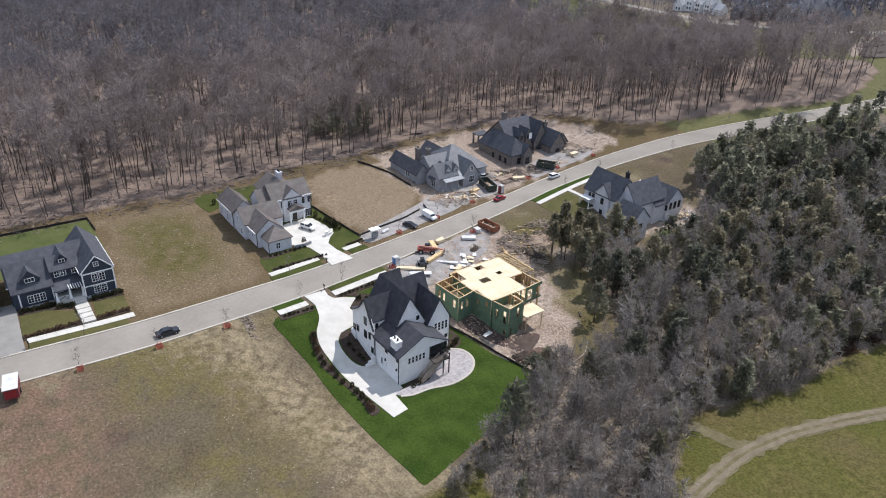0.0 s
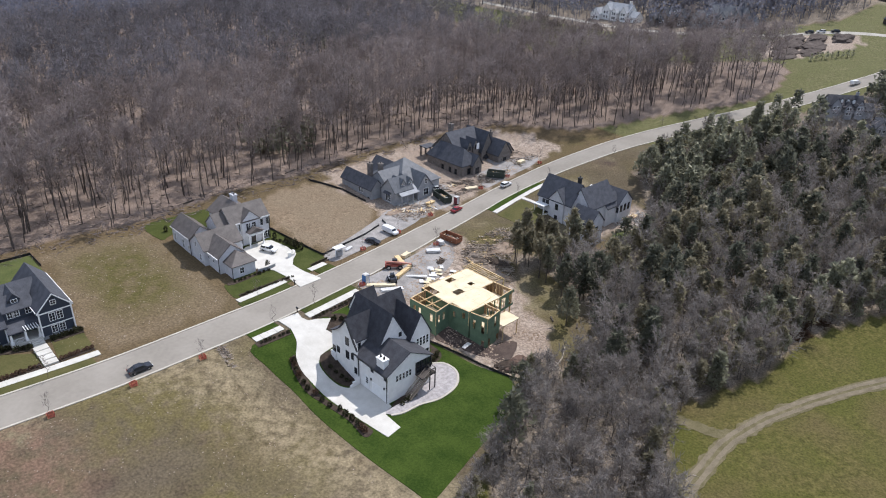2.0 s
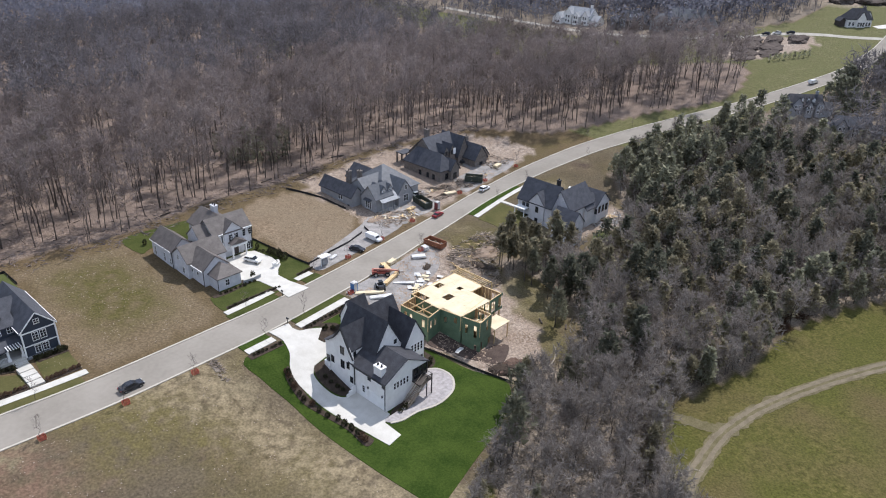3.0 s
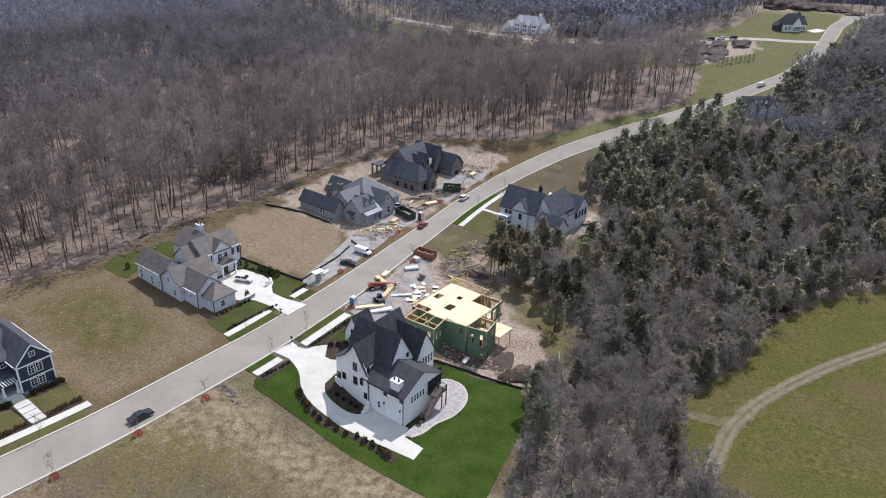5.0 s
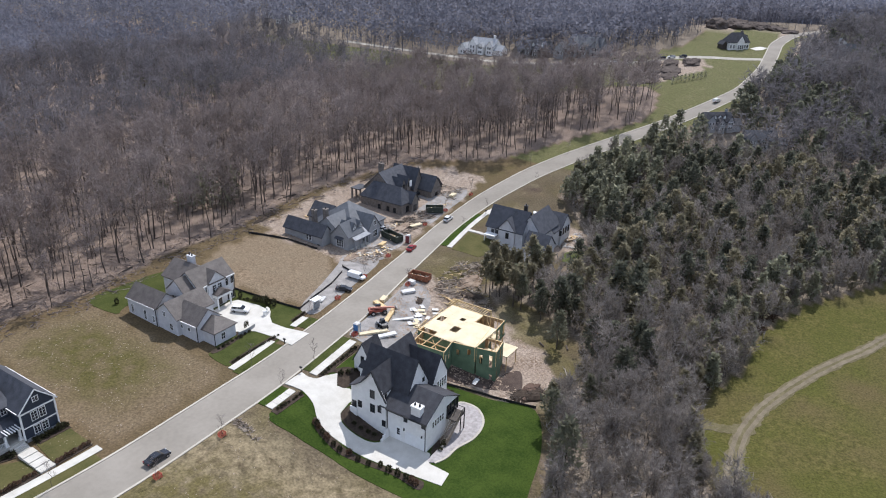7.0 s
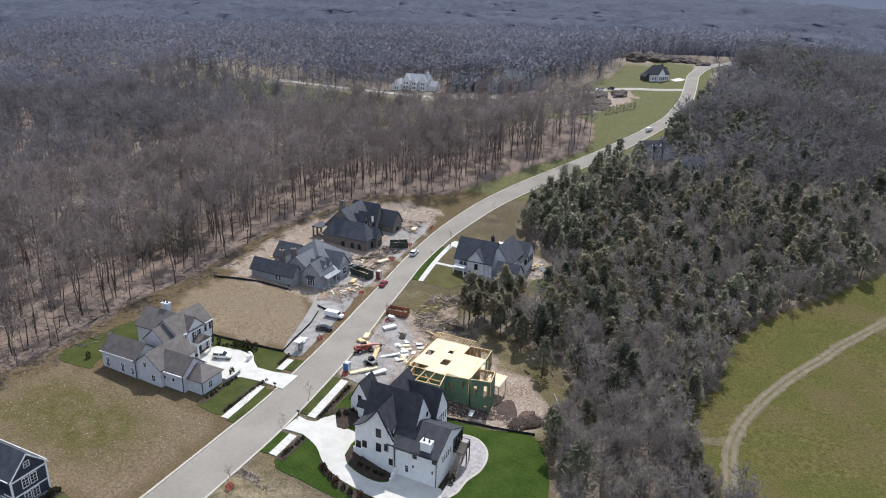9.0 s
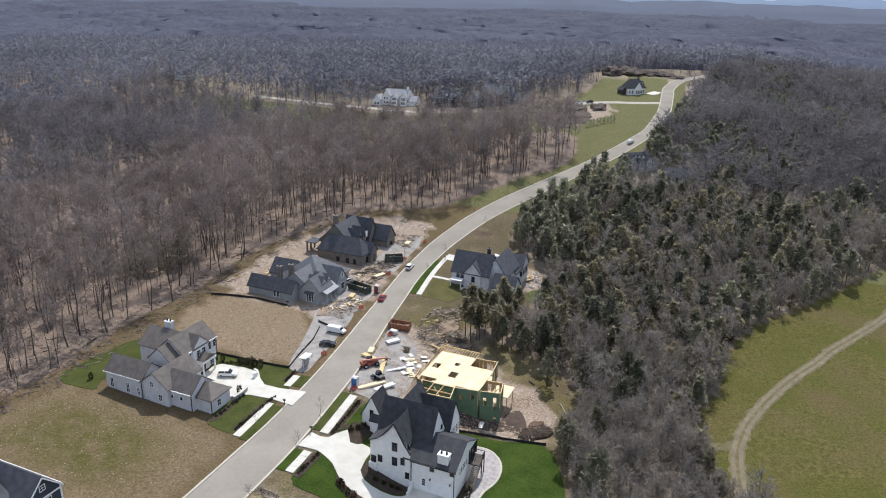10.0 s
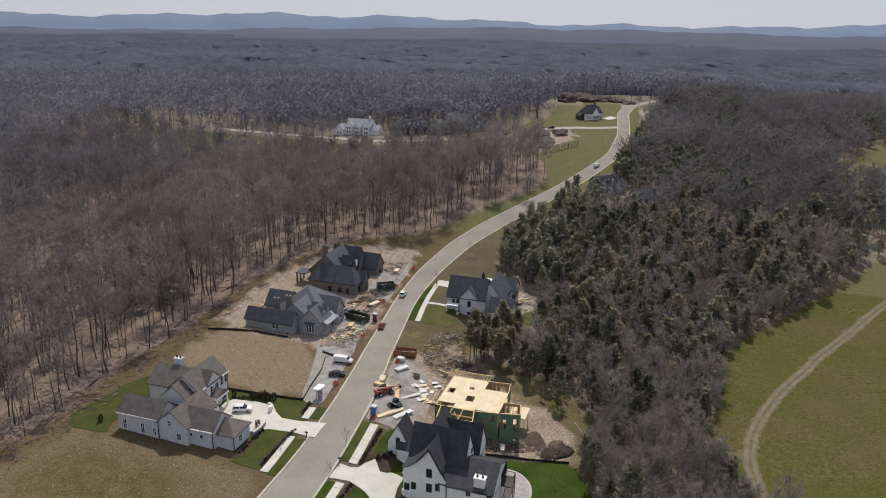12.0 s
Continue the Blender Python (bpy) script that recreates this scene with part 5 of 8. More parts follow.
def panel(house, p, q, z0, z1, holes=(), name="wall"):
    """A sheathed stud wall from p to q with openings (start, end, low, high), studs inside."""
    p, q = Vector((*p, 0)), Vector((*q, 0))
    d = (q - p).normalized()
    n = Vector((-d.y, d.x, 0))
    length = (q - p).length
    bm, back = bmesh.new(), bmesh.new()

    def slab(a, b, za, zb, t=0.05, off=0.0, bm=bm):
        if b - a < 0.02 or zb - za < 0.02:
            return
        if bm is not back:
            slab(a, b, za, zb, 0.02, 0.052, back)
        c0, c1 = p + d * a, p + d * b
        vs = [bm.verts.new((c.x + n.x * s, c.y + n.y * s, z)) for z in (za, zb) for c, s in ((c0, off), (c1, off), (c1, off + t), (c0, off + t))]
        for f in ((3, 2, 1, 0), (4, 5, 6, 7), (0, 1, 5, 4), (1, 2, 6, 5), (2, 3, 7, 6), (3, 0, 4, 7)):
            bm.faces.new([vs[i] for i in f])
    cuts = sorted({0.0, length, *[x for hole in holes for x in hole[:2]]})
    for a, b in zip(cuts, cuts[1:]):
        inside_ = [hole for hole in holes if hole[0] <= a + 1e-6 and b <= hole[1] + 1e-6]
        z = z0
        for hole in sorted(inside_, key=lambda k: k[2]):
            slab(a, b, z, hole[2])
            z = hole[3]
        slab(a, b, z, z1)
    bmesh.ops.remove_doubles(bm, verts=bm.verts, dist=0.001)
    bmesh.ops.recalc_face_normals(bm, faces=bm.faces[:])
    w = part(name, bm, M["sheathing_green"], house)
    bmesh.ops.recalc_face_normals(back, faces=back.faces[:])
    part("inner_board", back, M["strand_board"], w, "bare tan strand board on the inside")
    k = 0.0
    while k < length:
        a = p + d * k + n * 0.12
        s = bmesh.new()
        beam(s, (a.x, a.y, max(z0, z1 - 3.2)), (a.x, a.y, z1), 0.05, 0.12)
        part("stud", s, M["lumber"], w)
        k += 0.8
    s = bmesh.new()
    beam(s, (*(p + n * 0.1).xy, z1 + 0.05), (*(q + n * 0.1).xy, z1 + 0.05), 0.16, 0.1)
    part("top_plate", s, M["lumber"], w)
    return w


def frame_house():
    h = thing("unfinished_house", (84, 93, -4.5), "house being framed with green sheathing and a bright plywood deck", "unfinished house")
    z0, z1 = -6.2, 1.3
    # outer walls, each turned so that its outside is to the right of its run
    panel(h, (78.5, 102.4), (78.5, 94.0), z0, z1)
    panel(h, (78.5, 94.0), (79.3, 89.2), z0, z1, [(0.9, 1.5, -1.2, 0.0), (3.2, 3.9, -0.6, 0.6)])
    panel(h, (79.3, 89.2), (88.2, 90.4), z0, z1, [(6.6, 8.6, -2.0, 0.6)])
    panel(h, (91.9, 94.6), (91.9, 102.4), z0, z1, [(2, 4, -1.5, 0.5)])
    panel(h, (91.9, 102.4), (78.5, 102.4), z0, z1, [(3, 5, -1.5, 0.5), (9, 11, -1.5, 0.5)])
    # open front bay
    panel(h, (74.2, 93.2), (78.5, 94.0), z0, z1 + 0.1, [(0.6, 1.3, -1.4, 0.4), (2.2, 2.9, -1.4, 0.4)])
    panel(h, (73.8, 100.6), (74.2, 93.2), z0 + 1, z1 + 0.1, [(1.0, 1.7, -1.2, 0.5), (2.4, 3.1, -1.2, 0.5), (5.6, 6.4, -1.2, 0.5)])
    panel(h, (78.5, 101.2), (73.8, 100.6), z0 + 2, z1 + 0.1)
    # open corner bay
    panel(h, (80.2, 84.9), (84.4, 85.7), z0, z1, [(0.5, 1.1, -5.6, -3.4), (2.4, 3.1, -1.6, 0.6), (3.4, 4.5, -5.6, -3.8)])
    panel(h, (79.4, 88.9), (80.2, 84.9), z0, z1, [(0.6, 1.2, -2.0, 0.0), (2.6, 3.3, -2.4, 0.3), (2.8, 3.4, -5.4, -4.0)])
    panel(h, (84.4, 85.7), (84.0, 89.6), z0, z1, [(0.7, 3.3, -1.8, 0.7), (1.2, 2.8, -5.6, -3.6)])
    # open rear bay on posts
    panel(h, (88.2, 89.2), (92.4, 89.6), -2.4, z1, [(0.5, 2.0, -1.8, 0.6), (3.2, 4.8, -1.8, 0.6)])
    panel(h, (92.4, 89.6), (91.9, 95.0), -2.4, z1, [(1.0, 2.4, -1.6, 0.6)])
    for u, v in ((88.4, 89.4), (92.2, 89.8), (91.8, 93.2), (90.2, 89.5)):
        part("post", boxes((u - 0.12, u + 0.12, v - 0.12, v + 0.12, -6.2, -2.3)), M["lumber"], h)
    # bay ceilings: joists and braces
    for v in (96.4, 98.6):
        part("joist", boxes((74.1, 78.5, v - 0.05, v + 0.05, 1.1, 1.35)), M["lumber"], h)
    part("joist", boxes((76.0, 76.1, 93.7, 101.0, 1.11, 1.34)), M["lumber"], h)
    for a, b in (((79.8, 88.8, -1.4), (81.0, 86.0, 1.3)), ((81.5, 89.4, -1.8), (82.6, 86.0, 1.0)), ((75.0, 94.5, -1.5), (77.4, 98.0, 1.1)), ((88.4, 89.0, -3.0), (90.4, 92.6, 1.0))):
        bm = bmesh.new()
        beam(bm, a, b, 0.1)
        part("brace", bm, M["lumber"], h)
    for r in ((74.3, 78.5, 94.0, 100.6, -1.9, -1.7), (80.3, 84.1, 85.8, 89.5, -1.2, -1.0), (79.3, 91.8, 90.4, 102.3, -1.9, -1.7), (88.3, 92.0, 89.7, 94.6, -1.4, -1.2)):
        part("subfloor", boxes(r), M["plywood"], h)
    # deck of plywood sheets with three stair and shaft holes
    deck = part("deck", boxes((79.3, 88.2, 89.3, 89.5, 1.1, 1.33), (78.5, 91.8, 102.1, 102.3, 1.1, 1.33), (78.5, 78.7, 94.0, 102.1, 1.1, 1.33), (91.6, 91.8, 94.6, 102.1, 1.1, 1.33), (88.1, 88.3, 90.2, 94.5, 1.1, 1.33), (88.3, 91.6, 94.4, 94.6, 1.1, 1.33)), M["lumber"], h)
    holes = ((82.1, 84.3, 95.4, 97.1), (87.0, 88.2, 96.5, 97.6), (84.4, 86.4, 100.2, 101.7), (88.2, 92.4, 88.0, 94.5), (78.0, 80.2, 98.6, 103.0))
    for y in np.arange(90.6, 102, 0.8):
        cut = sorted((a, b) for a, b, c, d in holes if c < y < d)
        x = 79.2
        for a, b in cut + [(91.6, 99)]:
            if a > x + 0.2:
                part("joist", boxes((x, min(a, 91.6), y, y + 0.06, 1.11, 1.33)), M["lumber"], h)
            x = max(x, b)
    vs_ = np.arange(89.2, 102.4, 1.22)
    for r, y in enumerate(vs_):
        x = 78.4 - (1.22 if r % 2 else 0)
        while x < 91.9:
            x0, x1, y0, y1 = max(x, 78.4 if y > 93 else 79.2), min(x + 2.44, 91.95), y, min(y + 1.22, 102.45)
            x += 2.44
            if x1 - x0 < 0.1:
                continue
            bits = [(x0, x1, y0, y1)]
            for a, b, c, d in holes:
                new_bits = []
                for p0, p1, q0, q1 in bits:
                    if p1 <= a or p0 >= b or q1 <= c or q0 >= d:
                        new_bits.append((p0, p1, q0, q1))
                        continue
                    if p0 < a: new_bits.append((p0, a, q0, q1))
                    if p1 > b: new_bits.append((b, p1, q0, q1))
                    m0, m1 = max(p0, a), min(p1, b)
                    if q0 < c: new_bits.append((m0, m1, q0, c))
                    if q1 > d: new_bits.append((m0, m1, d, q1))
                bits = new_bits
            for p0, p1, q0, q1 in bits:
                if p1 - p0 > 0.05 and q1 - q0 > 0.05:
                    part("plywood_sheet", boxes((p0 + 0.006, p1 - 0.006, q0 + 0.006, q1 - 0.006, 1.34, 1.37 + random.random() * 0.006)), M["plywood"], deck)
    # rafters laid out at the rear edge and the low platform
    for k in range(16):
        part("joist", boxes((91.7, 94.9, 94.6 + k * 0.6, 94.68 + k * 0.6, 1.0, 1.2)), M["lumber"], h)
    part("joist", boxes((94.8, 94.95, 94.2, 104.0, 0.8, 1.18)), M["lumber"], h)
    for v in (94.2, 98.8, 103.4):
        part("post", boxes((94.7, 94.9, v - 0.1, v + 0.1, -5.5, 0.85)), M["lumber"], h)
    # loose wall frames standing and leaning at the street side
    for u, v, du, dv, hh in ((86.0, 104.4, 5.0, 0.5, 2.4), (80.6, 104.6, 4.2, 0.4, 2.2), (94.0, 105.2, 3.4, -1.4, 2.6)):
        zb = lz(u, v)
        n_ = 7
        for k in range(n_):
            f = k / (n_ - 1)
            bm = bmesh.new()
            beam(bm, (u + du * f, v + dv * f, zb), (u + du * f, v + dv * f - 0.9, zb + hh), 0.05, 0.1)
            part("stud", bm, M["lumber"], h)
        for g in (0.03, 1.0):
            bm = bmesh.new()
            beam(bm, (u, v - 0.9 * g, zb + hh * g), (u + du, v + dv - 0.9 * g, zb + hh * g), 0.1, 0.06)
            part("plate", bm, M["lumber"], h)
    part("platform", boxes((84.6, 89.4, 84.7, 88.3, -2.1, -1.95)), M["plywood"], h)
    for u, v in ((84.9, 85.0), (89.1, 85.0), (89.1, 88.0)):
        part("post", boxes((u - 0.08, u + 0.08, v - 0.08, v + 0.08, -6.2, -2.1)), M["lumber"], h)
    return h


near_house(), white_house(), grey_house(), dark_house(), blue_house(), far_side_house(), frame_house()


# ---- trees ----
def tube(p0, p1, r0, r1, sides=4):
    p0, p1 = np.array(p0), np.array(p1)
    d = p1 - p0
    d = d / (np.linalg.norm(d) + 1e-9)
    a = np.cross(d, (0.3, 0.9, 0.1))
    a /= np.linalg.norm(a)
    b = np.cross(d, a)
    ang = np.arange(sides) * 2 * np.pi / sides
    ring = np.cos(ang)[:, None] * a + np.sin(ang)[:, None] * b
    v = np.concatenate([p0 + r0 * ring, p1 + r1 * ring])
    i = np.arange(sides)
    j = (i + 1) % sides
    t = np.concatenate([np.stack([i, j, j + sides], -1), np.stack([i, j + sides, i + sides], -1)])
    return v, t


class Heap:
    def __init__(self):
        self.v, self.t, self.n = [], [], 0

    def add(self, v, t):
        self.v.append(v), self.t.append(t + self.n)
        self.n += len(v)

    def done(self):
        return np.concatenate(self.v), np.concatenate(self.t)


def sliver(rs, p, d, length, w):
    d = d / np.linalg.norm(d)
    s = np.cross(d, rs.normal(size=3))
    s /= np.linalg.norm(s) + 1e-9
    return np.array([p - s * w, p + s * w, p + d * length]), np.array([[0, 1, 2]])


def bare_tree(seed, h=22.0, limbs=11, seconds=5, twigs=6, clear=0.38, spread=0.30, twig_w=0.045, twig_len=1.0, sides=4, rings=5, stout=True):
    """Trunk with limbs, and the twigs, of a leafless tree."""
    rs = np.random.RandomState(seed)
    wood, fine = Heap(), Heap()
    lean = rs.normal(size=2) * 0.03
    spine = [np.array([0, 0, -0.4])]
    for k in range(1, rings + 1):
        spine.append(np.array([lean[0] * h * k / rings + rs.normal() * 0.2, lean[1] * h * k / rings + rs.normal() * 0.2, h * 0.92 * k / rings]))
    r = 0.0095 * h
    rad = lambda f: r * (1 - 0.85 * f)
    for k in range(rings):
        wood.add(*tube(spine[k], spine[k + 1], rad(k / rings), rad((k + 1) / rings), sides))
    def at(f):
        x = f * rings
        k = min(rings - 1, int(x))
        return spine[k] + (spine[k + 1] - spine[k]) * (x - k)
    for i in range(limbs):
        f = clear + (0.97 - clear) * (i + rs.rand()) / limbs
        a = i * 2.4 + rs.rand()
        length = h * spread * (1.15 - 0.75 * (f - clear) / (1 - clear)) * (0.7 + 0.5 * rs.rand())
        rise = 0.7 + 0.6 * rs.rand() + 0.8 * (f - clear)
        d = np.array([np.cos(a), np.sin(a), rise])
        d /= np.linalg.norm(d)
        p0 = at(f)
        p1 = p0 + d * length * 0.5
        d2 = d + np.array([0, 0, 0.35]) + rs.normal(size=3) * 0.15
        p2 = p1 + d2 / np.linalg.norm(d2) * length * 0.5
        if stout:
            wood.add(*tube(p0, p1, rad(f) * 0.45, rad(f) * 0.28, 3))
        else:
            wood.add(*sliver(rs, p0, p1 - p0, length * 0.6, rad(f) * 0.5))
        wood.add(*sliver(rs, p1, p2 - p1, length * 0.5, rad(f) * 0.3))
        for j in range(seconds):
            g = (j + 0.6 + 0.4 * rs.rand()) / seconds
            q = p0 + (p1 - p0) * g * 2 if g < 0.5 else p1 + (p2 - p1) * (g * 2 - 1)
            e = d + rs.normal(size=3) * 0.75 + np.array([0, 0, 0.25])
            e /= np.linalg.norm(e)
            ln = length * (0.25 + 0.3 * rs.rand())
            fine.add(*sliver(rs, q, e, ln, twig_w * 1.2))
            for _ in range(twigs):
                gg = 0.15 + 0.95 * rs.rand()
                e2 = e + rs.normal(size=3) * 0.8 + np.array([0, 0, 0.15])
                fine.add(*sliver(rs, q + e * ln * gg, e2, (0.8 + 1.3 * rs.rand()) * twig_len, twig_w * (0.6 + 0.8 * rs.rand())))
    return wood.done(), fine.done()


def far_tree(seed, h=20.0, n=34, w=0.26, wide=0.2):
    """A leafless tree as it stands far off: a thin trunk under a loose round head of twigs."""
    rs = np.random.RandomState(seed)
    wood, fine = Heap(), Heap()
    wood.add(*tube((0, 0, -0.5), (0, 0, h * 0.8), 0.2, 0.06, 3))
    for _ in range(n):
        d = rs.normal(size=3) * np.array([1, 1, 0.8])
        d /= np.linalg.norm(d)
        c = np.array([0, 0, h * 0.68]) + d * np.array([h * wide, h * wide, h * 0.27]) * rs.rand() ** 0.4
        fine.add(*sliver(rs, c, d * 0.6 + rs.normal(size=3) * 0.7 + np.array([0, 0, 0.3]), 1.3 + 1.2 * rs.rand(), w * 1.7))
    return wood.done(), fine.done()


def cedar_tree(seed, h=10.0, clumps=300, wide=0.2, low=0.08, size=1.0):
    """Trunk and crown of a cedar: a full, blunt cone of small sprays, uneven and open."""
    rs = np.random.RandomState(seed)
    wood, leaf = Heap(), Heap()
    wood.add(*tube((0, 0, -0.4), (0, 0, h * 0.9), 0.016 * h, 0.02, 4))
    lob = rs.rand(4) * 6.28
    for k in range(clumps):
        f = low + (1 - low) * rs.rand() ** 0.8
        a = rs.rand() * 6.283
        shape = min(1.0, (1.04 - f) * 1.9) ** 0.75 * min(1.0, 0.6 + 2.0 * (f - low)) * (0.88 + 0.2 * math.sin(11 * f + lob[3]))
        out = h * wide * shape * (0.25 + 0.75 * rs.rand() ** 0.5) * (1 + 0.28 * math.sin(2 * a + lob[0] + 5 * f) + 0.2 * math.sin(5 * a + lob[1]))
        p = np.array([math.cos(a) * out, math.sin(a) * out, f * h + rs.normal() * 0.2])
        d = np.array([math.cos(a) * 0.6, math.sin(a) * 0.6, 0.35]) + rs.normal(size=3) * 0.6
        s = np.cross(d, rs.normal(size=3))
        s /= np.linalg.norm(s)
        z = (0.18 + 0.26 * rs.rand()) * size
        leaf.add(np.array([p - s * z, p + s * z * 0.8, p + d * z * 1.35 + rs.normal(size=3) * 0.12]), np.array([[0, 1, 2]]))
    return wood.done(), leaf.done()


def spots(poly, step, seed):
    """Scattered places inside a polygon, about one in step x step."""
    rs = np.random.RandomState(seed)
    us, vs = [p[0] for p in poly], [p[1] for p in poly]
    U, V = np.meshgrid(np.arange(min(us), max(us), step), np.arange(min(vs), max(vs), step))
    u, v = (U + (rs.rand(*U.shape) - 0.5) * step * 1.3).ravel(), (V + (rs.rand(*V.shape) - 0.5) * step * 1.3).ravel()
    keep = inside(poly, u, v) & ~inside(CLEARING, u, v) & ~inside(BARE_EARTH[4], u, v) & ~((u > 400) & (u < 475) & (np.abs(v - road_v(u)) < 8))
    return np.stack([u[keep], v[keep]], -1)


def plant(pieces, places, seed, lo=0.75, hi=1.2):
    """Copies of templates (corners, triangles) at places, as arrays."""
    rs = np.random.RandomState(seed)
    V, T, n = [], [], 0
    which = rs.randint(len(pieces), size=len(places))
    turn, size = rs.rand(len(places)) * 6.283, lo + (hi - lo) * rs.rand(len(places))
    for k, (v, t) in enumerate(pieces):
        m = which == k
        at = places[m]
        if not len(at):
            continue
        s = size[m]
        c, w = (np.cos(turn[m]) * s)[:, None], (np.sin(turn[m]) * s)[:, None]
        x = v[None, :, 0] * c - v[None, :, 1] * w + at[:, None, 0]
        y = v[None, :, 0] * w + v[None, :, 1] * c + at[:, None, 1]
        z = v[None, :, 2] * s[:, None] + land(at[:, 0], at[:, 1])[:, None]
        V.append(np.stack([x, y, z], -1).reshape(-1, 3))
        T.append((t[None] + (np.arange(len(at)) * len(v))[:, None, None]).reshape(-1, 3) + n)
        n += V[-1].shape[0]
    return np.concatenate(V), np.concatenate(T)


def wood_stuff(trees, places, seed, lo, hi, trunk_mat, crown_mat, what, crown="bare twigs"):
    if not len(places):
        return
    v, t = plant([d[0] for d in trees], places, seed, lo, hi)
    raw_mesh("woodland_trunks", v, t, M[trunk_mat], "trunks of " + what, "woodland")
    v, t = plant([d[1] for d in trees], places, seed, lo, hi)
    raw_mesh("woodland_crowns", v, t, M[crown_mat], crown + " of " + what, "woodland")


def single_trees(name, trees, places, seed, lo, hi, trunk_mat, crown_mat, label, category, group):
    """Trees one can tell apart, each a thing of trunk and crown; alike ones share their meshes."""
    rs = np.random.RandomState(seed)
    meshes = []
    for (wv, wt), (cv, ct) in trees:
        pair = []
        for nm, v, t, mt in (("trunk", wv, wt, trunk_mat), ("crown", cv, ct, crown_mat)):
            o = raw_mesh(nm, v, t, M[mt], "", "", "")
            pair.append(o.data)
            bpy.data.objects.remove(o)
        meshes.append(pair)
    for u, v in places:
        k = rs.randint(len(meshes))
        s = lo + (hi - lo) * rs.rand()
        e = thing(name, (u, v, lz(u, v)), label, category, group)
        e.scale, e.rotation_euler = (s, s, s), (0, 0, rs.rand() * 6.283)
        for nm, me in zip(("trunk", "crown"), meshes[k]):
            new(nm, me).parent = e


RICH = [bare_tree(s, 17.0 + s % 4 * 1.8, 12, 6, 8, 0.51, 0.31, 0.06, 1.1) for s in range(5)]
PLAIN = [bare_tree(20 + s, 17.5 + s % 4 * 1.6, 10, 4, 5, 0.47, 0.32, 0.11, 1.4, 3, 3, False) for s in range(5)]
FAR = [far_tree(40 + s, 18 + s * 1.5, 44, 0.30, 0.23) for s in range(4)]
THIN = [far_tree(50 + s, 17 + s * 1.5, 26, 0.45, 0.25) for s in range(4)]
CLUMP = [far_tree(55 + s, 15 + s * 1.5, 20, 0.6, 0.32) for s in range(4)]
BUSH = [bare_tree(60 + s, 8.0 + s % 3, 12, 6, 10, 0.2, 0.36, 0.036, 0.6, 4, 4) for s in range(5)]
BRUSH = [bare_tree(70 + s, 8.5 + s % 3, 7, 4, 5, 0.08, 0.5, 0.10, 1.2, 3, 2, False) for s in range(4)]
CEDARS = [cedar_tree(s, 8.2 + s % 3, 440, 0.22 + 0.03 * (s % 3), 0.12 + 0.11 * (s % 3), 1.1) for s in range(6)]
STEMMED = [cedar_tree(s, 9.5 + s % 3 * 0.9, 460, 0.19 + 0.03 * (s % 2), 0.40 + 0.06 * (s % 3), 1.1) for s in range(200, 205)]
ROUGH_CEDARS = [cedar_tree(80 + s, 8.5, 190, 0.27 + 0.03 * (s % 2), 0.10, 1.75) for s in range(5)]

left = spots(LEFT_WOODS, 6.3, 3)
left = left[(left[:, 0] > -22 + 0.1 * (left[:, 1] - 160)) & (left[:, 1] < 540 + 0.9 * (left[:, 0] - 60))]
edge = inside([(u, v + 13) for u, v in LEFT_WOODS], left[:, 0], left[:, 1])
front = ~edge & (left[:, 0] > -25) & (left[:, 0] < 200) & (left[:, 1] < 190)
single_trees("bare_tree", RICH, left[front], 5, 0.7, 1.15, "bark", "twigs", "tall leafless forest tree at the wood's edge", "tree", "leafless trees along the wood's edge")
rest = left[~front]
near = rest[rest[:, 1] < 245]
wood_stuff(RICH, near, 6, 0.7, 1.15, "bark", "twigs", "a leafless hillside wood")
mid = rest[(rest[:, 1] >= 245) & (rest[:, 1] < 400)]
wood_stuff(PLAIN, mid, 7, 0.65, 1.08, "bark", "mid_haze_twigs", "a leafless hillside wood further in")
deep = rest[rest[:, 1] >= 400]
wood_stuff(FAR, deep, 8, 0.65, 1.05, "far_haze_twigs", "far_haze_twigs", "the deep leafless wood")
POLES = [bare_tree(90 + s, 13.5 + s % 3 * 2, 6, 3, 3, 0.5, 0.2, 0.06, 1.0, 4, 3, False) for s in range(4)]
poles = spots([(u, v + 2) for u, v in LEFT_WOODS[1:16]] + [(284, 200), (200, 215), (120, 225), (40, 220), (-10, 215)], 5.6, 33)
poles = poles[poles[:, 0] > -15]
wood_stuff(POLES, poles, 34, 0.6, 1.1, "bark", "twigs", "slim young trunks between the forest trees")
brush = spots([(u, v - 1) for u, v in LEFT_WOODS[2:12]] + [(240, 134), (184, 156), (171, 178), (125, 190), (48, 182), (-10, 184)], 7.5, 31)
wood_stuff(BRUSH, brush, 32, 0.10, 0.28, "bark", "twigs", "low brush under the wood's edge")
pocket = np.concatenate([spots([(92, 188), (112, 186), (114, 204), (94, 206)], 5.5, 41), spots([(175, 300), (235, 305), (240, 350), (180, 345)], 9.0, 42), spots([(20, 230), (60, 225), (70, 260), (30, 262)], 13.0, 43)])
wood_stuff(ROUGH_CEDARS, pocket, 44, 0.6, 1.25, "bark", "cedar", "a few cedars inside the leafless wood", "dull green sprays")

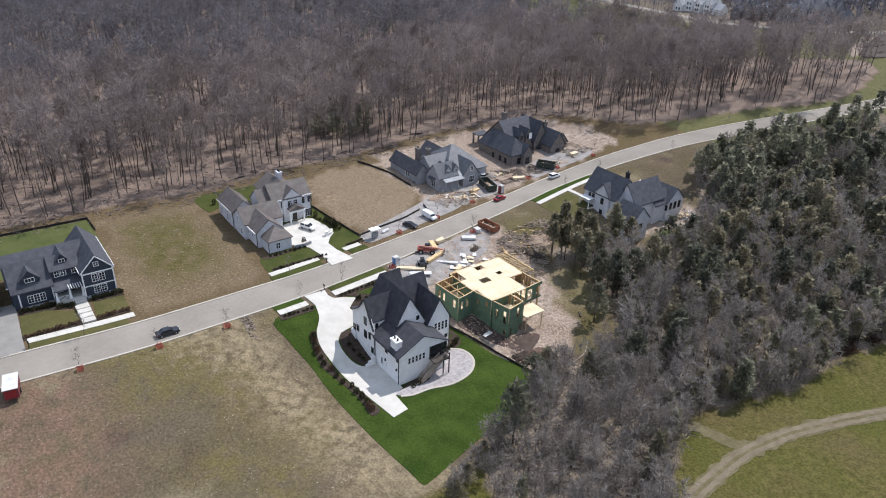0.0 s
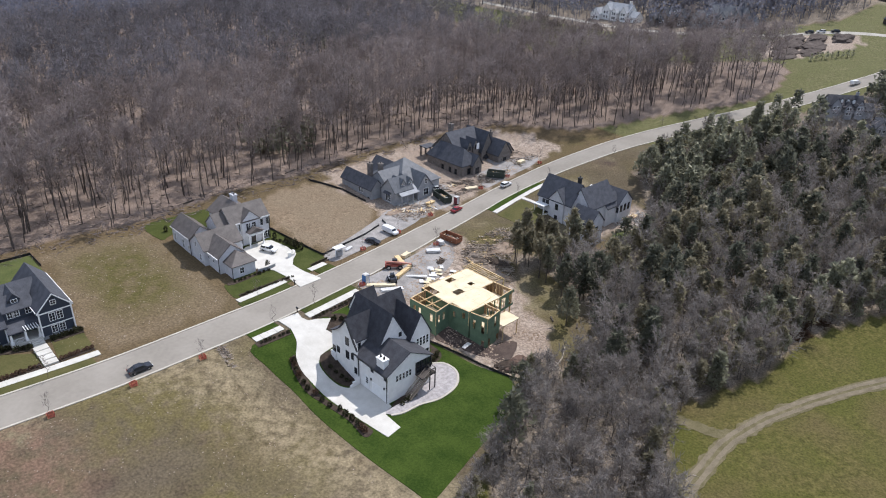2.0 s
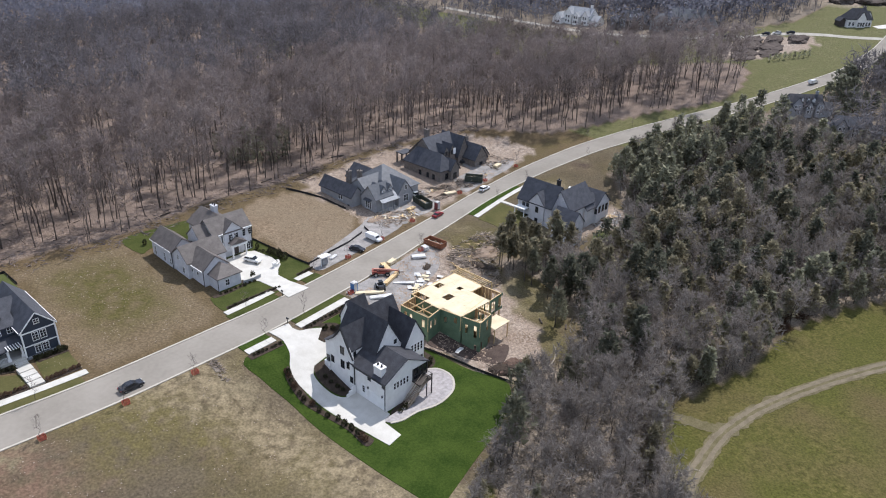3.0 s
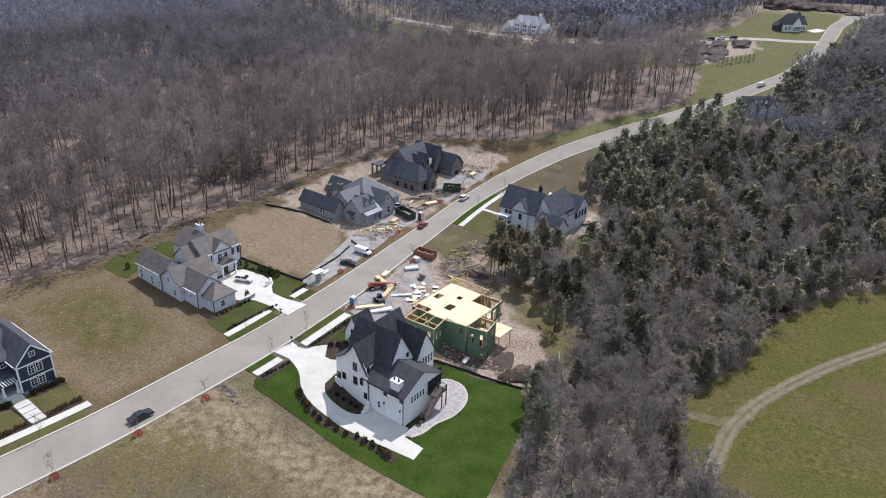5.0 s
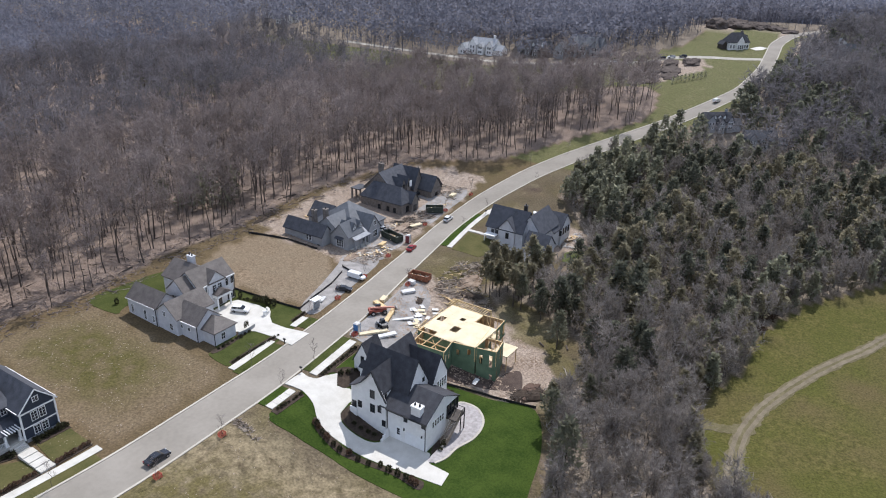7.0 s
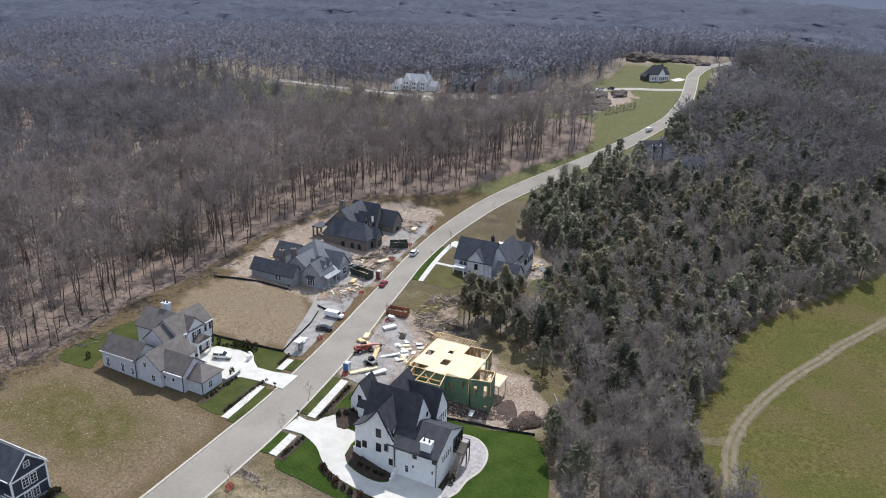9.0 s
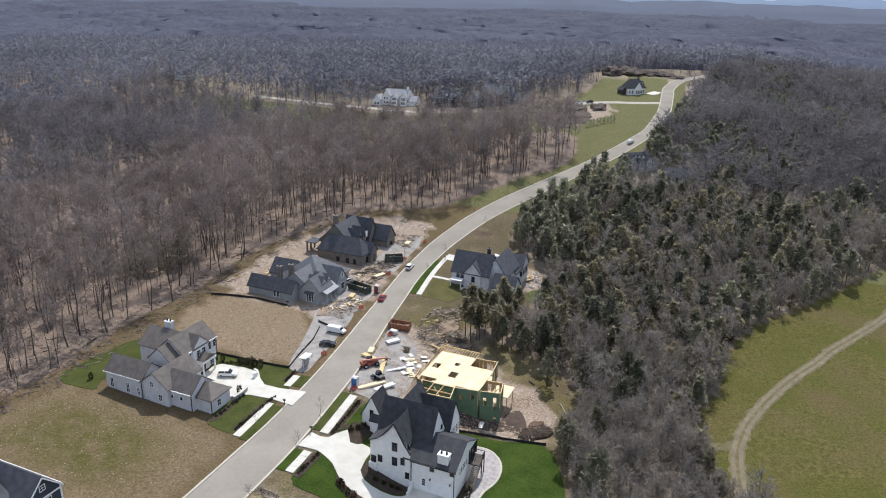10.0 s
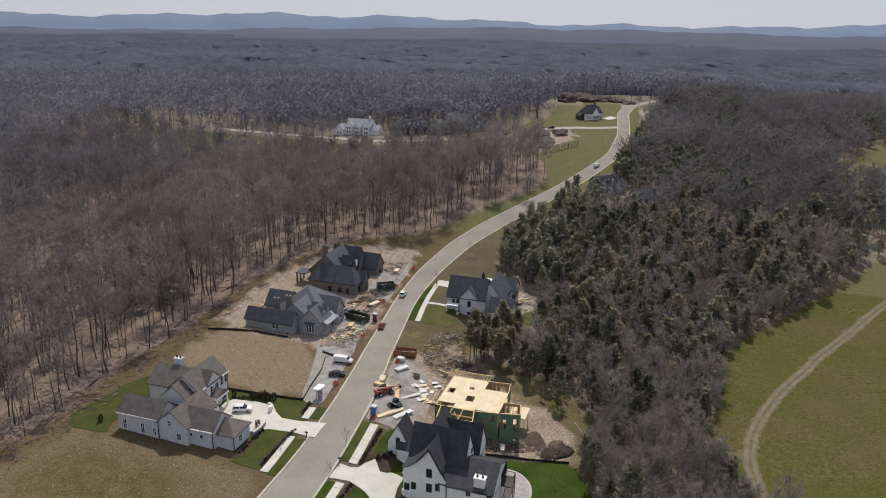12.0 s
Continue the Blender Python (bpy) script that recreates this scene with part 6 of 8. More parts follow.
right = spots(RIGHT_WOODS, 3.5, 8)
right = right[np.hypot((right[:, 0] - 150) / 9.5, (right[:, 1] - 97.5) / 5.5) > 1]
right = right[np.hypot((right[:, 0] - 256) / 15, (right[:, 1] - 87) / 10) > 1]
right = right[np.hypot((right[:, 0] - 253) / 10, (right[:, 1] - 70) / 8) > 1]
right = right[np.hypot((right[:, 0] - 143.5) / 5, (right[:, 1] - 94.5) / 4) > 1]
right = right[(right[:, 0] < 128) | (right[:, 0] > 143) | (np.abs(right[:, 1] - 69.4 - 0.1865 * right[:, 0]) > 2.6)]
right = right[np.hypot(right[:, 0] - 405, right[:, 1] - 63) > 11]
rs_ = np.random.RandomState(4)
right = right[~inside(OPEN_WOOD, right[:, 0], right[:, 1]) | (rs_.rand(len(right)) < 0.38)]
right = right[(right[:, 0] < 225) | (rs_.rand(len(right)) < 0.6)]
patch = np.array([noise.noise(Vector((u * 0.045, v * 0.045, 2.0))) for u, v in right]) + 0.3 * rs_.rand(len(right))
close = right[:, 0] < 240
is_cedar = 0.6 * patch + 1.0 * (rs_.rand(len(right)) - 0.5) > 0.14 - 0.14 * np.clip((right[:, 1] - 62) / 25, -1, 1) - 0.16 * (right[:, 0] > 135)
tongue = (right[:, 1] < 78) & (right[:, 0] < 100)
is_cedar &= ~tongue | (rs_.rand(len(right)) < 0.15)
by_house = (right[:, 0] > 103) & (right[:, 0] < 140) & (right[:, 1] > 91)
rim = ~inside([(60, 20), (70, 55), (100, 75), (112, 98), (126, 94), (165, 92), (230, 85), (230, 0), (177, 30), (150, 50), (115, 56), (88, 58), (72, 46)], right[:, 0], right[:, 1]) & close & ~by_house
thin = by_house & (rs_.rand(len(right)) < 0.75)
screen = [(107.6, 101.6), (109.4, 103.6), (110.6, 100.4), (112.5, 103.4), (114.2, 100.2), (116.4, 102.6), (117.8, 99.4), (119.0, 101.6), (121.0, 98.4), (123.8, 97.6), (125.4, 99.4), (126.8, 95.6), (129.4, 96.6), (113.2, 96.6), (116.2, 95.0), (120.4, 94.6), (109.6, 96.2)]
single_trees("cedar_tree", STEMMED, screen, 57, 0.75, 1.15, "bark", "olive_cedar", "tall thin cedar before the pale brick house", "tree", "cedars before the pale brick house")
single_trees("cedar_tree", CEDARS, right[is_cedar & rim], 15, 0.55, 1.2, "bark", "cedar", "dull green cedar at the rim of the wood", "tree", "cedars at the rim of the wood")
single_trees("cedar_tree", STEMMED, right[is_cedar & thin], 25, 0.65, 1.1, "bark", "cedar", "low dull green cedar behind the pale brick house", "tree", "low cedars behind the pale brick house")
single_trees("bare_tree", BUSH, right[~is_cedar & thin], 26, 0.7, 1.1, "bark", "grey_twigs", "small grey leafless tree behind the pale brick house", "tree", "small trees behind the pale brick house")
single_trees("bare_tree", BUSH, right[~is_cedar & rim][:150], 16, 0.5, 1.15, "bark", "grey_twigs", "bushy grey leafless tree at the rim of the wood", "tree", "grey trees at the rim of the wood")
wood_stuff(BUSH, right[~is_cedar & rim][150:], 17, 0.6, 1.15, "bark", "grey_twigs", "bushy leafless trees by the pasture")
inner = ~rim & ~by_house
warm = rs_.rand(len(right)) < 0.5
wood_stuff(CEDARS, right[is_cedar & inner & close & ~warm], 18, 0.65, 1.35, "bark", "deep_cedar", "a thick cedar wood", "dull green sprays")
wood_stuff(CEDARS, right[is_cedar & inner & close & warm], 38, 0.6, 1.2, "bark", "olive_cedar", "the browner cedars of the wood", "olive brown sprays")
wood_stuff(BUSH, right[~is_cedar & inner & close], 19, 0.7, 1.35, "bark", "grey_twigs", "leafless trees among the cedars")
wood_stuff(ROUGH_CEDARS, right[is_cedar & ~close & (patch > 0.2)], 20, 0.7, 1.3, "bark", "deep_cedar", "the cedar wood further up the hill", "dull green sprays")
wood_stuff(BRUSH, right[~close & ~(is_cedar & (patch > 0.2))], 21, 0.9, 1.5, "bark", "hill_haze_twigs", "leafless trees further up the hill")
HEM = smooth_line([(56, 22), (62.5, 29), (71, 42), (84, 50), (95, 53.4), (104, 51.6), (117, 47.6), (135, 47.6), (154, 40.4), (178, 22.4), (210, 1.4)], 14)
hem = [(u + rs_.normal() * 0.8, v - 0.6 + rs_.normal() * 0.9) for u, v in HEM]
single_trees("cedar_tree", CEDARS, hem[::3], 52, 0.5, 0.95, "bark", "olive_cedar", "bushy olive cedar along the pasture's edge", "tree", "cedars along the pasture")
single_trees("bare_tree", BUSH, hem[1::3] + hem[2::3], 53, 0.5, 0.9, "bark", "grey_twigs", "low tangled leafless tree along the pasture's edge", "tree", "leafless trees along the pasture")
LAWN_HEM = smooth_line([(46, 58), (50, 61), (57, 63.6), (67, 66.8), (76, 72), (80, 72.6)], 5)
lawn_hem = [(u + rs_.normal() * 0.5, v - 0.4 - abs(rs_.normal()) * 0.9) for u, v in LAWN_HEM]
single_trees("cedar_tree", CEDARS, lawn_hem[::3], 54, 0.4, 0.75, "bark", "olive_cedar", "bushy olive cedar beside the lawn", "tree", "trees beside the lawn")
single_trees("bare_tree", BUSH, lawn_hem[1::3] + lawn_hem[2::3], 55, 0.4, 0.75, "bark", "grey_twigs", "low tangled leafless tree beside the lawn", "tree", "trees beside the lawn")
under = spots(RIGHT_WOODS, 3.6, 28)
under = under[(under[:, 0] < 215) & ~inside(OPEN_WOOD, under[:, 0], under[:, 1]) & ~((under[:, 0] > 103) & (under[:, 0] < 140) & (under[:, 1] > 91))]
wood_stuff(BRUSH, under, 29, 0.3, 0.75, "bark", "grey_twigs", "brush under the cedars")
beyond = spots(FAR_WOODS, 7.5, 12)
beyond = beyond[~((beyond[:, 0] < 362) & (beyond[:, 1] > 172) & (beyond[:, 1] < 250))]
beyond = np.concatenate([beyond, spots([(320, 172), (340, 172), (336, 216), (322, 216)], 8.0, 77), spots([(362, 150), (420, 150), (420, 330), (364, 330)], 7.5, 79), spots([(358, 172), (362, 172), (362, 250), (358, 250)], 6.0, 78)])
dist = np.hypot(beyond[:, 0] + 45, beyond[:, 1] - 61)
ahead = beyond[:, 1] < 620 + 0.75 * (beyond[:, 0] - 330)
wood_stuff(THIN, beyond[(dist < 980) & (beyond[:, 0] > 100) & ahead], 22, 0.7, 1.1, "far_haze_twigs", "far_haze_twigs", "far leafless woods beyond the side road")
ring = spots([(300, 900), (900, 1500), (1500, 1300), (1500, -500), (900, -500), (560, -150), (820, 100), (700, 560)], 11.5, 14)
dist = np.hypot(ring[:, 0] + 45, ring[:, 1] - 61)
wood_stuff(CLUMP, ring[(dist > 960) & (dist < 1400) & (ring[:, 1] < 300 + 0.95 * ring[:, 0])], 24, 0.7, 1.15, "far_haze_twigs", "far_haze_twigs", "woods towards the horizon")
low = spots([(326, 180), (346, 152), (372, 136), (430, 142), (430, 330), (322, 330)], 5.0, 91)
low = low[~((low[:, 0] < 362) & (low[:, 1] > 172) & (low[:, 1] < 250))]
wood_stuff(THIN, low, 92, 0.25, 0.5, "far_haze_twigs", "far_haze_twigs", "young growth in the far woods")
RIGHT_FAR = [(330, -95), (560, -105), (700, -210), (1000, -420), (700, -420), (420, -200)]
wood_stuff(THIN, spots(RIGHT_FAR, 8.0, 13), 23, 0.7, 1.0, "far_haze_twigs", "far_haze_twigs", "far leafless woods beyond the pasture")


# ---- the far country ----
def canopy():
    """The crowns of the woods a kilometre and more away, as one uneven sheet over the land."""
    us = np.concatenate([np.arange(300, 1500, 15.0), 1500 + np.cumsum(15 * 1.09 ** np.arange(1, 33))])
    vs = np.concatenate([-np.cumsum(15 * 1.09 ** np.arange(1, 33))[::-1] - 1100, np.arange(-1100, 1500, 15.0), 1500 + np.cumsum(15 * 1.09 ** np.arange(1, 33))])
    U, V = np.meshgrid(us, vs, indexing="ij")
    rs = np.random.RandomState(2)
    U2, V2 = U + rs.normal(size=U.shape) * 4, V + rs.normal(size=U.shape) * 4
    d = np.hypot(U + 45, V - 61)
    Z = land(U2, V2) + (13 + rs.rand(*U.shape) * 8 + 5 * np.sin(U / 170 + 0.6) * np.sin(V / 130) + 3 * np.sin(U / 61 + V / 83)) * ease(d, 780, 900) - 6 * (1 - ease(d, 780, 900))
    i = np.arange(U.size).reshape(U.shape)
    a, b, c, e = i[:-1, :-1].ravel(), i[1:, :-1].ravel(), i[1:, 1:].ravel(), i[:-1, 1:].ravel()
    keep = (d[:-1, :-1].ravel() > 790) & (d[:-1, :-1].ravel() < 3600)
    tris = np.concatenate([np.stack([a, b, c], -1)[keep], np.stack([a, c, e], -1)[keep]])
    raw_mesh("far_woods", np.stack([U2, V2, Z], -1).reshape(-1, 3), tris, M["far_haze_canopy"], "distant leafless woods covering low hills", "woodland")


canopy()


def ridge(radius, base, top, rise, seed, mat, name):
    """A long far hill round the horizon, sloping up from the plain."""
    bm = bmesh.new()
    rows = []
    ph = np.random.RandomState(seed).rand(8) * 6.28
    for k in range(441):
        a = radians(-20 + k * 0.4)
        h = top * (0.62 + 0.20 * math.sin(3.1 * a + ph[0]) + 0.14 * math.sin(7.3 * a + ph[1]) + 0.10 * abs(math.sin(12 * a + ph[2])) + 0.07 * math.sin(41 * a + ph[3]) + 0.035 * math.sin(97 * a + ph[4]) + 0.02 * math.sin(190 * a + ph[5]))
        h += rise * (0.4 + 0.6 * min(1.0, max(0.0, (math.degrees(a) - 45) / 50)))
        s, c = math.sin(a), math.cos(a)
        rows.append([bm.verts.new((r * s, 60 + r * c, z)) for r, z in ((radius - 700, base), (radius - 250, base + (h - base) * 0.6), (radius, h), (radius + 150, base))])
    for p, q in zip(rows, rows[1:]):
        for j in range(3):
            bm.faces.new((p[j], p[j + 1], q[j + 1], q[j]))
    bmesh.ops.recalc_face_normals(bm, faces=bm.faces[:])
    tagged(part(name, bm, mat, smooth=True), "hazy blue wooded hills on the horizon", "hills", "", "structure")


# blue distance haze put into the hills' colour, with an added faint glow
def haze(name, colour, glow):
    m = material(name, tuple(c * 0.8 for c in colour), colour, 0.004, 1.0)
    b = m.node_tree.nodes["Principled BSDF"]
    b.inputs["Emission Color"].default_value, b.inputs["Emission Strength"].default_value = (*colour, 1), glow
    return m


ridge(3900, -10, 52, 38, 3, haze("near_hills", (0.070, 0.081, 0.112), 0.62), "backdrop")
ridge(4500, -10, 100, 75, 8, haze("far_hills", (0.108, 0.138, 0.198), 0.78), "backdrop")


# ---- vehicles and machines ----
M["car_white"] = material("car_white", (0.70, 0.70, 0.69), (0.80, 0.80, 0.79), 0.6, 0.25)
M["car_dark"] = material("car_dark", (0.016, 0.018, 0.024), (0.03, 0.032, 0.04), 0.6, 0.22)
M["car_red"] = material("car_red", (0.20, 0.015, 0.022), (0.30, 0.025, 0.03), 0.6, 0.25)
M["tyre"] = material("tyre", (0.012, 0.012, 0.012), (0.028, 0.028, 0.027), 4, 0.9)
M["rim"] = material("rim", (0.35, 0.35, 0.36), (0.5, 0.5, 0.51), 3, 0.35, metal=0.8)
M["machine_red"] = material("machine_red", (0.22, 0.045, 0.03), (0.36, 0.085, 0.055), 1.5, 0.6)
M["machine_pale"] = material("machine_pale", (0.36, 0.13, 0.09), (0.50, 0.24, 0.18), 1.5, 0.6)
M["rust"] = material("rust", (0.17, 0.062, 0.032), (0.32, 0.13, 0.065), 1.2, 0.8, 0.3, 5)
M["dumpster_green"] = material("dumpster_green", (0.022, 0.032, 0.024), (0.05, 0.062, 0.046), 1.2, 0.6, 0.3, 5)
M["toilet_blue"] = material("toilet_blue", (0.03, 0.13, 0.33), (0.05, 0.18, 0.42), 1.2, 0.5)
M["toilet_maroon"] = material("toilet_maroon", (0.12, 0.025, 0.03), (0.19, 0.04, 0.045), 1.2, 0.5)
M["netting"] = material("netting", (0.42, 0.075, 0.045), (0.58, 0.15, 0.10), 2.0, 0.8)
M["lamp_red"] = material("lamp_red", (0.25, 0.01, 0.01), (0.4, 0.02, 0.02), 2, 0.3)
M["lamp_clear"] = material("lamp_clear", (0.6, 0.6, 0.58), (0.8, 0.8, 0.78), 2, 0.2)
M["wrap_white"] = material("wrap_white", (0.46, 0.45, 0.43), (0.70, 0.69, 0.67), 0.8, 0.6, 0.4, 4)


def turned(bm, at, way):
    """Turns a mesh that heads along +x to head along way, and puts it at a place."""
    bmesh.ops.transform(bm, matrix=Matrix.Translation(at) @ Matrix.Rotation(math.atan2(way[1], way[0]), 4, "Z"), verts=bm.verts)
    return bm


def side_shape(profile, w0, w1=None):
    """A body from its outline seen from the side, narrower towards the top by w1."""
    bm = bmesh.new()
    zs = [p[1] for p in profile]
    lo, hi = min(zs), max(zs)
    w1 = w1 or w0
    sides = []
    for s in (-1, 1):
        sides.append([bm.verts.new((x, s * (w0 + (w1 - w0) * (z - lo) / (hi - lo + 1e-9)) / 2, z)) for x, z in profile])
    bm.faces.new(sides[0]), bm.faces.new(sides[1][::-1])
    for i in range(len(profile)):
        j = (i + 1) % len(profile)
        bm.faces.new((sides[0][i], sides[1][i], sides[1][j], sides[0][j]))
    bmesh.ops.recalc_face_normals(bm, faces=bm.faces[:])
    bmesh.ops.bevel(bm, geom=bm.edges[:], offset=0.05, segments=2, affect="EDGES", clamp_overlap=True)
    return bm


SHAPES = {
    "sedan": (4.7, 1.82, [(-2.35, 0.35), (-2.35, 0.85), (-2.2, 0.98), (-1.2, 1.0), (1.0, 0.98), (2.1, 0.82), (2.35, 0.65), (2.35, 0.35)], [(-1.75, 0.98), (-1.0, 1.42), (0.35, 1.44), (1.15, 0.96)], 1.4),
    "suv": (4.8, 1.92, [(-2.4, 0.45), (-2.4, 1.05), (-2.3, 1.12), (1.1, 1.1), (2.2, 1.0), (2.4, 0.8), (2.4, 0.45)], [(-2.3, 1.1), (-1.95, 1.72), (0.4, 1.74), (1.2, 1.08)], 1.5),
    "van": (5.7, 1.95, [(-2.85, 0.45), (-2.85, 1.7), (-2.75, 1.98), (1.0, 2.0), (1.9, 1.25), (2.7, 1.05), (2.85, 0.75), (2.85, 0.45)], [(1.1, 1.22), (1.0, 1.88), (1.07, 1.92), (1.92, 1.28)], 1.6),
    "pickup": (5.6, 1.95, [(-2.8, 0.5), (-2.8, 1.15), (-0.9, 1.17), (1.5, 1.15), (2.6, 1.05), (2.8, 0.85), (2.8, 0.5)], [(-0.95, 1.15), (-0.8, 1.78), (0.7, 1.8), (1.4, 1.13)], 1.55),
}


def wheels(parent, at, way, axles, track, r, width=0.24):
    for x in axles:
        for s in (-1, 1):
            bm = bmesh.new()
            bmesh.ops.create_cone(bm, cap_ends=True, segments=16, radius1=r, radius2=r, depth=width, matrix=Matrix.Translation((x, s * track / 2, r)) @ Matrix.Rotation(radians(90), 4, "X"))
            w = part("wheel", turned(bm, at, way), M["tyre"], parent)
            bm = bmesh.new()
            bmesh.ops.create_cone(bm, cap_ends=True, segments=12, radius1=r * 0.62, radius2=r * 0.55, depth=width + 0.03, matrix=Matrix.Translation((x, s * track / 2, r)) @ Matrix.Rotation(radians(90), 4, "X"))
            part("rim", turned(bm, at, way), M["rim"], w)


def vehicle(name, shape, u, v, way, paint, label, lift=0.04):
    at = Vector((u, v, lz(u, v) + lift))
    length, width, low, top, top_w = SHAPES[shape]
    c = thing(name, at, label, "car" if shape in ("sedan", "suv") else shape)
    part("body", turned(side_shape(low, width, width * 0.96), at, way), M[paint], c)
    glass = turned(side_shape(top, width * 0.9, top_w), at, way)
    part("cabin_glass", glass, M["glass"], c)
    if shape != "van":
        x0, x1 = top[1][0] + 0.05, top[2][0] - 0.02
        bm = bmesh.new()
        box(bm, x0, x1, -top_w / 2 - 0.02, top_w / 2 + 0.02, top[1][1] - 0.04, top[1][1] + 0.03)
        part("roof", turned(bm, at, way), M[paint], c)
        for x in ((top[0][0] + top[3][0]) / 2,):
            bm = bmesh.new()
            for s in (-1, 1):
                box(bm, x - 0.07, x + 0.07, s * width * 0.43 - 0.03, s * width * 0.43 + 0.03, low[3][1] - 0.05, top[1][1])
            part("pillar", turned(bm, at, way), M[paint], c)
    if shape == "pickup":
        bm = bmesh.new()
        box(bm, -2.65, -1.05, -0.8, 0.8, 1.16, 1.19)
        part("load_bed", turned(bm, at, way), M["car_dark"], c)
    h = length / 2
    for s in (-1, 1):
        bm = bmesh.new()
        box(bm, h - 0.06, h + 0.02, s * width * 0.36 - 0.16, s * width * 0.36 + 0.16, 0.62, 0.76)
        part("headlight", turned(bm, at, way), M["lamp_clear"], c)
        bm = bmesh.new()
        box(bm, -h - 0.02, -h + 0.06, s * width * 0.4 - 0.13, s * width * 0.4 + 0.13, 0.75, 0.95)
        part("tail_light", turned(bm, at, way), M["lamp_red"], c)
    wheels(c, at, way, (-h * 0.62, h * 0.62), width * 0.9, 0.34)
    c.scale = (0.86, 0.86, 0.86) if u < 30 else (0.8, 0.8, 0.8)
    return c


def along_road(u):
    return (1.0, float(road_v(u + 1) - road_v(u - 1)) / 2)


vehicle("car", "sedan", 24.3, 113.7, along_road(24), "car_dark", "dark parked saloon car at the kerb")
vehicle("car", "suv", 64.2, 138.4, (0.41, -0.91), "car_white", "white estate car on the bright forecourt", 0.17)
vehicle("van", "van", 92.7, 129.8, (0.07, -1), "car_white", "white panel van parked on gravel", 0.08)
vehicle("car", "sedan", 85.9, 128.0, (0.4, -0.92), "car_dark", "dark blue saloon car parked on gravel", 0.08)
vehicle("car", "sedan", 114.8, 129.2, along_road(115), "car_red", "dark red car parked at the kerb")
vehicle("car", "suv", 136.7, 131.6, along_road(137), "car_white", "white car on the street")
vehicle("pickup", "pickup", 119.6, 142.4, (0.25, 0.97), "car_white", "white pickup truck on the building site", 0.08)
vehicle("car", "sedan", 121.6, 146.6, (0.7, 0.7), "car_dark", "dark car on the building site", 0.08)
vehicle("van", "van", 285.6, float(road_v(285.6)) + 0.4, along_road(285), "car_white", "white delivery van on the upper road")
vehicle("car", "sedan", 147.0, 149.6, (0.9, -0.4), "car_dark", "dark car by the brown house", 0.08)
for u_, v_, paint_, what_ in ((339.6, 134.0, "car_dark", "dark"), (343.4, 130.4, "car_white", "white"), (347.2, 125.8, "car_dark", "dark"), (327.4, 154.4, "car_white", "white"), (329.2, 147.6, "car_dark", "dark")):
    vehicle("car", "suv", u_, v_, (-0.6, 0.8), paint_, what_ + " car parked along the side road", 0.07)


def dumpster(u, v, way, paint, label, length=6.4, high=1.6, load="lumber"):
    at = Vector((u, v, lz(u, v) + 0.06))
    d = thing("dumpster", at, label, "dumpster")
    w, t = 2.4, 0.08
    bm = bmesh.new()
    for r in ((-length / 2, length / 2, -w / 2, w / 2, 0.12, 0.2), (-length / 2, length / 2, -w / 2, -w / 2 + t, 0.2, high), (-length / 2, length / 2, w / 2 - t, w / 2, 0.2, high), (-length / 2, -length / 2 + t, -w / 2 + t, w / 2 - t, 0.2, high), (length / 2 - t, length / 2, -w / 2 + t, w / 2 - t, 0.2, high)):
        box(bm, *r)
    part("body", turned(bm, at, way), paint, d)
    for k in range(7):
        x = -length / 2 + 0.3 + k * (length - 0.6) / 6
        for s in (-1, 1):
            bm = bmesh.new()
            box(bm, x - 0.06, x + 0.06, s * (w / 2 + 0.04) - 0.05, s * (w / 2 + 0.04) + 0.05, 0.15, high)
            part("rib", turned(bm, at, way), paint, d)
    bm = bmesh.new()
    for s in (-1, 1):
        box(bm, -length / 2, length / 2, s * (w / 2) - 0.07, s * (w / 2) + 0.07, high, high + 0.1)
    part("rim", turned(bm, at, way), paint, d)
    bm = bmesh.new()
    for s in (-0.8, 0.8):
        box(bm, -length / 2, length / 2, s - 0.08, s + 0.08, 0.0, 0.12)
    part("skid", turned(bm, at, way), paint, d)
    scrap_pile(u, v, 1.0, 2.4, at.z + 0.25, high - 0.35, way, 26, load)


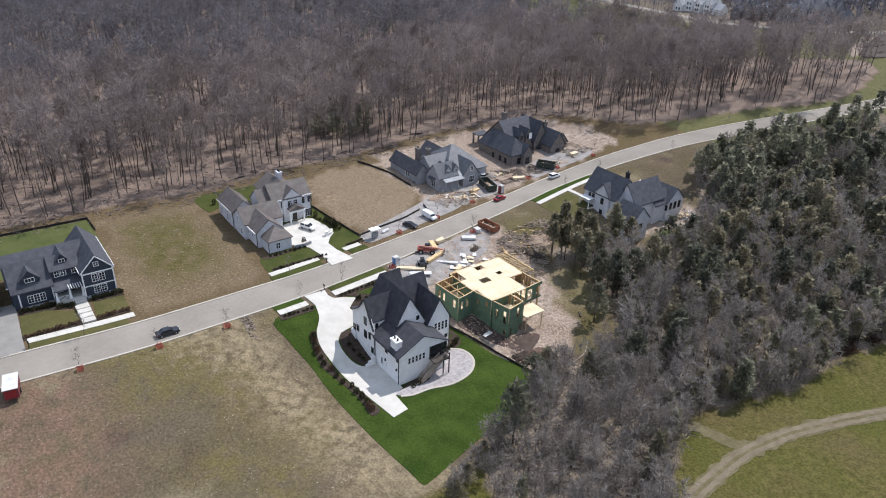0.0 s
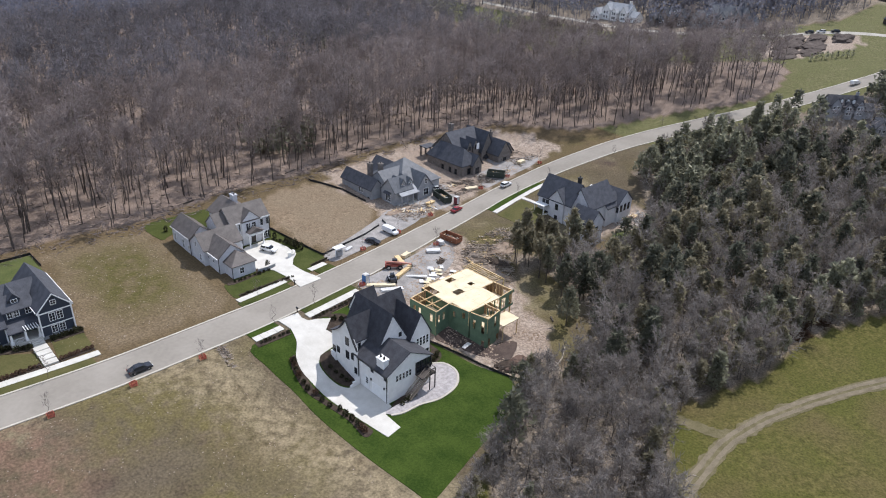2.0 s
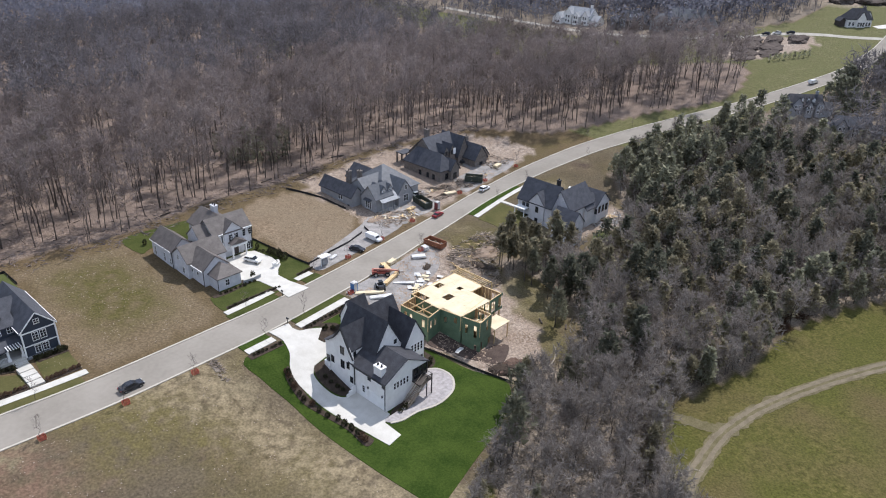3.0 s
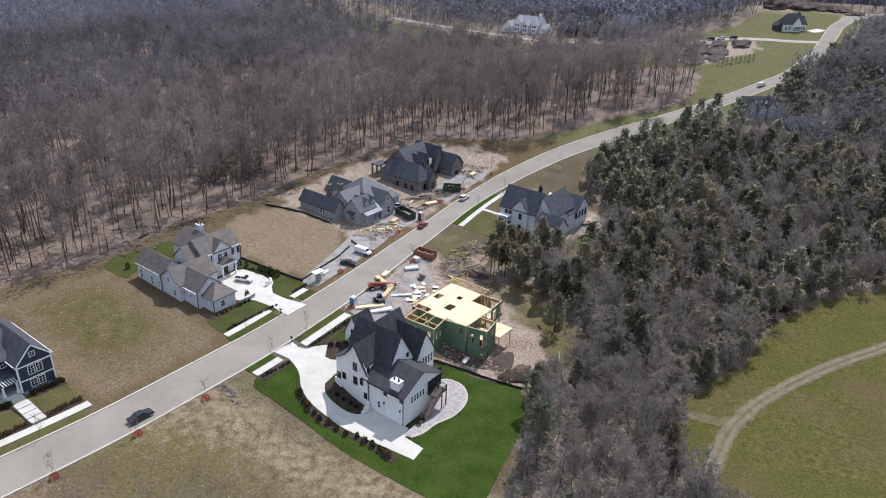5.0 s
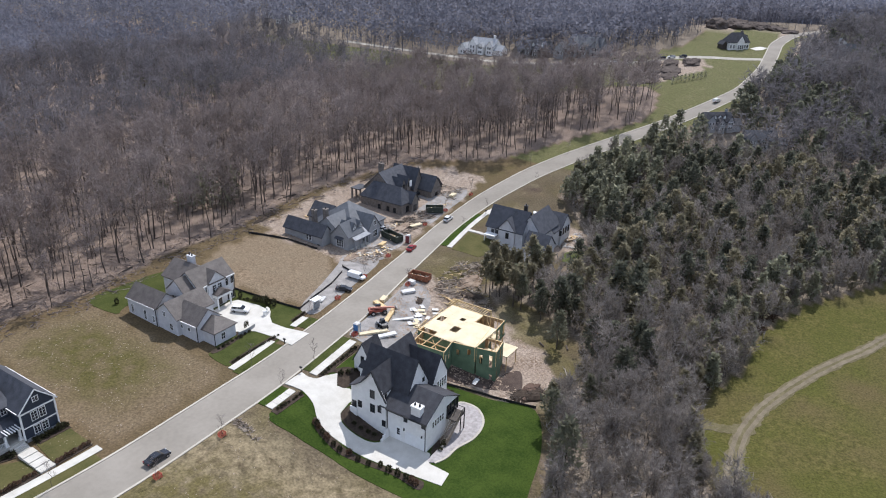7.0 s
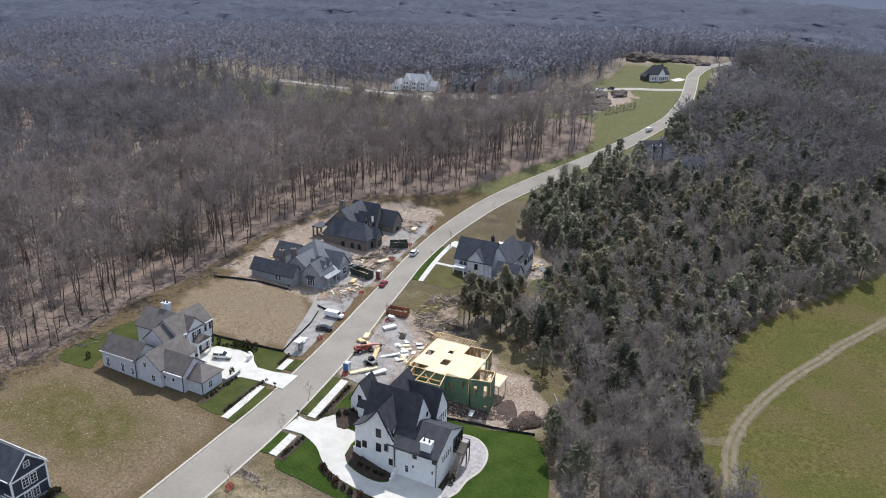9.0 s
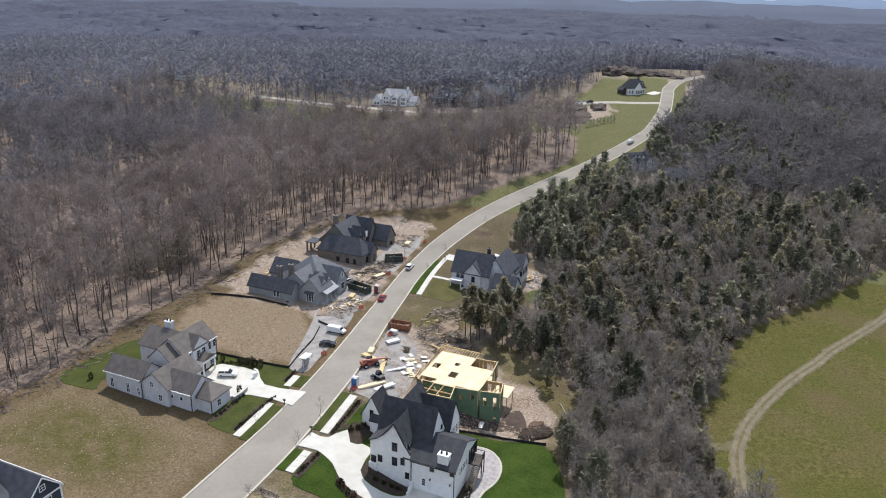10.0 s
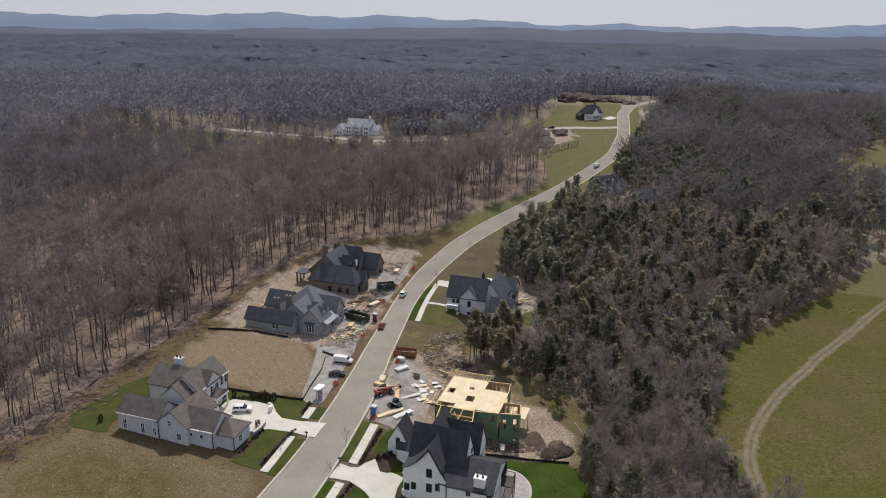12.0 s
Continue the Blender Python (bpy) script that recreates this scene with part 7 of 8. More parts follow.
def scrap_pile(u, v, a, b, z, high, way, n, mat, seed=None, label=None):
    """A heap of broken boards and bits, each its own part."""
    rs = random.Random(seed or int(u * 7 + v))
    p = thing("scrap_heap", (u, v, z), label or "heap of broken boards and building scrap", "scrap heap")
    ang = math.atan2(way[1], way[0])
    c, s = math.cos(ang), math.sin(ang)
    bm = bmesh.new()
    bmesh.ops.create_icosphere(bm, subdivisions=2, radius=1.0)
    for q in bm.verts:
        x, y, w = q.co
        k = 1 + 0.35 * noise.noise(q.co * 2.1 + Vector((u, v, 0)))
        q.co = Vector((u + (x * b * c - y * a * s) * k, v + (x * b * s + y * a * c) * k, z - 0.1 + max(0, w) * high * 0.75 * k))
    part("core", bm, M["mulch"] if mat == "brush" else M["dirt"], p)
    for k in range(n):
        x, y = rs.uniform(-1, 1) * b * 0.85, rs.uniform(-1, 1) * a * 0.85
        zz = z + high * (0.25 + 0.6 * rs.random()) * (1 - 0.5 * abs(x / b))
        l = rs.uniform(0.7, 2.2)
        t = rs.uniform(0, 6.28)
        q = Vector((u + x * c - y * s, v + x * s + y * c, zz))
        e = Vector((math.cos(t) * l, math.sin(t) * l, rs.uniform(-0.35, 0.35) * l)) / 2
        bm = bmesh.new()
        w = rs.choice((0.1, 0.2, 0.35)) if mat != "brush" else 0.07
        beam(bm, q - e, q + e, w, 0.06)
        m = M["bark"] if mat == "brush" else M[rs.choice(("lumber", "plywood", "wrap_white", "dark_wood", mat if mat in M else "lumber"))]
        part("board" if mat != "brush" else "branch", bm, m, p)


dumpster(101.6, 117.6, (0.1, -1), M["rust"], "rust-brown open dumpster full of scrap wood", 5.2, 1.35)
dumpster(117.2, 137.2, (-0.25, -0.97), M["dumpster_green"], "dark green open dumpster on gravel", 6.4, 1.7)
dumpster(139.6, 138.2, (0.55, -0.83), M["dumpster_green"], "dark dumpster heaped with building waste", 5.2, 1.7)


def toilet(u, v, mat, label):
    z = lz(u, v) + 0.06
    t = thing("portable_toilet", (u, v, z), label, "toilet")
    part("cabin", boxes((u - 0.55, u + 0.55, v - 0.55, v + 0.55, z + 0.12, z + 2.1)), mat, t)
    part("base", boxes((u - 0.6, u + 0.6, v - 0.6, v + 0.6, z, z + 0.12)), M["tyre"], t)
    bm = boxes((u - 0.58, u + 0.58, v - 0.58, v + 0.58, z + 2.1, z + 2.2), (u - 0.4, u + 0.4, v - 0.4, v + 0.4, z + 2.2, z + 2.3))
    part("roof", bm, M["wrap_white"], t)
    part("door", boxes((u - 0.4, u + 0.4, v - 0.58, v - 0.55, z + 0.2, z + 2.0)), M["wrap_white"], t)


toilet(72.4, 113.3, M["toilet_blue"], "blue portable toilet with a white roof by the kerb")
toilet(117.9, 132.4, M["toilet_maroon"], "maroon portable toilet by the kerb")


def telehandler():
    u, v, way = 81.6, 114.9, (0.8, -0.6)
    at = Vector((u, v, lz(u, v) + 0.06))
    t = thing("telehandler", at, "red telescopic handler loading lumber on gravel", "machine")
    bm = bmesh.new()
    box(bm, -2.2, 2.0, -0.7, 0.7, 0.7, 1.3), box(bm, -2.4, -1.2, -0.9, 0.9, 0.8, 1.7)
    part("chassis", turned(bm, at, way), M["machine_red"], t)
    bm = bmesh.new()
    beam(bm, (-2.0, -0.2, 2.1), (3.2, -0.2, 1.5), 0.45, 0.45), beam(bm, (3.0, -0.2, 1.55), (4.6, -0.2, 1.1), 0.32, 0.32)
    part("boom", turned(bm, at, way), M["machine_pale"], t, "faded pinkish boom")
    bm = side_shape([(-0.6, 1.3), (-0.5, 2.4), (0.7, 2.4), (1.0, 1.3)], 0.8, 0.75)
    bmesh.ops.translate(bm, verts=bm.verts, vec=(0, 0.5, 0))
    part("cab", turned(bm, at, way), M["glass"], t)
    bm = bmesh.new()
    box(bm, -0.6, 0.8, 0.1, 0.9, 2.4, 2.48)
    part("cab_roof", turned(bm, at, way), M["car_dark"], t)
    bm = bmesh.new()
    for s in (-0.5, 0.1):
        box(bm, 4.5, 5.7, s - 0.06, s + 0.06, 0.62, 0.7)
    box(bm, 4.45, 4.6, -0.8, 0.4, 0.6, 1.4)
    part("fork", turned(bm, at, way), M["black_metal"], t)
    wheels(t, at, way, (-1.5, 1.5), 1.9, 0.62, 0.42)
    t.scale = (0.86, 0.86, 0.8)


def loader():
    u, v, way = 77.4, 110.6, (0.5, 0.85)
    at = Vector((u, v, lz(u, v) + 0.06))
    t = thing("skid_loader", at, "dark skid steer loader on gravel", "machine")
    part("body", turned(side_shape([(-1.4, 0.4), (-1.4, 1.3), (-0.9, 1.5), (0.6, 1.2), (1.0, 0.6), (1.0, 0.4)], 1.2), at, way), M["car_dark"], t)
    part("cab", turned(side_shape([(-0.7, 1.3), (-0.6, 2.1), (0.4, 2.1), (0.6, 1.2)], 0.9), at, way), M["glass"], t)
    for s in (-1, 1):
        bm = bmesh.new()
        beam(bm, (-1.2, s * 0.75, 1.5), (1.1, s * 0.75, 1.1), 0.14, 0.2), beam(bm, (1.1, s * 0.75, 1.1), (1.5, s * 0.75, 0.4), 0.14, 0.2)
        part("arm", turned(bm, at, way), M["grey_wall"], t)
    part("bucket", turned(side_shape([(1.3, 0.1), (1.3, 0.75), (1.5, 0.8), (2.1, 0.1)], 1.8), at, way), M["grey_wall"], t)
    wheels(t, at, way, (-0.8, 0.6), 1.5, 0.42, 0.32)


def trailer():
    u, v = -0.7, 110.4
    z = lz(u, v) + 0.05
    t = thing("cargo_trailer", (u, v, z), "small dark red cargo trailer with a white roof", "trailer")
    part("box", turned(side_shape([(-2.2, 0.5), (-2.2, 2.3), (2.2, 2.3), (2.2, 0.5)], 2.1), Vector((u, v, z)), (0.15, 1)), M["toilet_maroon"], t)
    bm = bmesh.new()
    box(bm, -2.25, 2.25, -1.1, 1.1, 2.3, 2.38)
    part("roof", turned(bm, Vector((u, v, z)), (0.15, 1)), M["wrap_white"], t)
    bm = bmesh.new()
    box(bm, -2.24, -2.2, -0.8, 0.8, 0.7, 2.1)
    part("door", turned(bm, Vector((u, v, z)), (0.15, 1)), M["car_red"], t)
    wheels(t, Vector((u, v, z)), (0.15, 1), (0.0,), 2.1, 0.36)
    bm = bmesh.new()
    beam(bm, (2.2, 0, 0.5), (3.2, 0, 0.5), 0.12)
    part("drawbar", turned(bm, Vector((u, v, z)), (0.15, 1)), M["black_metal"], t)


telehandler(), loader(), trailer()


def board_stack(u, v, way, length, width, high, mat, label, n=4):
    """A bundle of boards on two bearers."""
    z = lz(u, v) + 0.07
    s = thing("lumber_stack", (u, v, z), label, "lumber", "lumber stacks on the building site")
    for x in (-length * 0.3, length * 0.3):
        bm = bmesh.new()
        box(bm, x - 0.06, x + 0.06, -width / 2, width / 2, 0, 0.1)
        part("bearer", turned(bm, Vector((u, v, z)), way), M["dark_wood"], s)
    rows_ = max(2, int(high / 0.12))
    for r in range(min(rows_, 5)):
        for k in range(n):
            off = random.uniform(-0.12, 0.12)
            bm = bmesh.new()
            y0 = -width / 2 + width * k / n
            box(bm, -length / 2 + off, length / 2 + off, y0 + 0.008, y0 + width / n - 0.008, 0.1 + high * r / min(rows_, 5), 0.1 + high * (r + 1) / min(rows_, 5) - 0.008)
            part("board", turned(bm, Vector((u, v, z)), way), mat, s)


board_stack(81.8, 112.0, (0.94, 0.33), 6.0, 0.9, 0.6, M["lumber"], "bright yellow stack of long joists")
board_stack(84.6, 116.6, (0.3, 0.95), 4.0, 1.1, 0.5, M["lumber"], "orange-yellow stack of cut lumber")
board_stack(87.2, 117.6, (0.8, 0.2), 2.4, 1.2, 0.7, M["plywood"], "pale bundle of plywood sheets")
board_stack(74.4, 110.6, (0.8, -0.6), 6.0, 1.0, 0.4, M["plywood"], "grey-white stack of long boards")
board_stack(75.4, 108.2, (0.85, -0.5), 4.6, 1.2, 0.35, M["wrap_white"], "white stack of trim boards")
board_stack(94.0, 115.6, (0.8, -0.5), 3.2, 1.4, 0.5, M["wrap_white"], "white wrapped pallet of building board")
board_stack(98.0, 117.4, (0.1, 1), 1.6, 1.2, 0.9, M["wrap_white"], "white wrapped pallet near the dumpster")
board_stack(98.6, 107.8, (0.3, 0.95), 5.0, 0.4, 0.2, M["lumber"], "long loose timbers on bare earth")
board_stack(83.2, 109.4, (0.75, -0.66), 4.6, 0.7, 0.25, M["wrap_white"], "pale boards dropped on gravel")
board_stack(112.6, 137.0, (1, 0.2), 2.6, 1.2, 0.5, M["lumber"], "small stack of lumber before the grey house")
board_stack(128.2, 137.0, (0.9, -0.3), 3.6, 1.4, 0.4, M["plywood"], "pale stack of boards by the street")
board_stack(152.4, 139.8, (0.9, 0.1), 2.8, 1.4, 0.7, M["plywood"], "pallet of pale stone by the brown house")
board_stack(79.2, 128.6, (0.9, 0.3), 2.2, 0.8, 0.3, M["wrap_white"], "white boards on the gravel strip")


def sheets(u, v, n, spread, seed, label):
    rs = random.Random(seed)
    s = thing("loose_sheets", (u, v, lz(u, v)), label, "sheets")
    for k in range(n):
        x, y = u + rs.uniform(-spread, spread), v + rs.uniform(-spread, spread)
        bm = bmesh.new()
        box(bm, -rs.uniform(0.5, 1.2), rs.uniform(0.5, 1.2), -0.4, 0.5, 0, 0.03)
        part("sheet", turned(bm, Vector((x, y, lz(x, y) + 0.09 + 0.035 * k)), (rs.uniform(-1, 1), rs.uniform(-1, 1))), M[rs.choice(("wrap_white", "wrap_white", "plywood"))], s)


sheets(89.5, 108.4, 12, 2.6, 4, "white sheets of house wrap and board scattered on earth")
sheets(84.5, 106.6, 9, 1.9, 5, "white scraps of board by the framed house")
sheets(78.8, 91.5, 4, 1.2, 6, "pale sheets lying beside the foundation")
sheets(77.0, 88.4, 3, 0.9, 7, "pale sheets lying beside the foundation")
scrap_pile(107.6, 135.0, 1.3, 3.4, lz(107.6, 135.0), 0.7, (0.8, -0.6), 30, "lumber", 11, "long heap of earth and broken wood before the grey house")
scrap_pile(103.2, 138.0, 0.8, 2.6, lz(103.2, 138), 0.6, (0.8, -0.6), 16, "lumber", 12, "heap of spoil along the grey house")
scrap_pile(111.4, 134.8, 0.9, 1.6, lz(111.4, 134.8), 0.5, (0.3, 0.9), 14, "lumber", 13)
scrap_pile(143.8, 138.6, 1.2, 2.2, lz(143.8, 138.6), 0.9, (0.9, -0.2), 26, "lumber", 14, "heap of building waste before the brown house")
scrap_pile(126.6, 141.0, 1.0, 4.0, lz(126.6, 141), 0.5, (0.8, -0.5), 18, "lumber", 15, "low ridge of spoil and boards between two houses")
scrap_pile(154.6, 147.4, 1.4, 2.0, lz(154.6, 147.4), 1.0, (1, 0), 14, "lumber", 16, "heap of tan stone and earth beside the brown house")
scrap_pile(79.8, 77.2, 2.2, 4.2, lz(79.8, 77.2), 1.3, (0.7, -0.7), 50, "brush", 17, "brown heap of brush and topsoil at the lot's corner")
scrap_pile(103.8, 106.5, 1.2, 5.0, lz(103.8, 106.5), 0.7, (0.3, -0.95), 50, "brush", 18, "long low heap of cleared brush at the wood's edge")
scrap_pile(92.5, 111.6, 0.9, 1.8, lz(92.5, 111.6), 0.5, (0.9, 0.3), 16, "brush", 20, "small heap of roots and branches on the lot")
scrap_pile(153.0, 100.6, 1.8, 3.4, lz(153, 100.6), 0.6, (0.95, -0.3), 34, "lumber", 21, "pale heap of stone and boards behind the house")
scrap_pile(104.6, 172.5, 1.0, 5.0, lz(104.6, 172.5), 0.6, (0.95, 0.2), 40, "brush", 22, "heap of cleared branches along the wood")
scrap_pile(116.5, 164.6, 1.2, 3.4, lz(116.5, 164.6), 0.6, (0.95, -0.1), 30, "lumber", 23, "heap of lumber scraps behind the grey house")


# ---- fences, walls, posts ----
def silt_fence(line, label):
    pts = []
    for a, b in zip(line, line[1:]):
        a, b = Vector(a), Vector(b)
        n = max(1, int((b - a).length / 2))
        pts += [a + (b - a) * k / n for k in range(n)]
    pts.append(Vector(line[-1]))
    f = thing("silt_fence", (*pts[0], lz(*pts[0])), label, "fence")
    bm = bmesh.new()
    rows_ = []
    for i, p in enumerate(pts):
        z = lz(*p)
        d = (pts[min(i + 1, len(pts) - 1)] - pts[max(0, i - 1)]).normalized()
        n = Vector((-d.y, d.x)) * 0.02
        sag = 0.05 * math.sin(i * 2.3)
        rows_.append([bm.verts.new((p.x + n.x * s, p.y + n.y * s, z + q)) for s, q in ((-1, 0), (-1, 0.55 + sag), (1, 0.55 + sag), (1, 0))])
    for a, b in zip(rows_, rows_[1:]):
        for k in range(3):
            bm.faces.new((a[k], a[k + 1], b[k + 1], b[k]))
    bmesh.ops.recalc_face_normals(bm, faces=bm.faces[:])
    part("cloth", bm, M["silt_fence"], f)
    for p in pts:
        z = lz(*p)
        part("post", boxes((p.x + 0.02, p.x + 0.07, p.y - 0.03, p.y + 0.03, z - 0.1, z + 0.75)), M["dark_wood"], f)


silt_fence([(72.0, 93.4), (73.6, 89.0), (74.8, 84.8), (75.8, 79), (77.0, 74.4)], "black silt fence between the lawn and bare earth")
silt_fence([(69.6, 150), (70.4, 146.5), (71.6, 138), (72.9, 129.6), (78, 130.8), (86.7, 132.4), (93, 134.6)], "black silt fence beside the green lawn")
silt_fence([(94.6, 168.0), (96.4, 164), (98.6, 157.4), (99.2, 148)], "black silt fence below the grey house")
silt_fence([(-40, 167.4), (-10, 167.2), (22.7, 166.6), (22.9, 160.2)], "dark low fence round the back lawn")
silt_fence([(94.8, 133.4), (95.6, 136.6)], "short length of black silt fence on gravel")


def garden_walls():
    w = thing("garden_wall", (67.2, 135, 0.4), "low white curved garden wall with a pillar", "wall")
    line = smooth_line([(66.4, 133.4), (67.4, 133.5), (68.1, 134.1), (68.4, 135.0)], 6)
    bm = ribbon(line, -0.18, 0.18, 0.65, 0.7)
    part("wall", bm, M["white_brick"], w)
    part("coping", ribbon(line, -0.23, 0.23, 0.73, 0.08), M["concrete"], w)
    z = lz(66.4, 133.4)
    part("pillar", boxes((66.1, 66.7, 133.1, 133.7, z, z + 1.15), (66.03, 66.77, 133.03, 133.77, z + 1.15, z + 1.27)), M["white_brick"], w)
    w2 = thing("garden_wall", (60, 131.3, 0.4), "low grey stone wall at the forecourt's corner", "wall")
    part("wall", ribbon([(57.4, 131.6), (59.4, 131.4), (61.6, 131.7)], -0.2, 0.2, 0.9, 1.0), M["grey_wall"], w2)
    part("coping", ribbon([(57.4, 131.6), (59.4, 131.4), (61.6, 131.7)], -0.26, 0.26, 1.0, 0.1), M["concrete"], w2)


garden_walls()


def mailbox(u, v):
    z = lz(u, v) + 0.1
    m = thing("mailbox", (u, v, z), "black mailbox on a post in the grass strip", "mailbox", "mailboxes along the street")
    part("post", boxes((u - 0.06, u + 0.06, v - 0.06, v + 0.06, z - 0.1, z + 1.05)), M["black_metal"], m)
    bm = bmesh.new()
    bmesh.ops.create_cone(bm, cap_ends=True, segments=12, radius1=0.14, radius2=0.14, depth=0.55, matrix=Matrix.Translation((u, v, z + 1.2)) @ Matrix.Rotation(radians(90), 4, "X"))
    box(bm, u - 0.14, u + 0.14, v - 0.27, v + 0.27, z + 1.05, z + 1.2)
    part("box", bm, M["black_metal"], m)


mailbox(60.4, 122.0), mailbox(54.8, 112.4), mailbox(3.4, 122.2), mailbox(146.0, 124.4)


def kiosk(u, v):
    z = lz(u, v) + 0.06
    k = thing("mail_kiosk", (u, v, z), "small grey mail cabinet under a white canopy", "kiosk")
    part("cabinet", boxes((u - 0.7, u + 0.7, v - 0.35, v + 0.35, z + 0.3, z + 1.5)), M["grey_wall"], k)
    for s in (-0.9, 0.9):
        part("post", boxes((u + s - 0.07, u + s + 0.07, v - 0.07, v + 0.07, z, z + 2.3)), M["white_trim"], k)
    part("canopy", boxes((u - 1.3, u + 1.3, v - 0.8, v + 0.8, z + 2.3, z + 2.45)), M["white_trim"], k)


kiosk(75.4, 127.0)


# ---- planting ----
def shrub_meshes(seed, r, h, n, mat):
    rs = np.random.RandomState(seed)
    hp = Heap()
    hp.add(*tube((0, 0, -0.1), (0, 0, h * 0.6), 0.05, 0.02, 4))
    for _ in range(n):
        d = rs.normal(size=3)
        d /= np.linalg.norm(d)
        p = np.array([d[0] * r, d[1] * r, h * 0.5 + d[2] * h * 0.48]) * (0.6 + 0.45 * rs.rand() ** 0.5)
        hp.add(*sliver(rs, p, d + np.array([0, 0, 0.5]), 0.22 + 0.2 * rs.rand(), 0.09 + 0.06 * rs.rand()))
    v, t = hp.done()
    o = raw_mesh("shrub", v, t, M[mat], "", "", "")
    me = o.data
    bpy.data.objects.remove(o)
    return me


def shrubs(places, meshes, label, group, lo=0.8, hi=1.2, name="shrub"):
    for u, v in places:
        s = random.uniform(lo, hi)
        o = tagged(new(name, random.choice(meshes)), label, "shrub", group)
        o.location, o.scale, o.rotation_euler = (u, v, lz(u, v) + 0.1), (s, s, s * random.uniform(0.85, 1.15)), (0, 0, random.uniform(0, 6.28))


def row(a, b, n, wob=0.12):
    return [(a[0] + (b[0] - a[0]) * k / (n - 1) + random.uniform(-wob, wob), a[1] + (b[1] - a[1]) * k / (n - 1) + random.uniform(-wob, wob)) for k in range(n)]


DARK = [shrub_meshes(30 + k, 0.42, 1.15, 150, "shrub") for k in range(3)]
BROWN = [shrub_meshes(k, 0.42, 1.1, 130, "red_shrub") for k in range(3)]
GREEN = [shrub_meshes(10 + k, 0.32, 0.55, 90, "shrub") for k in range(3)]
TALL = [shrub_meshes(20 + k, 0.5, 1.9, 220, "shrub") for k in range(3)]
DRIVE_EDGE = smooth_line([(47.1, 101.9), (46.2, 100.0), (46.1, 95.9), (47.0, 90.5), (47.6, 85.0), (47.5, 81.3)], 3)
shrubs([(u + random.uniform(-0.3, 0.3), v + random.uniform(-0.2, 0.2)) for u, v in DRIVE_EDGE], DARK + BROWN[:1], "rounded dark shrub in mulch along the driveway", "shrubs along the driveway", 0.7, 1.05)
shrubs(row((44.3, 108.0), (49.9, 108.0), 7), GREEN, "small dark shrub behind the pavement", "small shrubs by the white house", 0.5, 0.8)
shrubs(row((56.9, 109.0), (67.5, 110.0), 12), GREEN, "small dark shrub behind the pavement", "small shrubs by the white house", 0.5, 0.8)
shrubs(row((59.5, 106.8), (62.6, 105.8), 3) + row((56.5, 82.5), (59.7, 83.0), 4) + row((67.2, 87.6), (71.1, 89.3), 5) + row((53.1, 93.9), (52.3, 98.0), 4), GREEN, "dark shrub in the mulch by the house", "small shrubs by the white house")
shrubs(row((50.0, 125.2), (62.0, 125.5), 18), GREEN, "small clipped shrub in a hedge row", "clipped hedge of the pale house", 0.5, 0.7)
shrubs(row((68.2, 127.0), (72.4, 127.7), 8), GREEN, "small clipped shrub in a hedge row", "clipped hedge of the pale house", 0.5, 0.7)
shrubs(row((51.6, 130.9), (59.6, 131.0), 8) + row((67.8, 142.6), (71.0, 137.4), 8), GREEN, "low shrub in mulch", "clipped hedge of the pale house", 0.5, 0.9)
shrubs(row((69.4, 139.4), (70.4, 134.8), 5, 0.3), TALL, "tall dark evergreen beside the forecourt", "evergreens of the pale house", 0.8, 1.1)
shrubs([(68.6, 143.2), (60.2, 132.4), (50.0, 160.2)], TALL, "narrow dark evergreen at the house corner", "evergreens of the pale house", 0.7, 0.9)
shrubs(row((3.4, 125.7), (12.0, 125.7), 13) + row((15.4, 125.5), (20.6, 125.6), 8), BROWN, "small brown shrub behind the pavement", "shrub row of the navy house", 0.5, 0.7)
shrubs(row((4.4, 134.4), (9.4, 133.9), 7) + row((16.4, 132.4), (21.0, 132.4), 7) + row((10.4, 132.8), (12.2, 132.2), 3), GREEN, "dark rounded shrub under the navy house", "foundation shrubs of the navy house", 0.9, 1.4)

YOUNG = [bare_tree(120 + k, 4.6, 8, 4, 3, 0.35, 0.26, 0.018, 0.35) for k in range(3)]


def tree_guard(u, v):
    z = lz(u, v) + 0.05
    g = thing("tree_guard", (u, v, z), "orange plastic netting round a young street tree", "guard", "orange tree guards")
    corners = [(-0.7, -0.5), (0.7, -0.55), (0.65, 0.55), (-0.65, 0.5)]
    for x, y in corners:
        part("stake", boxes((u + x - 0.025, u + x + 0.025, v + y - 0.025, v + y + 0.025, z - 0.1, z + 1.05)), M["lumber"], g)
    bm = bmesh.new()
    for (a, b), (c, d) in zip(corners, corners[1:] + corners[:1]):
        for k in range(6):
            zz = z + 0.1 + k * 0.17
            beam(bm, (u + a, v + b, zz), (u + c, v + d, zz - 0.04), 0.03, 0.09)
        for k in range(5):
            f = k / 5
            beam(bm, (u + a + (c - a) * f, v + b + (d - b) * f, z + 0.05), (u + a + (c - a) * f, v + b + (d - b) * f, z + 0.98), 0.05, 0.03)
    part("netting", bm, M["netting"], g)
    g.scale = (0.8, 0.8, 0.72)


GUARDED = [(9.2, 111.0), (21.8, 110.4), (33.9, 110.2), (94.2, 128.6), (81.7, 126.4), (107.5, 131.4), (130.1, 135.2), (141.9, 135.8), (156.2, 135.6), (96.9, 117.8), (71.2, 113.0)]
for g_ in GUARDED:
    tree_guard(*g_)
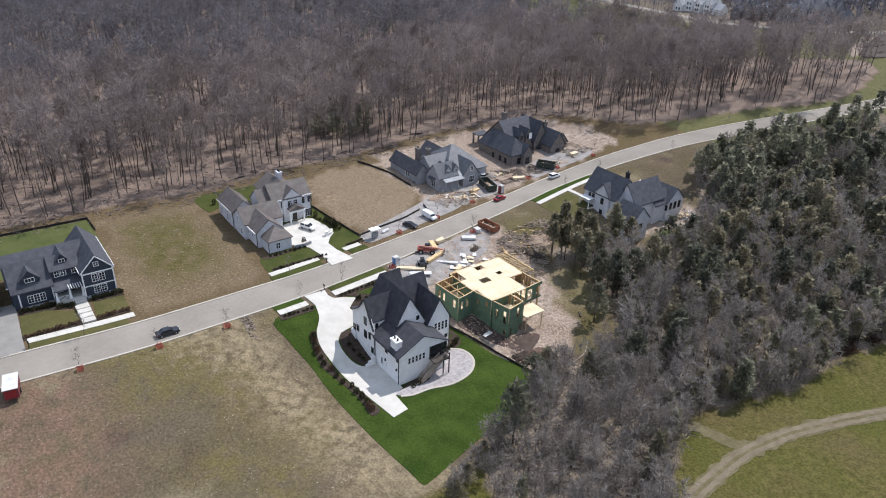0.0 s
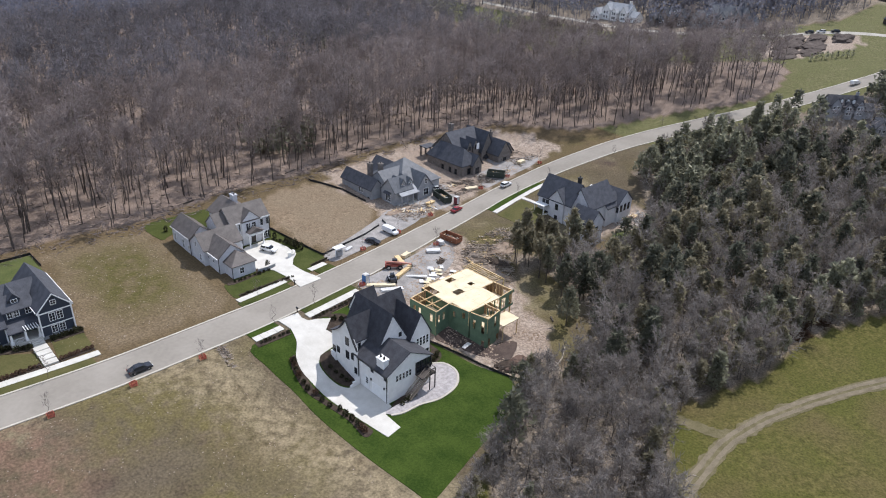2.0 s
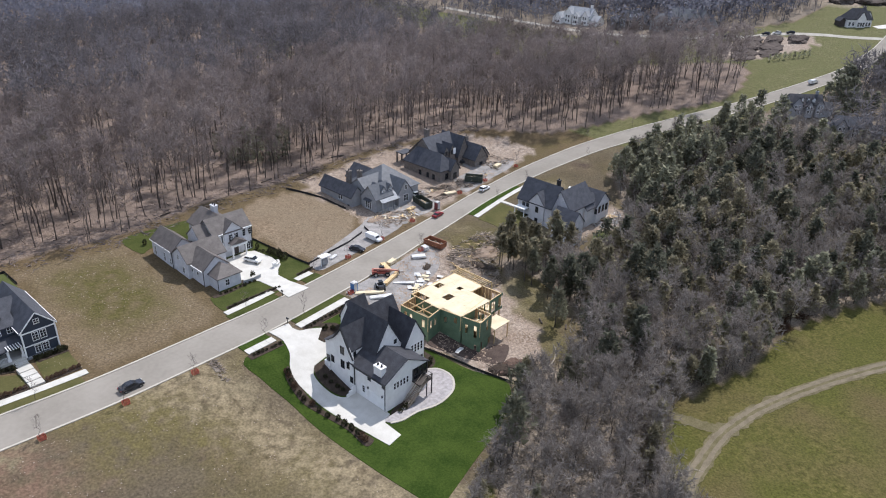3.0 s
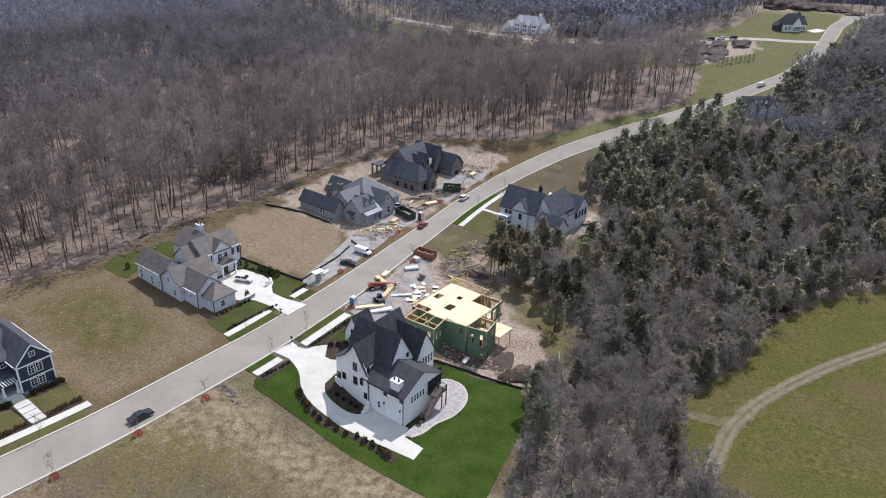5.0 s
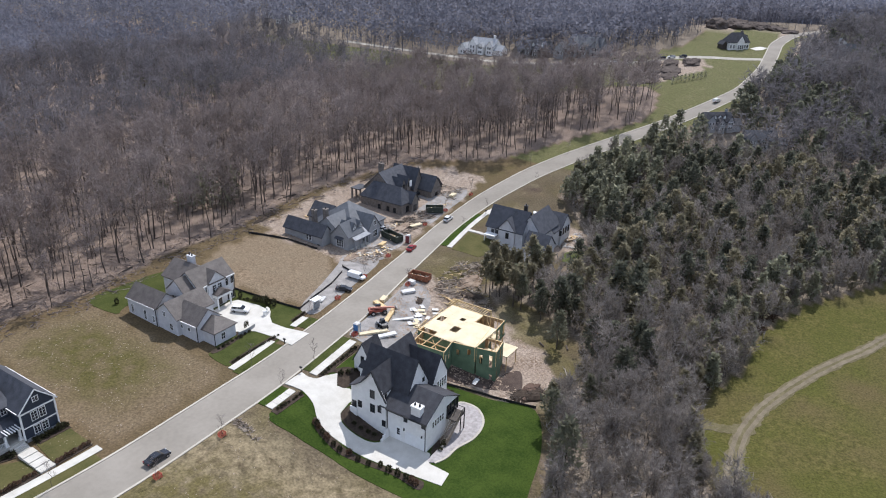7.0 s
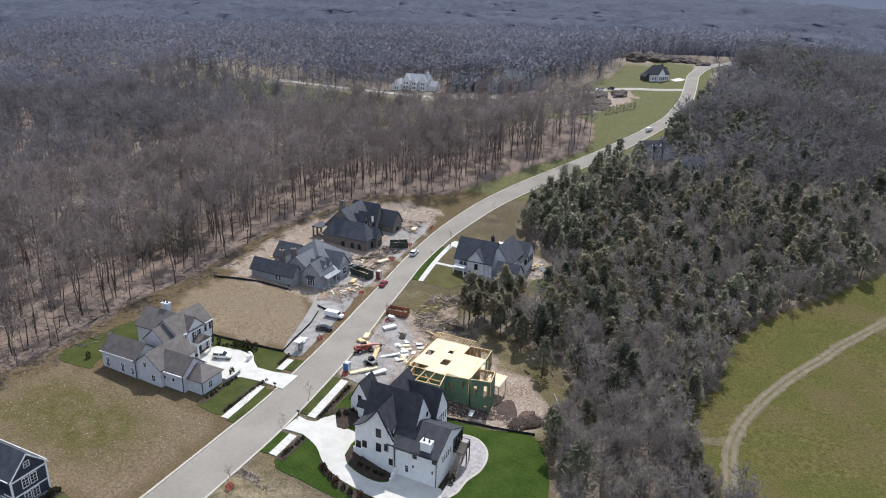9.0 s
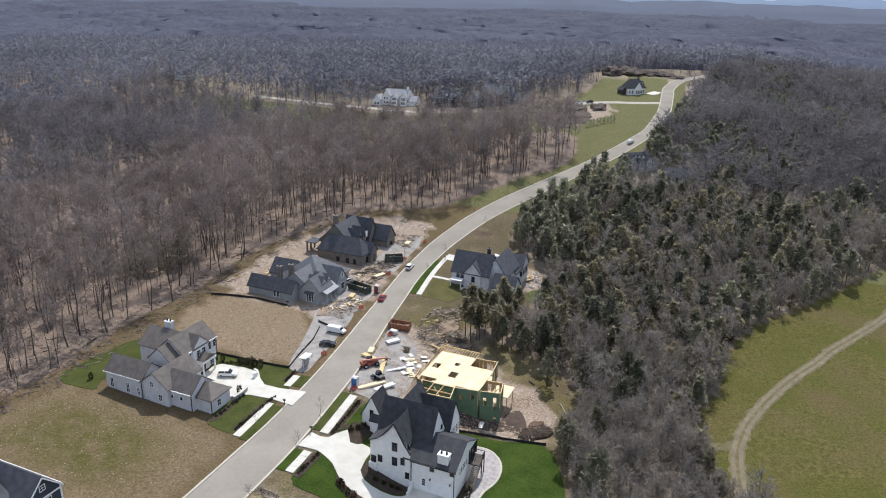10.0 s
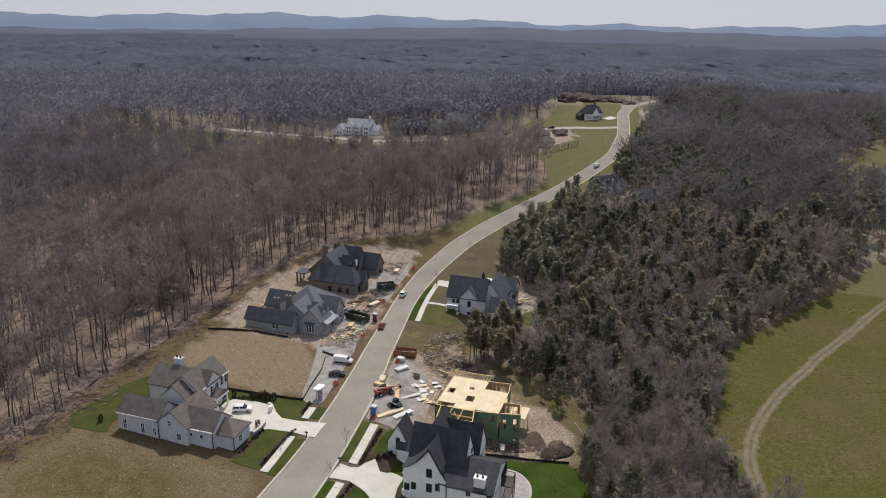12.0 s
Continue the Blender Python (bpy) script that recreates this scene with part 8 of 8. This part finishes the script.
PLAIN_TREES = [(59.7, 113.2), (49.2, 111.4), (51.6, 122.2), (134.0, 124.6), (147.5, 125.0), (175.4, 122.6), (12.0, 121.2), (70.6, 124.2), (188, 130.8), (206, 125.0)]
single_trees("young_tree", YOUNG, [g_ for g_ in GUARDED[:-1]] + PLAIN_TREES, 44, 0.85, 1.15, "bark", "twigs", "thin young leafless street tree", "tree", "young street trees")

# sticks and branches left on the wood's floor are part of the litter; a few logs lie clear
for (a, b, c, d) in ((92, 176, 96, 177), (120, 180, 124, 178.6), (98.4, 82.8, 99.6, 84.4), (60, 172.4, 63, 172.9), (100.2, 78.0, 101.8, 79.0)):
    bm = bmesh.new()
    beam(bm, (a, b, lz(a, b) + 0.18), (c, d, lz(c, d) + 0.2), 0.32, 0.3)
    bmesh.ops.bevel(bm, geom=bm.edges[:], offset=0.08, segments=2, affect="EDGES")
    tagged(part("log", bm, M["bark"]), "fallen grey log at the wood's edge", "log", "fallen logs")


# ---- brush and site litter ----
def litter_of_sticks(outline, n, low, high, lift, mat, seed, label):
    """Loose sticks and scraps strewn over a piece of ground, too many to count."""
    rs = np.random.RandomState(seed)
    u = np.array([p[0] for p in outline])
    v = np.array([p[1] for p in outline])
    hp = Heap()
    while hp.n < n * 3:
        a, b = rs.uniform(u.min(), u.max()), rs.uniform(v.min(), v.max())
        if not inside(outline, np.array([a]), np.array([b]))[0] or noise.noise(Vector((a * 0.35, b * 0.35, seed))) < -0.12:
            continue
        t = rs.rand() * 6.283
        d = np.array([math.cos(t), math.sin(t), rs.uniform(-0.1, 0.35)])
        hp.add(*sliver(rs, np.array([a, b, lz(a, b) + 0.05 + lift * rs.rand() ** 2]), d, rs.uniform(low, high), 0.05 + 0.10 * rs.rand()))
    v_, t_ = hp.done()
    raw_mesh("brush_litter", v_, t_, M[mat], label, "brush")


litter_of_sticks([(37.1, 112.1), (38.6, 111.6), (38.0, 105.6), (36.6, 105.3)], 240, 0.3, 1.0, 0.06, "grey_board", 73, "flattened heap of grey sticks on the empty lot")
litter_of_sticks([(129.0, 48.5), (132.7, 44.3), (142.8, 42.8), (143.8, 44.4), (134.8, 48.8)], 900, 0.3, 1.3, 0.5, "red_shrub", 74, "reddish cut brush at the pasture's edge")
def clods(outline, n, low, high, mat, seed, label):
    """Lumps of soil and rubble strewn over bare ground, too many to count."""
    rs = np.random.RandomState(seed)
    u, v = np.array([p[0] for p in outline]), np.array([p[1] for p in outline])
    base = np.array([(1, 0, 0), (-0.6, 0.8, 0), (-0.6, -0.8, 0), (0.1, 0.1, 0.7)])
    faces = np.array([(0, 1, 3), (1, 2, 3), (2, 0, 3)])
    hp = Heap()
    while hp.n < n * 4:
        a, b = rs.uniform(u.min(), u.max()), rs.uniform(v.min(), v.max())
        if not inside(outline, np.array([a]), np.array([b]))[0] or noise.noise(Vector((a * 0.25, b * 0.25, seed))) < -0.1:
            continue
        t, k = rs.rand() * 6.283, rs.uniform(low, high)
        c, w = math.cos(t) * k, math.sin(t) * k
        p = base * np.array([1, 0.6 + 0.5 * rs.rand(), 1])
        hp.add(np.stack([p[:, 0] * c - p[:, 1] * w + a, p[:, 0] * w + p[:, 1] * c + b, p[:, 2] * k + lz(a, b) + 0.04], -1), faces)
    v_, t_ = hp.done()
    raw_mesh("soil_clods", v_, t_, M[mat], label, "rubble")


clods(BARE_EARTH[0], 2600, 0.12, 0.4, "dirt", 81, "clods of tan soil round the unfinished houses")
clods(BARE_EARTH[1], 2600, 0.10, 0.38, "dirt", 82, "clods of tan soil round the framed house")
clods([(3, 124), (46, 123.5), (46, 163), (24, 164), (22, 136)], 600, 0.06, 0.16, "grey_board", 83, "pale stones and straw tufts on the empty lot")
clods([(-8, 70), (42, 66), (42, 110), (20, 109.6), (-8, 110)], 700, 0.05, 0.16, "grey_board", 84, "pale stones and tufts on the rough lot")
YARD = [(96, 98), (103, 98), (107, 103), (113, 107), (122, 110), (116, 115), (106, 114.5), (100, 112), (95, 106)]
litter_of_sticks(YARD, 2200, 0.5, 2.2, 0.35, "grey_board", 61, "cut brush and dry branches on cleared ground")
litter_of_sticks(YARD, 160, 0.5, 1.8, 0.3, "lumber", 62, "scraps of lumber among the cut brush")
litter_of_sticks([(100, 131.6), (111, 133.2), (112, 137.4), (104, 141), (99, 139)], 600, 0.4, 1.6, 0.3, "grey_board", 66, "muddy boards before the grey house")
litter_of_sticks([(122, 136), (134, 135.6), (142, 137.4), (138, 142), (128, 143), (121, 148)], 700, 0.4, 2.0, 0.4, "bark", 67, "muddy boards and roots before the brown house")
litter_of_sticks([(122, 136), (134, 135.6), (142, 137.4), (138, 142), (128, 143)], 500, 0.4, 1.6, 0.3, "grey_board", 68, "scraps of lumber before the brown house")
litter_of_sticks([(150, 138), (160, 139), (158, 147), (151, 148)], 400, 0.4, 1.6, 0.4, "grey_board", 69, "scraps of stone and lumber beside the brown house")
litter_of_sticks([(144, 102.6), (149.6, 95.8), (158, 98.8), (152.4, 104)], 500, 0.3, 1.2, 0.3, "wrap_white", 70, "pale building scraps behind the house among trees")
litter_of_sticks([(5, 164), (46, 163), (73, 166), (98, 167.5), (126, 170), (150, 167), (170, 160), (176, 166), (150, 176), (100, 178), (48, 174), (5, 174)], 1600, 0.5, 2.6, 0.25, "twigs", 71, "fallen branches along the foot of the wood")
litter_of_sticks([(5, 168), (48, 167), (98, 171), (126, 174), (150, 171), (176, 160), (200, 140), (206, 144), (176, 190), (150, 200), (100, 200), (48, 196), (5, 196)], 900, 0.6, 3.2, 0.25, "bark", 72, "dark fallen branches on the floor of the wood")


def fallen_log(points, r, label):
    """A dead trunk lying on the ground, thinning to its tip, with a few broken branches."""
    hp = Heap()
    rs = np.random.RandomState(int(points[0][0] * 10))
    line = [np.array([u, v, lz(u, v) + r * 0.8 + 0.25 * math.sin(2.2 * k)]) for k, (u, v) in enumerate(points)]
    for k, (a, b) in enumerate(zip(line, line[1:])):
        f, g = 1 - 0.7 * k / len(line), 1 - 0.7 * (k + 1) / len(line)
        hp.add(*tube(a, b, r * f, r * g, 7))
        for _ in range(2):
            e = (b - a) / np.linalg.norm(b - a) + rs.normal(size=3) * 0.7
            e[2] = abs(e[2])
            m = a + (b - a) * rs.rand()
            hp.add(*tube(m, m + e * rs.uniform(0.5, 1.4), r * 0.35, 0.02, 4))
    v, t = hp.done()
    raw_mesh("fallen_log", v, t, M["pale_bark"], label, "log", "")


fallen_log([(84.3, 72.0), (86.7, 72.4), (89.9, 73.5), (93.0, 75.5)], 0.2, "pale dead trunk lying at the wood's edge")
fallen_log([(106.3, 108.5), (106.3, 105.6), (105.5, 103.3), (104.8, 101.4)], 0.2, "pale dead trunk lying on cleared ground")

# ---- houses on the hill ----
def hill_house(u, v, way, wall, roof, label, scale=1.0, low=False, dormers=False, turn=0):
    z = lz(u, v)
    h = thing("house", (u, v, z), label, "house")
    s = scale
    e = 3.2 if low else 5.6
    if not way and not low:
        wing(h, u - 4 * s, u + 5 * s, v - 9 * s, v + 9 * s, z - 1, z + e * s, z + (e + 4) * s, "v", wall, roof)
        for k, (a, b, r, q) in enumerate(((-8.6, -4.4, 3.2, 0.95), (-2.4, 1.6, 2.7, 0.8), (3.4, 8.8, 3.6, 1.0))):
            wing(h, u - (6.5 + k % 2) * s, u + 1.0 * s, v + a * s, v + b * s, z - 1, z + e * s * q, z + (e * q + r) * s, "u", wall, roof, 0.3)
            for zz in (1.6, 4.2):
                if zz * s < e * s * q:
                    for f in (0.32, 0.68):
                        win(h, "-u", v + (a + (b - a) * f) * s, z + zz * s, 1.0 * s, 1.4 * s, u - (6.5 + k % 2) * s, "white_trim", 1, 2)
        wing(h, u - 4.5 * s, u + 3 * s, v - 15 * s, v - 8.6 * s, z - 1, z + 3.2 * s, z + 6.0 * s, "v", wall, roof)
        wing(h, u - 10 * s, u - 1 * s, v + 8.7 * s, v + 15 * s, z - 2, z + 2.8 * s, z + 6.2 * s, "u", wall, roof, 0.3)
        for f in (10.2, 12.2) if not dormers else ():
            win(h, "-u", v + f * s, z + 1.0 * s, 1.0 * s, 1.4 * s, u - 10 * s, "white_trim", 1, 2)
        for k in (-3.6, -0.4, 2.8) if dormers else ():
            wing(h, u - 3.6 * s, u + 0.5 * s, v + (k - 0.7) * s, v + (k + 0.7) * s, z + e * s, z + (e + 2.3) * s, z + (e + 3.2) * s, "u", M["white_trim"], roof, 0.15)
        h.rotation_euler.z = radians(turn)
        chimney(h, u + 1 * s, v - 6.5 * s, z + e * s, z + (e + 6) * s, 1.1 * s, 1.4 * s, wall, 1)
        return h
    wing(h, u - 8 * s, u + 8 * s, v - 5 * s, v + 5 * s, z - 1, z + e * s, z + (e + 4.2) * s, "u" if way else "v", wall, roof)
    wing(h, u - 7.5 * s, u - 2.5 * s, v - 8 * s, v, z - 1, z + e * s * 0.9, z + (e + 3) * s, "v", wall, roof)
    wing(h, u + 2 * s, u + 7 * s, v - 7 * s, v + 1, z - 1, z + e * s * 0.9, z + (e + 2.6) * s, "v", wall, roof)
    for k in (-6, -4, 0, 4.5):
        win(h, "-v", u + k * s, z + 1.6 * s, 1.0 * s, 1.5 * s, v - (8 if k < -2.5 else 5 if k == 0 else 7) * s, "white_trim", 2, 2)
    for k in (-3, 0, 3):
        win(h, "-u", v + k * s, z + 1.6 * s, 1.0 * s, 1.5 * s, u - 8 * s, "white_trim", 2, 2)
    chimney(h, u + 3 * s, v + 2 * s, z + e * s, z + (e + 6) * s, 1.1 * s, 1.4 * s, wall, 1)
    return h


def top_house(u, v, turn):
    """A wide low house with pale walls under tall dark roofs, turned to face down the road."""
    z = lz(u, v)
    h = thing("house", (u, v, z), "wide pale house with tall dark roofs on the hilltop", "house")
    W, R = M["white_brick"], M["roof_dark"]
    wing(h, u - 2.6, u + 4.0, v - 6.0, v + 6.0, z - 1.5, z + 3.6, z + 7.8, "v", W, R, 0.4, hip=2.6)
    wing(h, u - 3.6, u + 1.5, v - 2.4, v + 1.8, z - 1.5, z + 3.7, z + 6.6, "u", W, R, 0.3)
    wing(h, u + 1, u + 6, v - 8.4, v - 4.4, z - 1.5, z + 3.2, z + 6.4, "u", W, R, 0.3)
    wing(h, u - 1, u + 3.5, v + 5.9, v + 8.6, z - 1, z + 2.2, z + 3.6, "u", M["dark_wood"], R, 0.3)
    for k in (-5.0, -3.6, 3.0, 4.8):
        win(h, "-u", v + k, z + 1.2, 0.9, 1.6, u - 2.6, "white_trim", 2, 2)
    for k in (-1.5, -0.3, 0.9):
        win(h, "-u", v + k, z + 1.1, 0.9, 1.8, u - 3.6, "white_trim", 2, 2)
    chimney(h, u + 1.5, v - 3.4, z + 5, z + 8.8, 0.9, 1.2, M["stone_brown"], 1)
    h.rotation_euler.z = radians(turn)


hill_house(347, 239, False, M["white_brick"], M["roof_pale"], "large white unfinished house on the far hill", 0.88)
hill_house(348, 205, False, M["stone_brown"], M["roof_dark"], "dark roofed house with white dormers on the far hill", 0.85, False, True)
hill_house(348, 177, False, M["grey_wall"], M["roof_grey"], "grey house half hidden by trees on the far hill", 1.0)
top_house(383, 108.5, 47)
hill_house(409, 61, True, M["grey_wall"], M["roof_grey"], "house at the road's end among trees", 0.8)
hill_house(257, 87, False, M["grey_wall"], M["roof_dark"], "grey house with a dark roof below the upper road", 0.62, False, True, 42)
hill_house(255, 70, False, M["grey_wall"], M["roof_slate"], "grey roofed house among trees below the upper road", 0.62, False, False, 30)
hill_house(377, 424, True, M["white_brick"], M["roof_grey"], "white house deep in the far woods", 0.9)
hill_house(395, 456, True, M["white_brick"], M["roof_grey"], "white house deep in the far woods", 0.8)
hill_house(880, 662, True, M["grey_wall"], M["roof_pale"], "pale farm buildings far off in the woods", 1.6, True)
M["red_earth"] = material("red_earth", (0.085, 0.055, 0.042), (0.16, 0.11, 0.085), 0.3, 0.95, 1.0, 2, fine=0.3)


M["grey_earth"] = material("grey_earth", (0.070, 0.056, 0.048), (0.130, 0.106, 0.092), 0.3, 0.95, 1.0, 2, fine=0.3)


def earth_mound(u, v, a, b, high, seed, mat="red_earth"):
    """A dumped heap of soil: lumpy, with a flat foot."""
    bm = bmesh.new()
    bmesh.ops.create_icosphere(bm, subdivisions=4, radius=1.0)
    for q in bm.verts:
        x, y, w = q.co
        k = 1 + 0.4 * noise.noise(q.co * 1.7 + Vector((seed, 0, 0))) + 0.15 * noise.noise(q.co * 5 + Vector((seed, 3, 0)))
        q.co = Vector((u + x * a * k, v + y * b * k, 0))
        q.co.z = lz(q.co.x, q.co.y) - 0.2 + max(0, w) ** 0.8 * high * k
    tagged(part("earth_mound", bm, M[mat]), "lumpy mound of bare brown soil on open ground", "mound", "mounds of soil")


for k_, (u_, v_, a_, b_, h_) in enumerate(((306, 129, 8, 5, 1.2), (316, 132, 8, 5, 1.9), (324, 134, 8, 4, 2.0), (321, 124, 8, 5, 1.5), (331, 127, 8, 4, 2.0), (339, 119, 7, 4, 2.2), (312, 122, 6, 4, 1.0), (442, 91, 6, 5, 1.4), (447, 100, 7, 7, 2.2), (446, 110, 8, 8, 3.2), (440, 120, 9, 8, 4.0), (432, 130, 9, 7, 4.4))):
    earth_mound(u_, v_, a_, b_, h_, k_ * 3.1, "grey_earth")
earth_mound(81.5, 77.6, 3.2, 1.7, 1.0, 31), earth_mound(125.5, 139.5, 5.5, 1.6, 0.7, 37, "dirt"), earth_mound(103, 138.5, 5, 1.3, 0.6, 41, "dirt"), earth_mound(110, 108.5, 5, 2, 0.7, 47, "dirt")
scrap_pile(318, 129, 2.0, 5.0, lz(318, 129), 1.2, (0.9, -0.5), 30, "brush", 41, "long bank of reddish earth beside the upper road")
scrap_pile(400, 76, 4.0, 9.0, lz(400, 76), 1.0, (1, 0), 30, "lumber", 42, "heaps of building stone at the road's end")
SMALL_CEDARS = [cedar_tree(140 + k, 3.0, 60, 0.24, 0.05, 0.8) for k in range(2)]
single_trees("cedar_tree", SMALL_CEDARS, [(302.5 + k * 2.0, 117.2 - k * 1.25) for k in range(9)], 51, 0.8, 1.2, "bark", "cedar", "small evergreen planted in a row", "tree", "row of small evergreens by the upper road")
structure("pavement", ribbon(smooth_line([(322, -16), (330, -19), (338, -21), (344, -27), (338, -40)], 8), -1.6, 1.6, 0.15), M["track"], "bare sandy path in the far clearing", "track")
structure("driveway", drape([(384, 98.5), (387, 95.5), (392, 94.4), (394, 98.4), (387, 102)], 0.1, 3, 0.1), M["concrete"], "concrete drive at the top of the road", "driveway")
